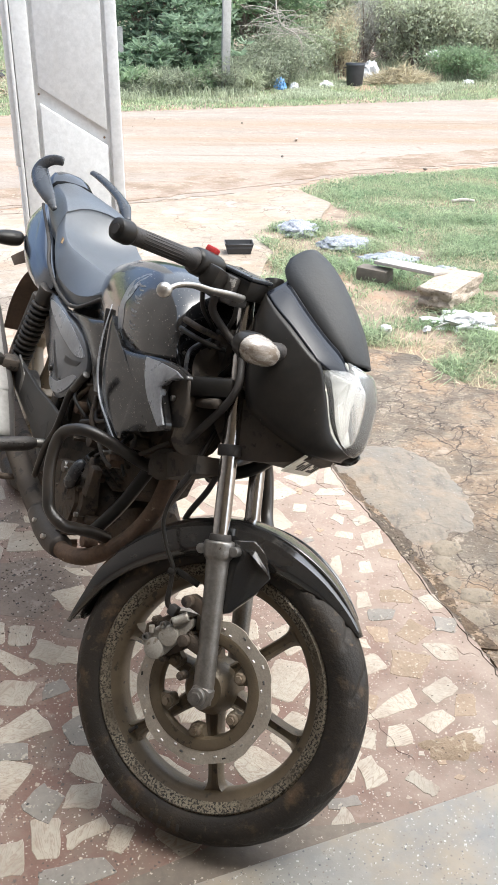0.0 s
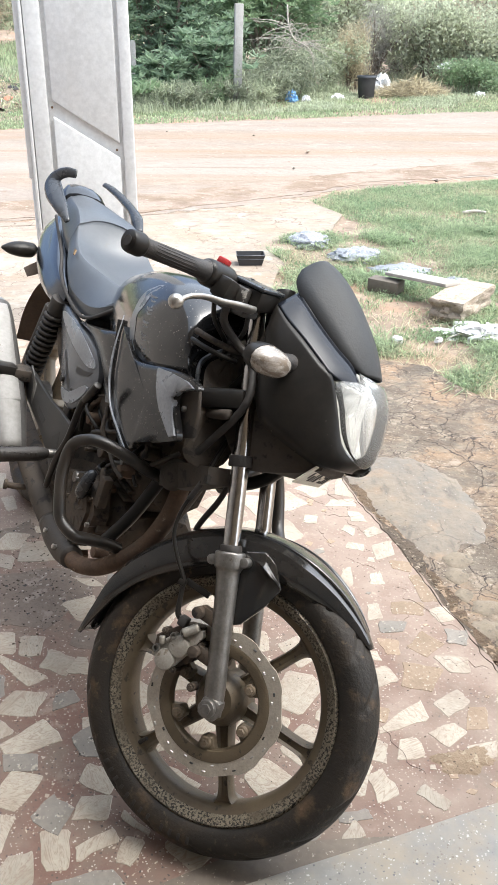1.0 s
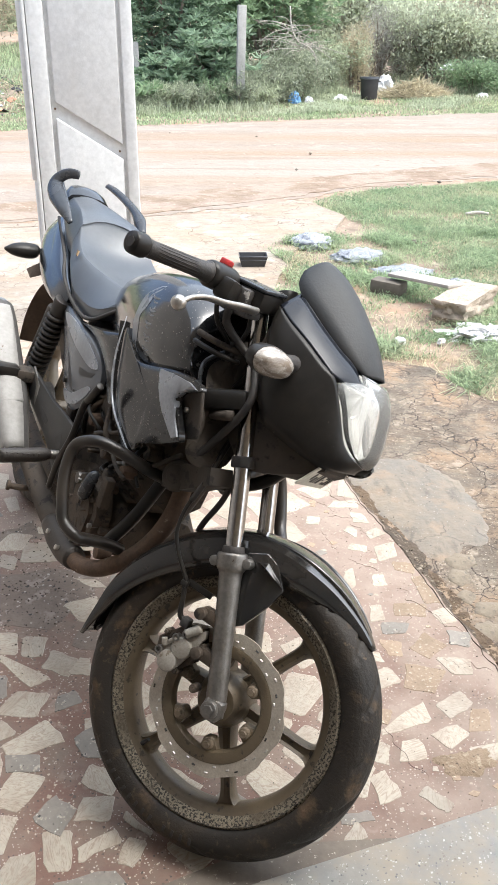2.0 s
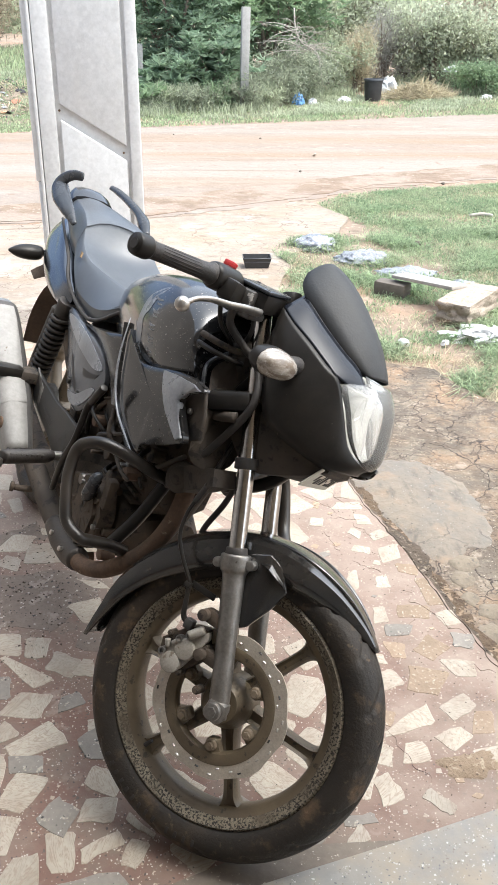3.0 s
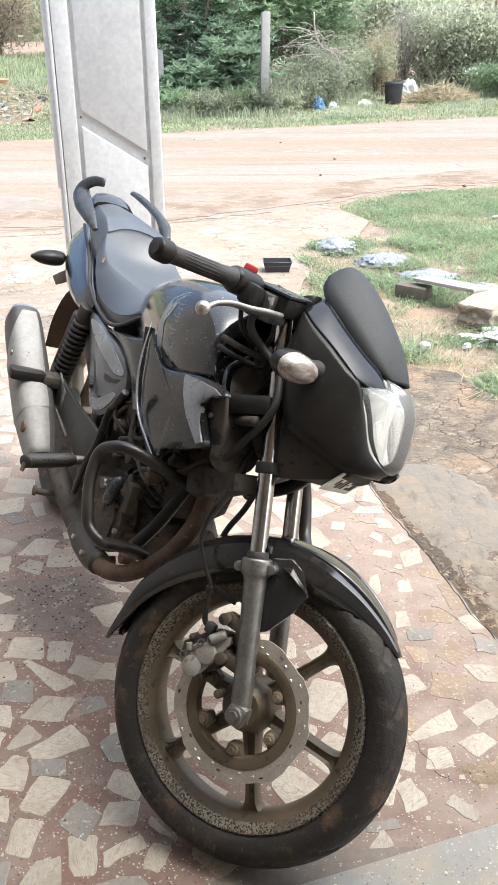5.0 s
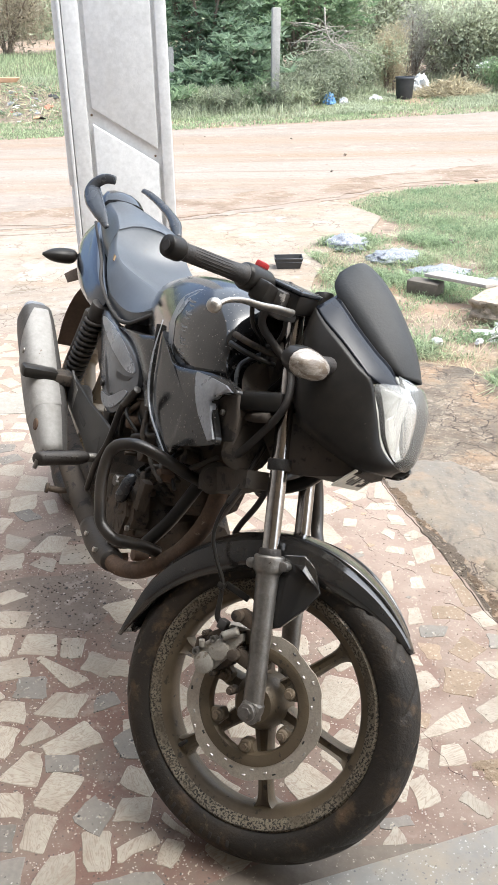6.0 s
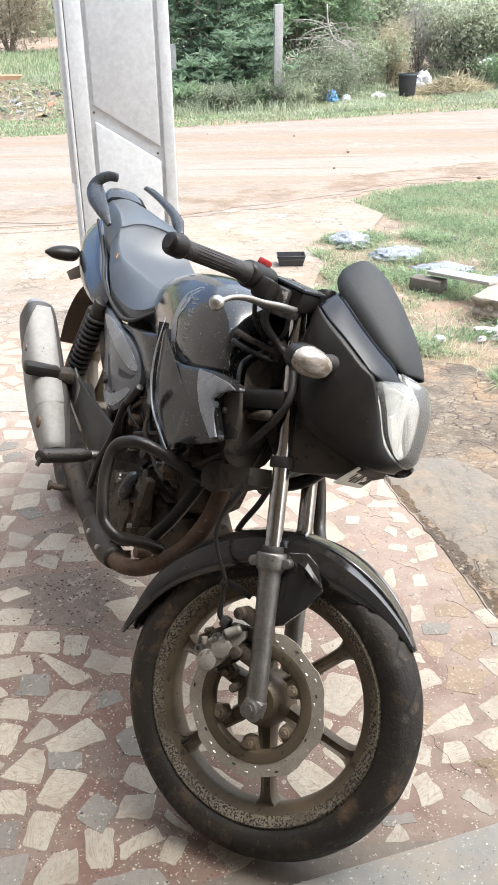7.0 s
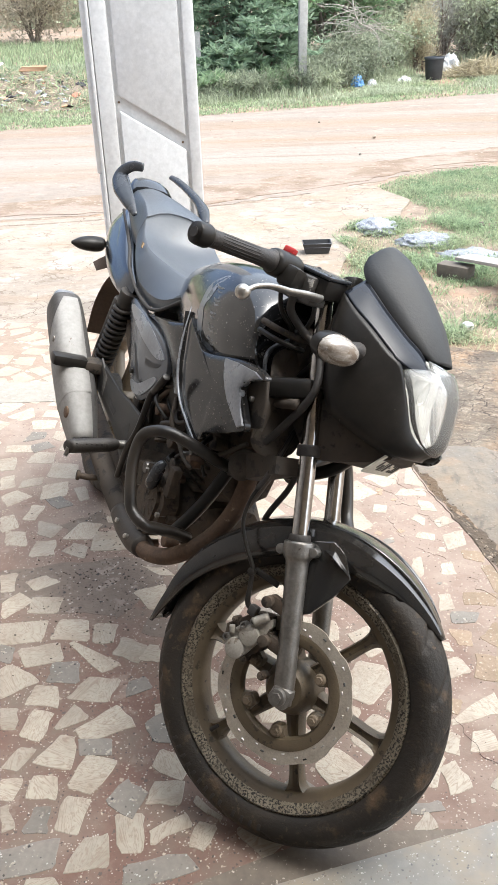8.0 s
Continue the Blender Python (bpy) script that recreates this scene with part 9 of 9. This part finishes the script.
def beside_bike(x, y):
    """The strip of floor between the porch's side and the motorcycle, where the stones are laid one by one."""
    return 0.96 < y < 2.72 and -0.36 - 0.292 * y < x < float(np.interp(y, (0.98, 1.09, 1.27, 1.52, 1.75, 1.95, 2.06, 2.4, 2.72), (-0.07, -0.14, -0.25, -0.30, -0.27, -0.33, -0.37, -0.57, -0.76)))


def outer_side(x, y):
    """The strip of floor between the front wheel and the broken edge, laid one by one too."""
    return 1.10 < y < 2.42 and x > float(np.interp(y, (1.10, 1.17, 1.30, 1.46, 1.66, 1.82, 2.03, 2.15, 2.35, 2.42), (0.19, 0.22, 0.28, 0.315, 0.335, 0.335, 0.30, 0.215, 0.23, 0.26)))


pieces = []
for stones in (STONES_MIDDLE, STONES_NEAR, STONES_BEYOND, STONES_FAR, STONES_SPECKLED, OUTER_PALE_FAR, OUTER_PALE_NEAR, OUTER_TAN, OUTER_SPECKLED):
    for x, y, long_, wide, turn, lean, taper in stones:
        ca, sa = math.cos(radians(turn)), math.sin(radians(turn))
        poly = []
        for u, v in ((-1, -1), (1, -1), (1, 1), (-1, 1)):
            p, q_ = (long_ * u + lean * v + taper * u * v) / 2, wide * v / 2
            poly.append((x + ca * p - sa * q_, y + sa * p + ca * q_))
        poly = cut(poly, 0, 1.016 + 0.012, 0.318, -0.948)
        if len(poly) > 2:
            pieces.append((-2 if stones in (STONES_SPECKLED, OUTER_SPECKLED) else -3 if stones is OUTER_TAN else -1, x, y, poly))
for i, (x, y) in enumerate(sites):
    if beside_bike(x, y) or outer_side(x, y):
        continue
    poly = [(x - 0.11, y - 0.11), (x + 0.11, y - 0.11), (x + 0.11, y + 0.11), (x - 0.11, y + 0.11)]
    gap = rnd.uniform(0.004, 0.017)
    for j, (a, b) in enumerate(sites):
        if i != j and abs(a - x) < 0.24 and abs(b - y) < 0.24:
            d = math.hypot(a - x, b - y)
            nx, ny = (a - x) / d, (b - y) / d
            poly = cut(poly, x + nx * (d / 2 - gap), y + ny * (d / 2 - gap), nx, ny)
    # keep four or five corners: drop the shortest sides
    while len(poly) > (4 if rnd.random() < 0.5 else 5):
        ls = [math.hypot(poly[k][0] - poly[k - 1][0], poly[k][1] - poly[k - 1][1]) for k in range(len(poly))]
        k = ls.index(min(ls))
        poly[k - 1] = ((poly[k][0] + poly[k - 1][0]) / 2, (poly[k][1] + poly[k - 1][1]) / 2)
        poly.pop(k)
    # trim against the broken outer edge and the threshold slab
    for (x0, y0), (x1, y1) in zip(FLOOR_EDGE, FLOOR_EDGE[1:]):
        if y0 - 0.15 < y < y1 + 0.15:
            d = math.hypot(x1 - x0, y1 - y0)
            nx, ny = (y1 - y0) / d, -(x1 - x0) / d
            poly = cut(poly, x0 - 0.006 * nx, y0 - 0.006 * ny, nx, ny)
    poly = cut(poly, 0, 1.016 + 0.012, 0.318, -0.948)
    poly = cut(poly, 0, 4.13, 0, 1)
    if len(poly) < 3 or abs(sum(a[0] * b[1] - b[0] * a[1] for a, b in zip(poly, poly[1:] + poly[:1]))) < 0.0024:
        continue
    if rnd.random() < 0.06:
        continue
    pieces.append((i, x, y, poly))


def piece_mesh(bm, poly, x, y, z, m, seed):
    """A thin chip of stone with a chamfered, slightly chipped edge."""
    r = random.Random(seed)
    n_ = []
    for (ax, ay), (bx, by) in zip(poly, poly[1:] + poly[:1]):
        w_ = min(0.0035, 0.05 * math.hypot(bx - ax, by - ay))
        for t in (0.08, 0.36 + r.uniform(-0.08, 0.08), 0.68 + r.uniform(-0.08, 0.08), 0.93):
            n_.append((ax + (bx - ax) * t + r.uniform(-w_, w_), ay + (by - ay) * t + r.uniform(-w_, w_)))
    cx_, cy_ = sum(p[0] for p in n_) / len(n_), sum(p[1] for p in n_) / len(n_)
    low = [bm.verts.new(m @ Vector((px, py, -0.004))) for px, py in n_]
    mid = [bm.verts.new(m @ Vector((px, py, z - 0.0008))) for px, py in n_]
    top = [bm.verts.new(m @ Vector((cx_ + (px - cx_) * 0.97, cy_ + (py - cy_) * 0.97, z))) for px, py in n_]
    skin(bm, [low, mid, top], False)
    bm.faces.new(top)


pieces.sort(key=lambda p: (p[1] + 0.05) ** 2 + (p[2] - 1.4) ** 2)
rest = {0: nb0(), 1: nb0(), 2: nb0(), 3: nb0()}
kinds = (pale, grey_piece, tan_piece, surface("dusty_worn_stone", (0.40, 0.345, 0.275), (0.33, 0.275, 0.215), 8, 0.8, 0.0, 0.001, 90, random_amount=0.12))
for k, (i, x, y, poly) in enumerate(pieces):
    u = rnd.random()
    kind = 0 if u < 0.76 else 1
    if x > 0.28 and u > 0.70:
        kind = 2
    if i < 0:
        kind = -1 - i
    z = rnd.uniform(0.0007, 0.0014) + (0.001 if y > 3.25 else 0)
    if y > 3.3:
        kind = 3
    z += 0.0003 if kind == 1 else 0
    if k < 290:
        turn = rnd.uniform(0, 360)
        m = pose(x, y, 0, 0, 0, turn)
        bm = nb0()
        piece_mesh(bm, poly, x, y, z, m.inverted(), k)
        ob = new("paving_stone", mesh_of("paving_stone", bm, kinds[kind], smooth=False))
        ob.parent = floor
        ob.matrix_local = m
    else:
        piece_mesh(rest[kind], poly, x, y, z, Matrix(), k)
# small broken chips between the stones of the outer side
for k in range(150):
    x, y = rnd.uniform(0.18, 0.62), rnd.uniform(1.14, 2.40)
    if not outer_side(x, y) or x > floor_right(y) - 0.025 or any(math.hypot(x - p[1], y - p[2]) < 0.062 for p in pieces):
        continue
    r, a0 = rnd.uniform(0.006, 0.016), rnd.uniform(0, 6.28)
    poly = [(x + r * rnd.uniform(0.7, 1.3) * math.cos(a0 + 6.283 * i / 4), y + r * rnd.uniform(0.7, 1.3) * math.sin(a0 + 6.283 * i / 4)) for i in range(4)]
    piece_mesh(rest[rnd.choice((0, 1, 2, 2))], poly, x, y, 0.0009, Matrix(), 900 + k)
for kind, bm in rest.items():
    if bm.verts:
        ob = part("far_paving", bm, kinds[kind], floor, smooth=False)
        tagged(ob, "", "", "", "stuff")
    else:
        bm.free()

# ---- worn part of the floor where no stones are set ----
worn = surface("worn_speckled_cement", (0.190, 0.150, 0.120), (0.150, 0.116, 0.092), 6, 0.6, 0.0, 0.0012, 80, spots=(0.25, 0.21, 0.175), spot_scale=14, spot_cut=0.58)
chips(worn, 120, (0.40, 0.36, 0.31), 0.26, 0.42)
chips(worn, 85, (0.040, 0.033, 0.028), 0.16, 0.42)
chips(worn, 170, (0.075, 0.058, 0.046), 0.20, 0.42)
for name_, outl, seed in (("worn_patch", [(-0.86, 1.93), (-0.66, 1.99), (-0.47, 2.01), (-0.36, 1.95), (-0.38, 1.86), (-0.47, 1.74), (-0.60, 1.755), (-0.70, 1.78), (-0.82, 1.80)], 41), ("worn_patch", [(-0.74, 2.18), (-0.62, 2.28), (-0.56, 2.20), (-0.66, 2.13)], 42), ("worn_patch", [(-0.40, 1.68), (-0.30, 1.64), (-0.30, 1.72), (-0.39, 1.75)], 43)):
    bm = nb0()
    slab(bm, [(x, y, 0.0005) for x, y in ragged(outl, 0.012, 0.03, seed)], (0, 0, -1), 0.004)
    part(name_, bm, worn, floor, "worn grey-brown cement with dark chips", smooth=False)

# ---- crumbs and cracks on the porch floor ----
rng = np.random.default_rng(61)
bm = nb0()
for k in range(620):
    if k > 330:
        x, y = rng.uniform(0.08, 0.62), rng.uniform(1.18, 2.7)
    elif k < 260:
        x, y = rng.normal(-0.56, 0.10), rng.normal(1.93, 0.16)
    else:
        x, y = rng.uniform(-0.75, 0.45), rng.uniform(1.1, 3.2)
    if x > floor_right(y) - 0.02 or y < 1.12:
        continue
    s = rng.uniform(0.0010, 0.0027) * (1 if k < 260 else 0.6)
    m = pose(x, y, 0.0018 + s * 0.3, rng.uniform(-30, 30), rng.uniform(-30, 30), rng.uniform(0, 360)) @ Matrix.Diagonal((s * 1.6, s, s * 0.6, 1))
    bmesh.ops.create_icosphere(bm, subdivisions=1, radius=1, matrix=m)
thing("floor_crumbs", "small dark crumbs of dirt scattered on the porch floor", "crumbs", None, "", "stuff", bm, surface("dark_crumb", (0.06, 0.046, 0.036), (0.12, 0.09, 0.065), 60, 0.9), smooth=False)
crack_mat = surface("dirt_filled_crack", (0.150, 0.105, 0.082), (0.105, 0.072, 0.058), 40, 0.95)
rnd = random.Random(19)
for (x0, y0), (x1, y1) in (((0.22, 2.45), (0.33, 2.33)), ((0.36, 2.27), (0.45, 2.16)), ((0.30, 2.30), (0.42, 2.28)), ((0.50, 1.63), (0.63, 1.58)), ((0.34, 2.06), (0.42, 1.99)), ((0.27, 2.22), (0.31, 2.10)), ((0.22, 2.75), (0.33, 2.50)), ((0.30, 2.47), (0.44, 2.34)), ((0.48, 1.80), (0.41, 1.70)), ((0.33, 1.42), (0.40, 1.24)), ((0.45, 1.92), (0.60, 1.70)), ((0.28, 2.62), (0.36, 2.36))):
    pts = []
    for i in range(14):
        t = i / 13
        w = 0.14 * math.hypot(x1 - x0, y1 - y0)
        pts.append((x0 + (x1 - x0) * t + w * noise.noise((t * 6 + x0 * 40, 1, 0)), y0 + (y1 - y0) * t + w * noise.noise((t * 6, y0 * 40, 3)), 0.0012))
    bm = nb0()
    tube(bm, pts, [0.0002, 0.0007, 0.0004, 0.0007, 0.0002], 3, 5, flat=0.6)
    part("floor_crack", bm, crack_mat, floor)
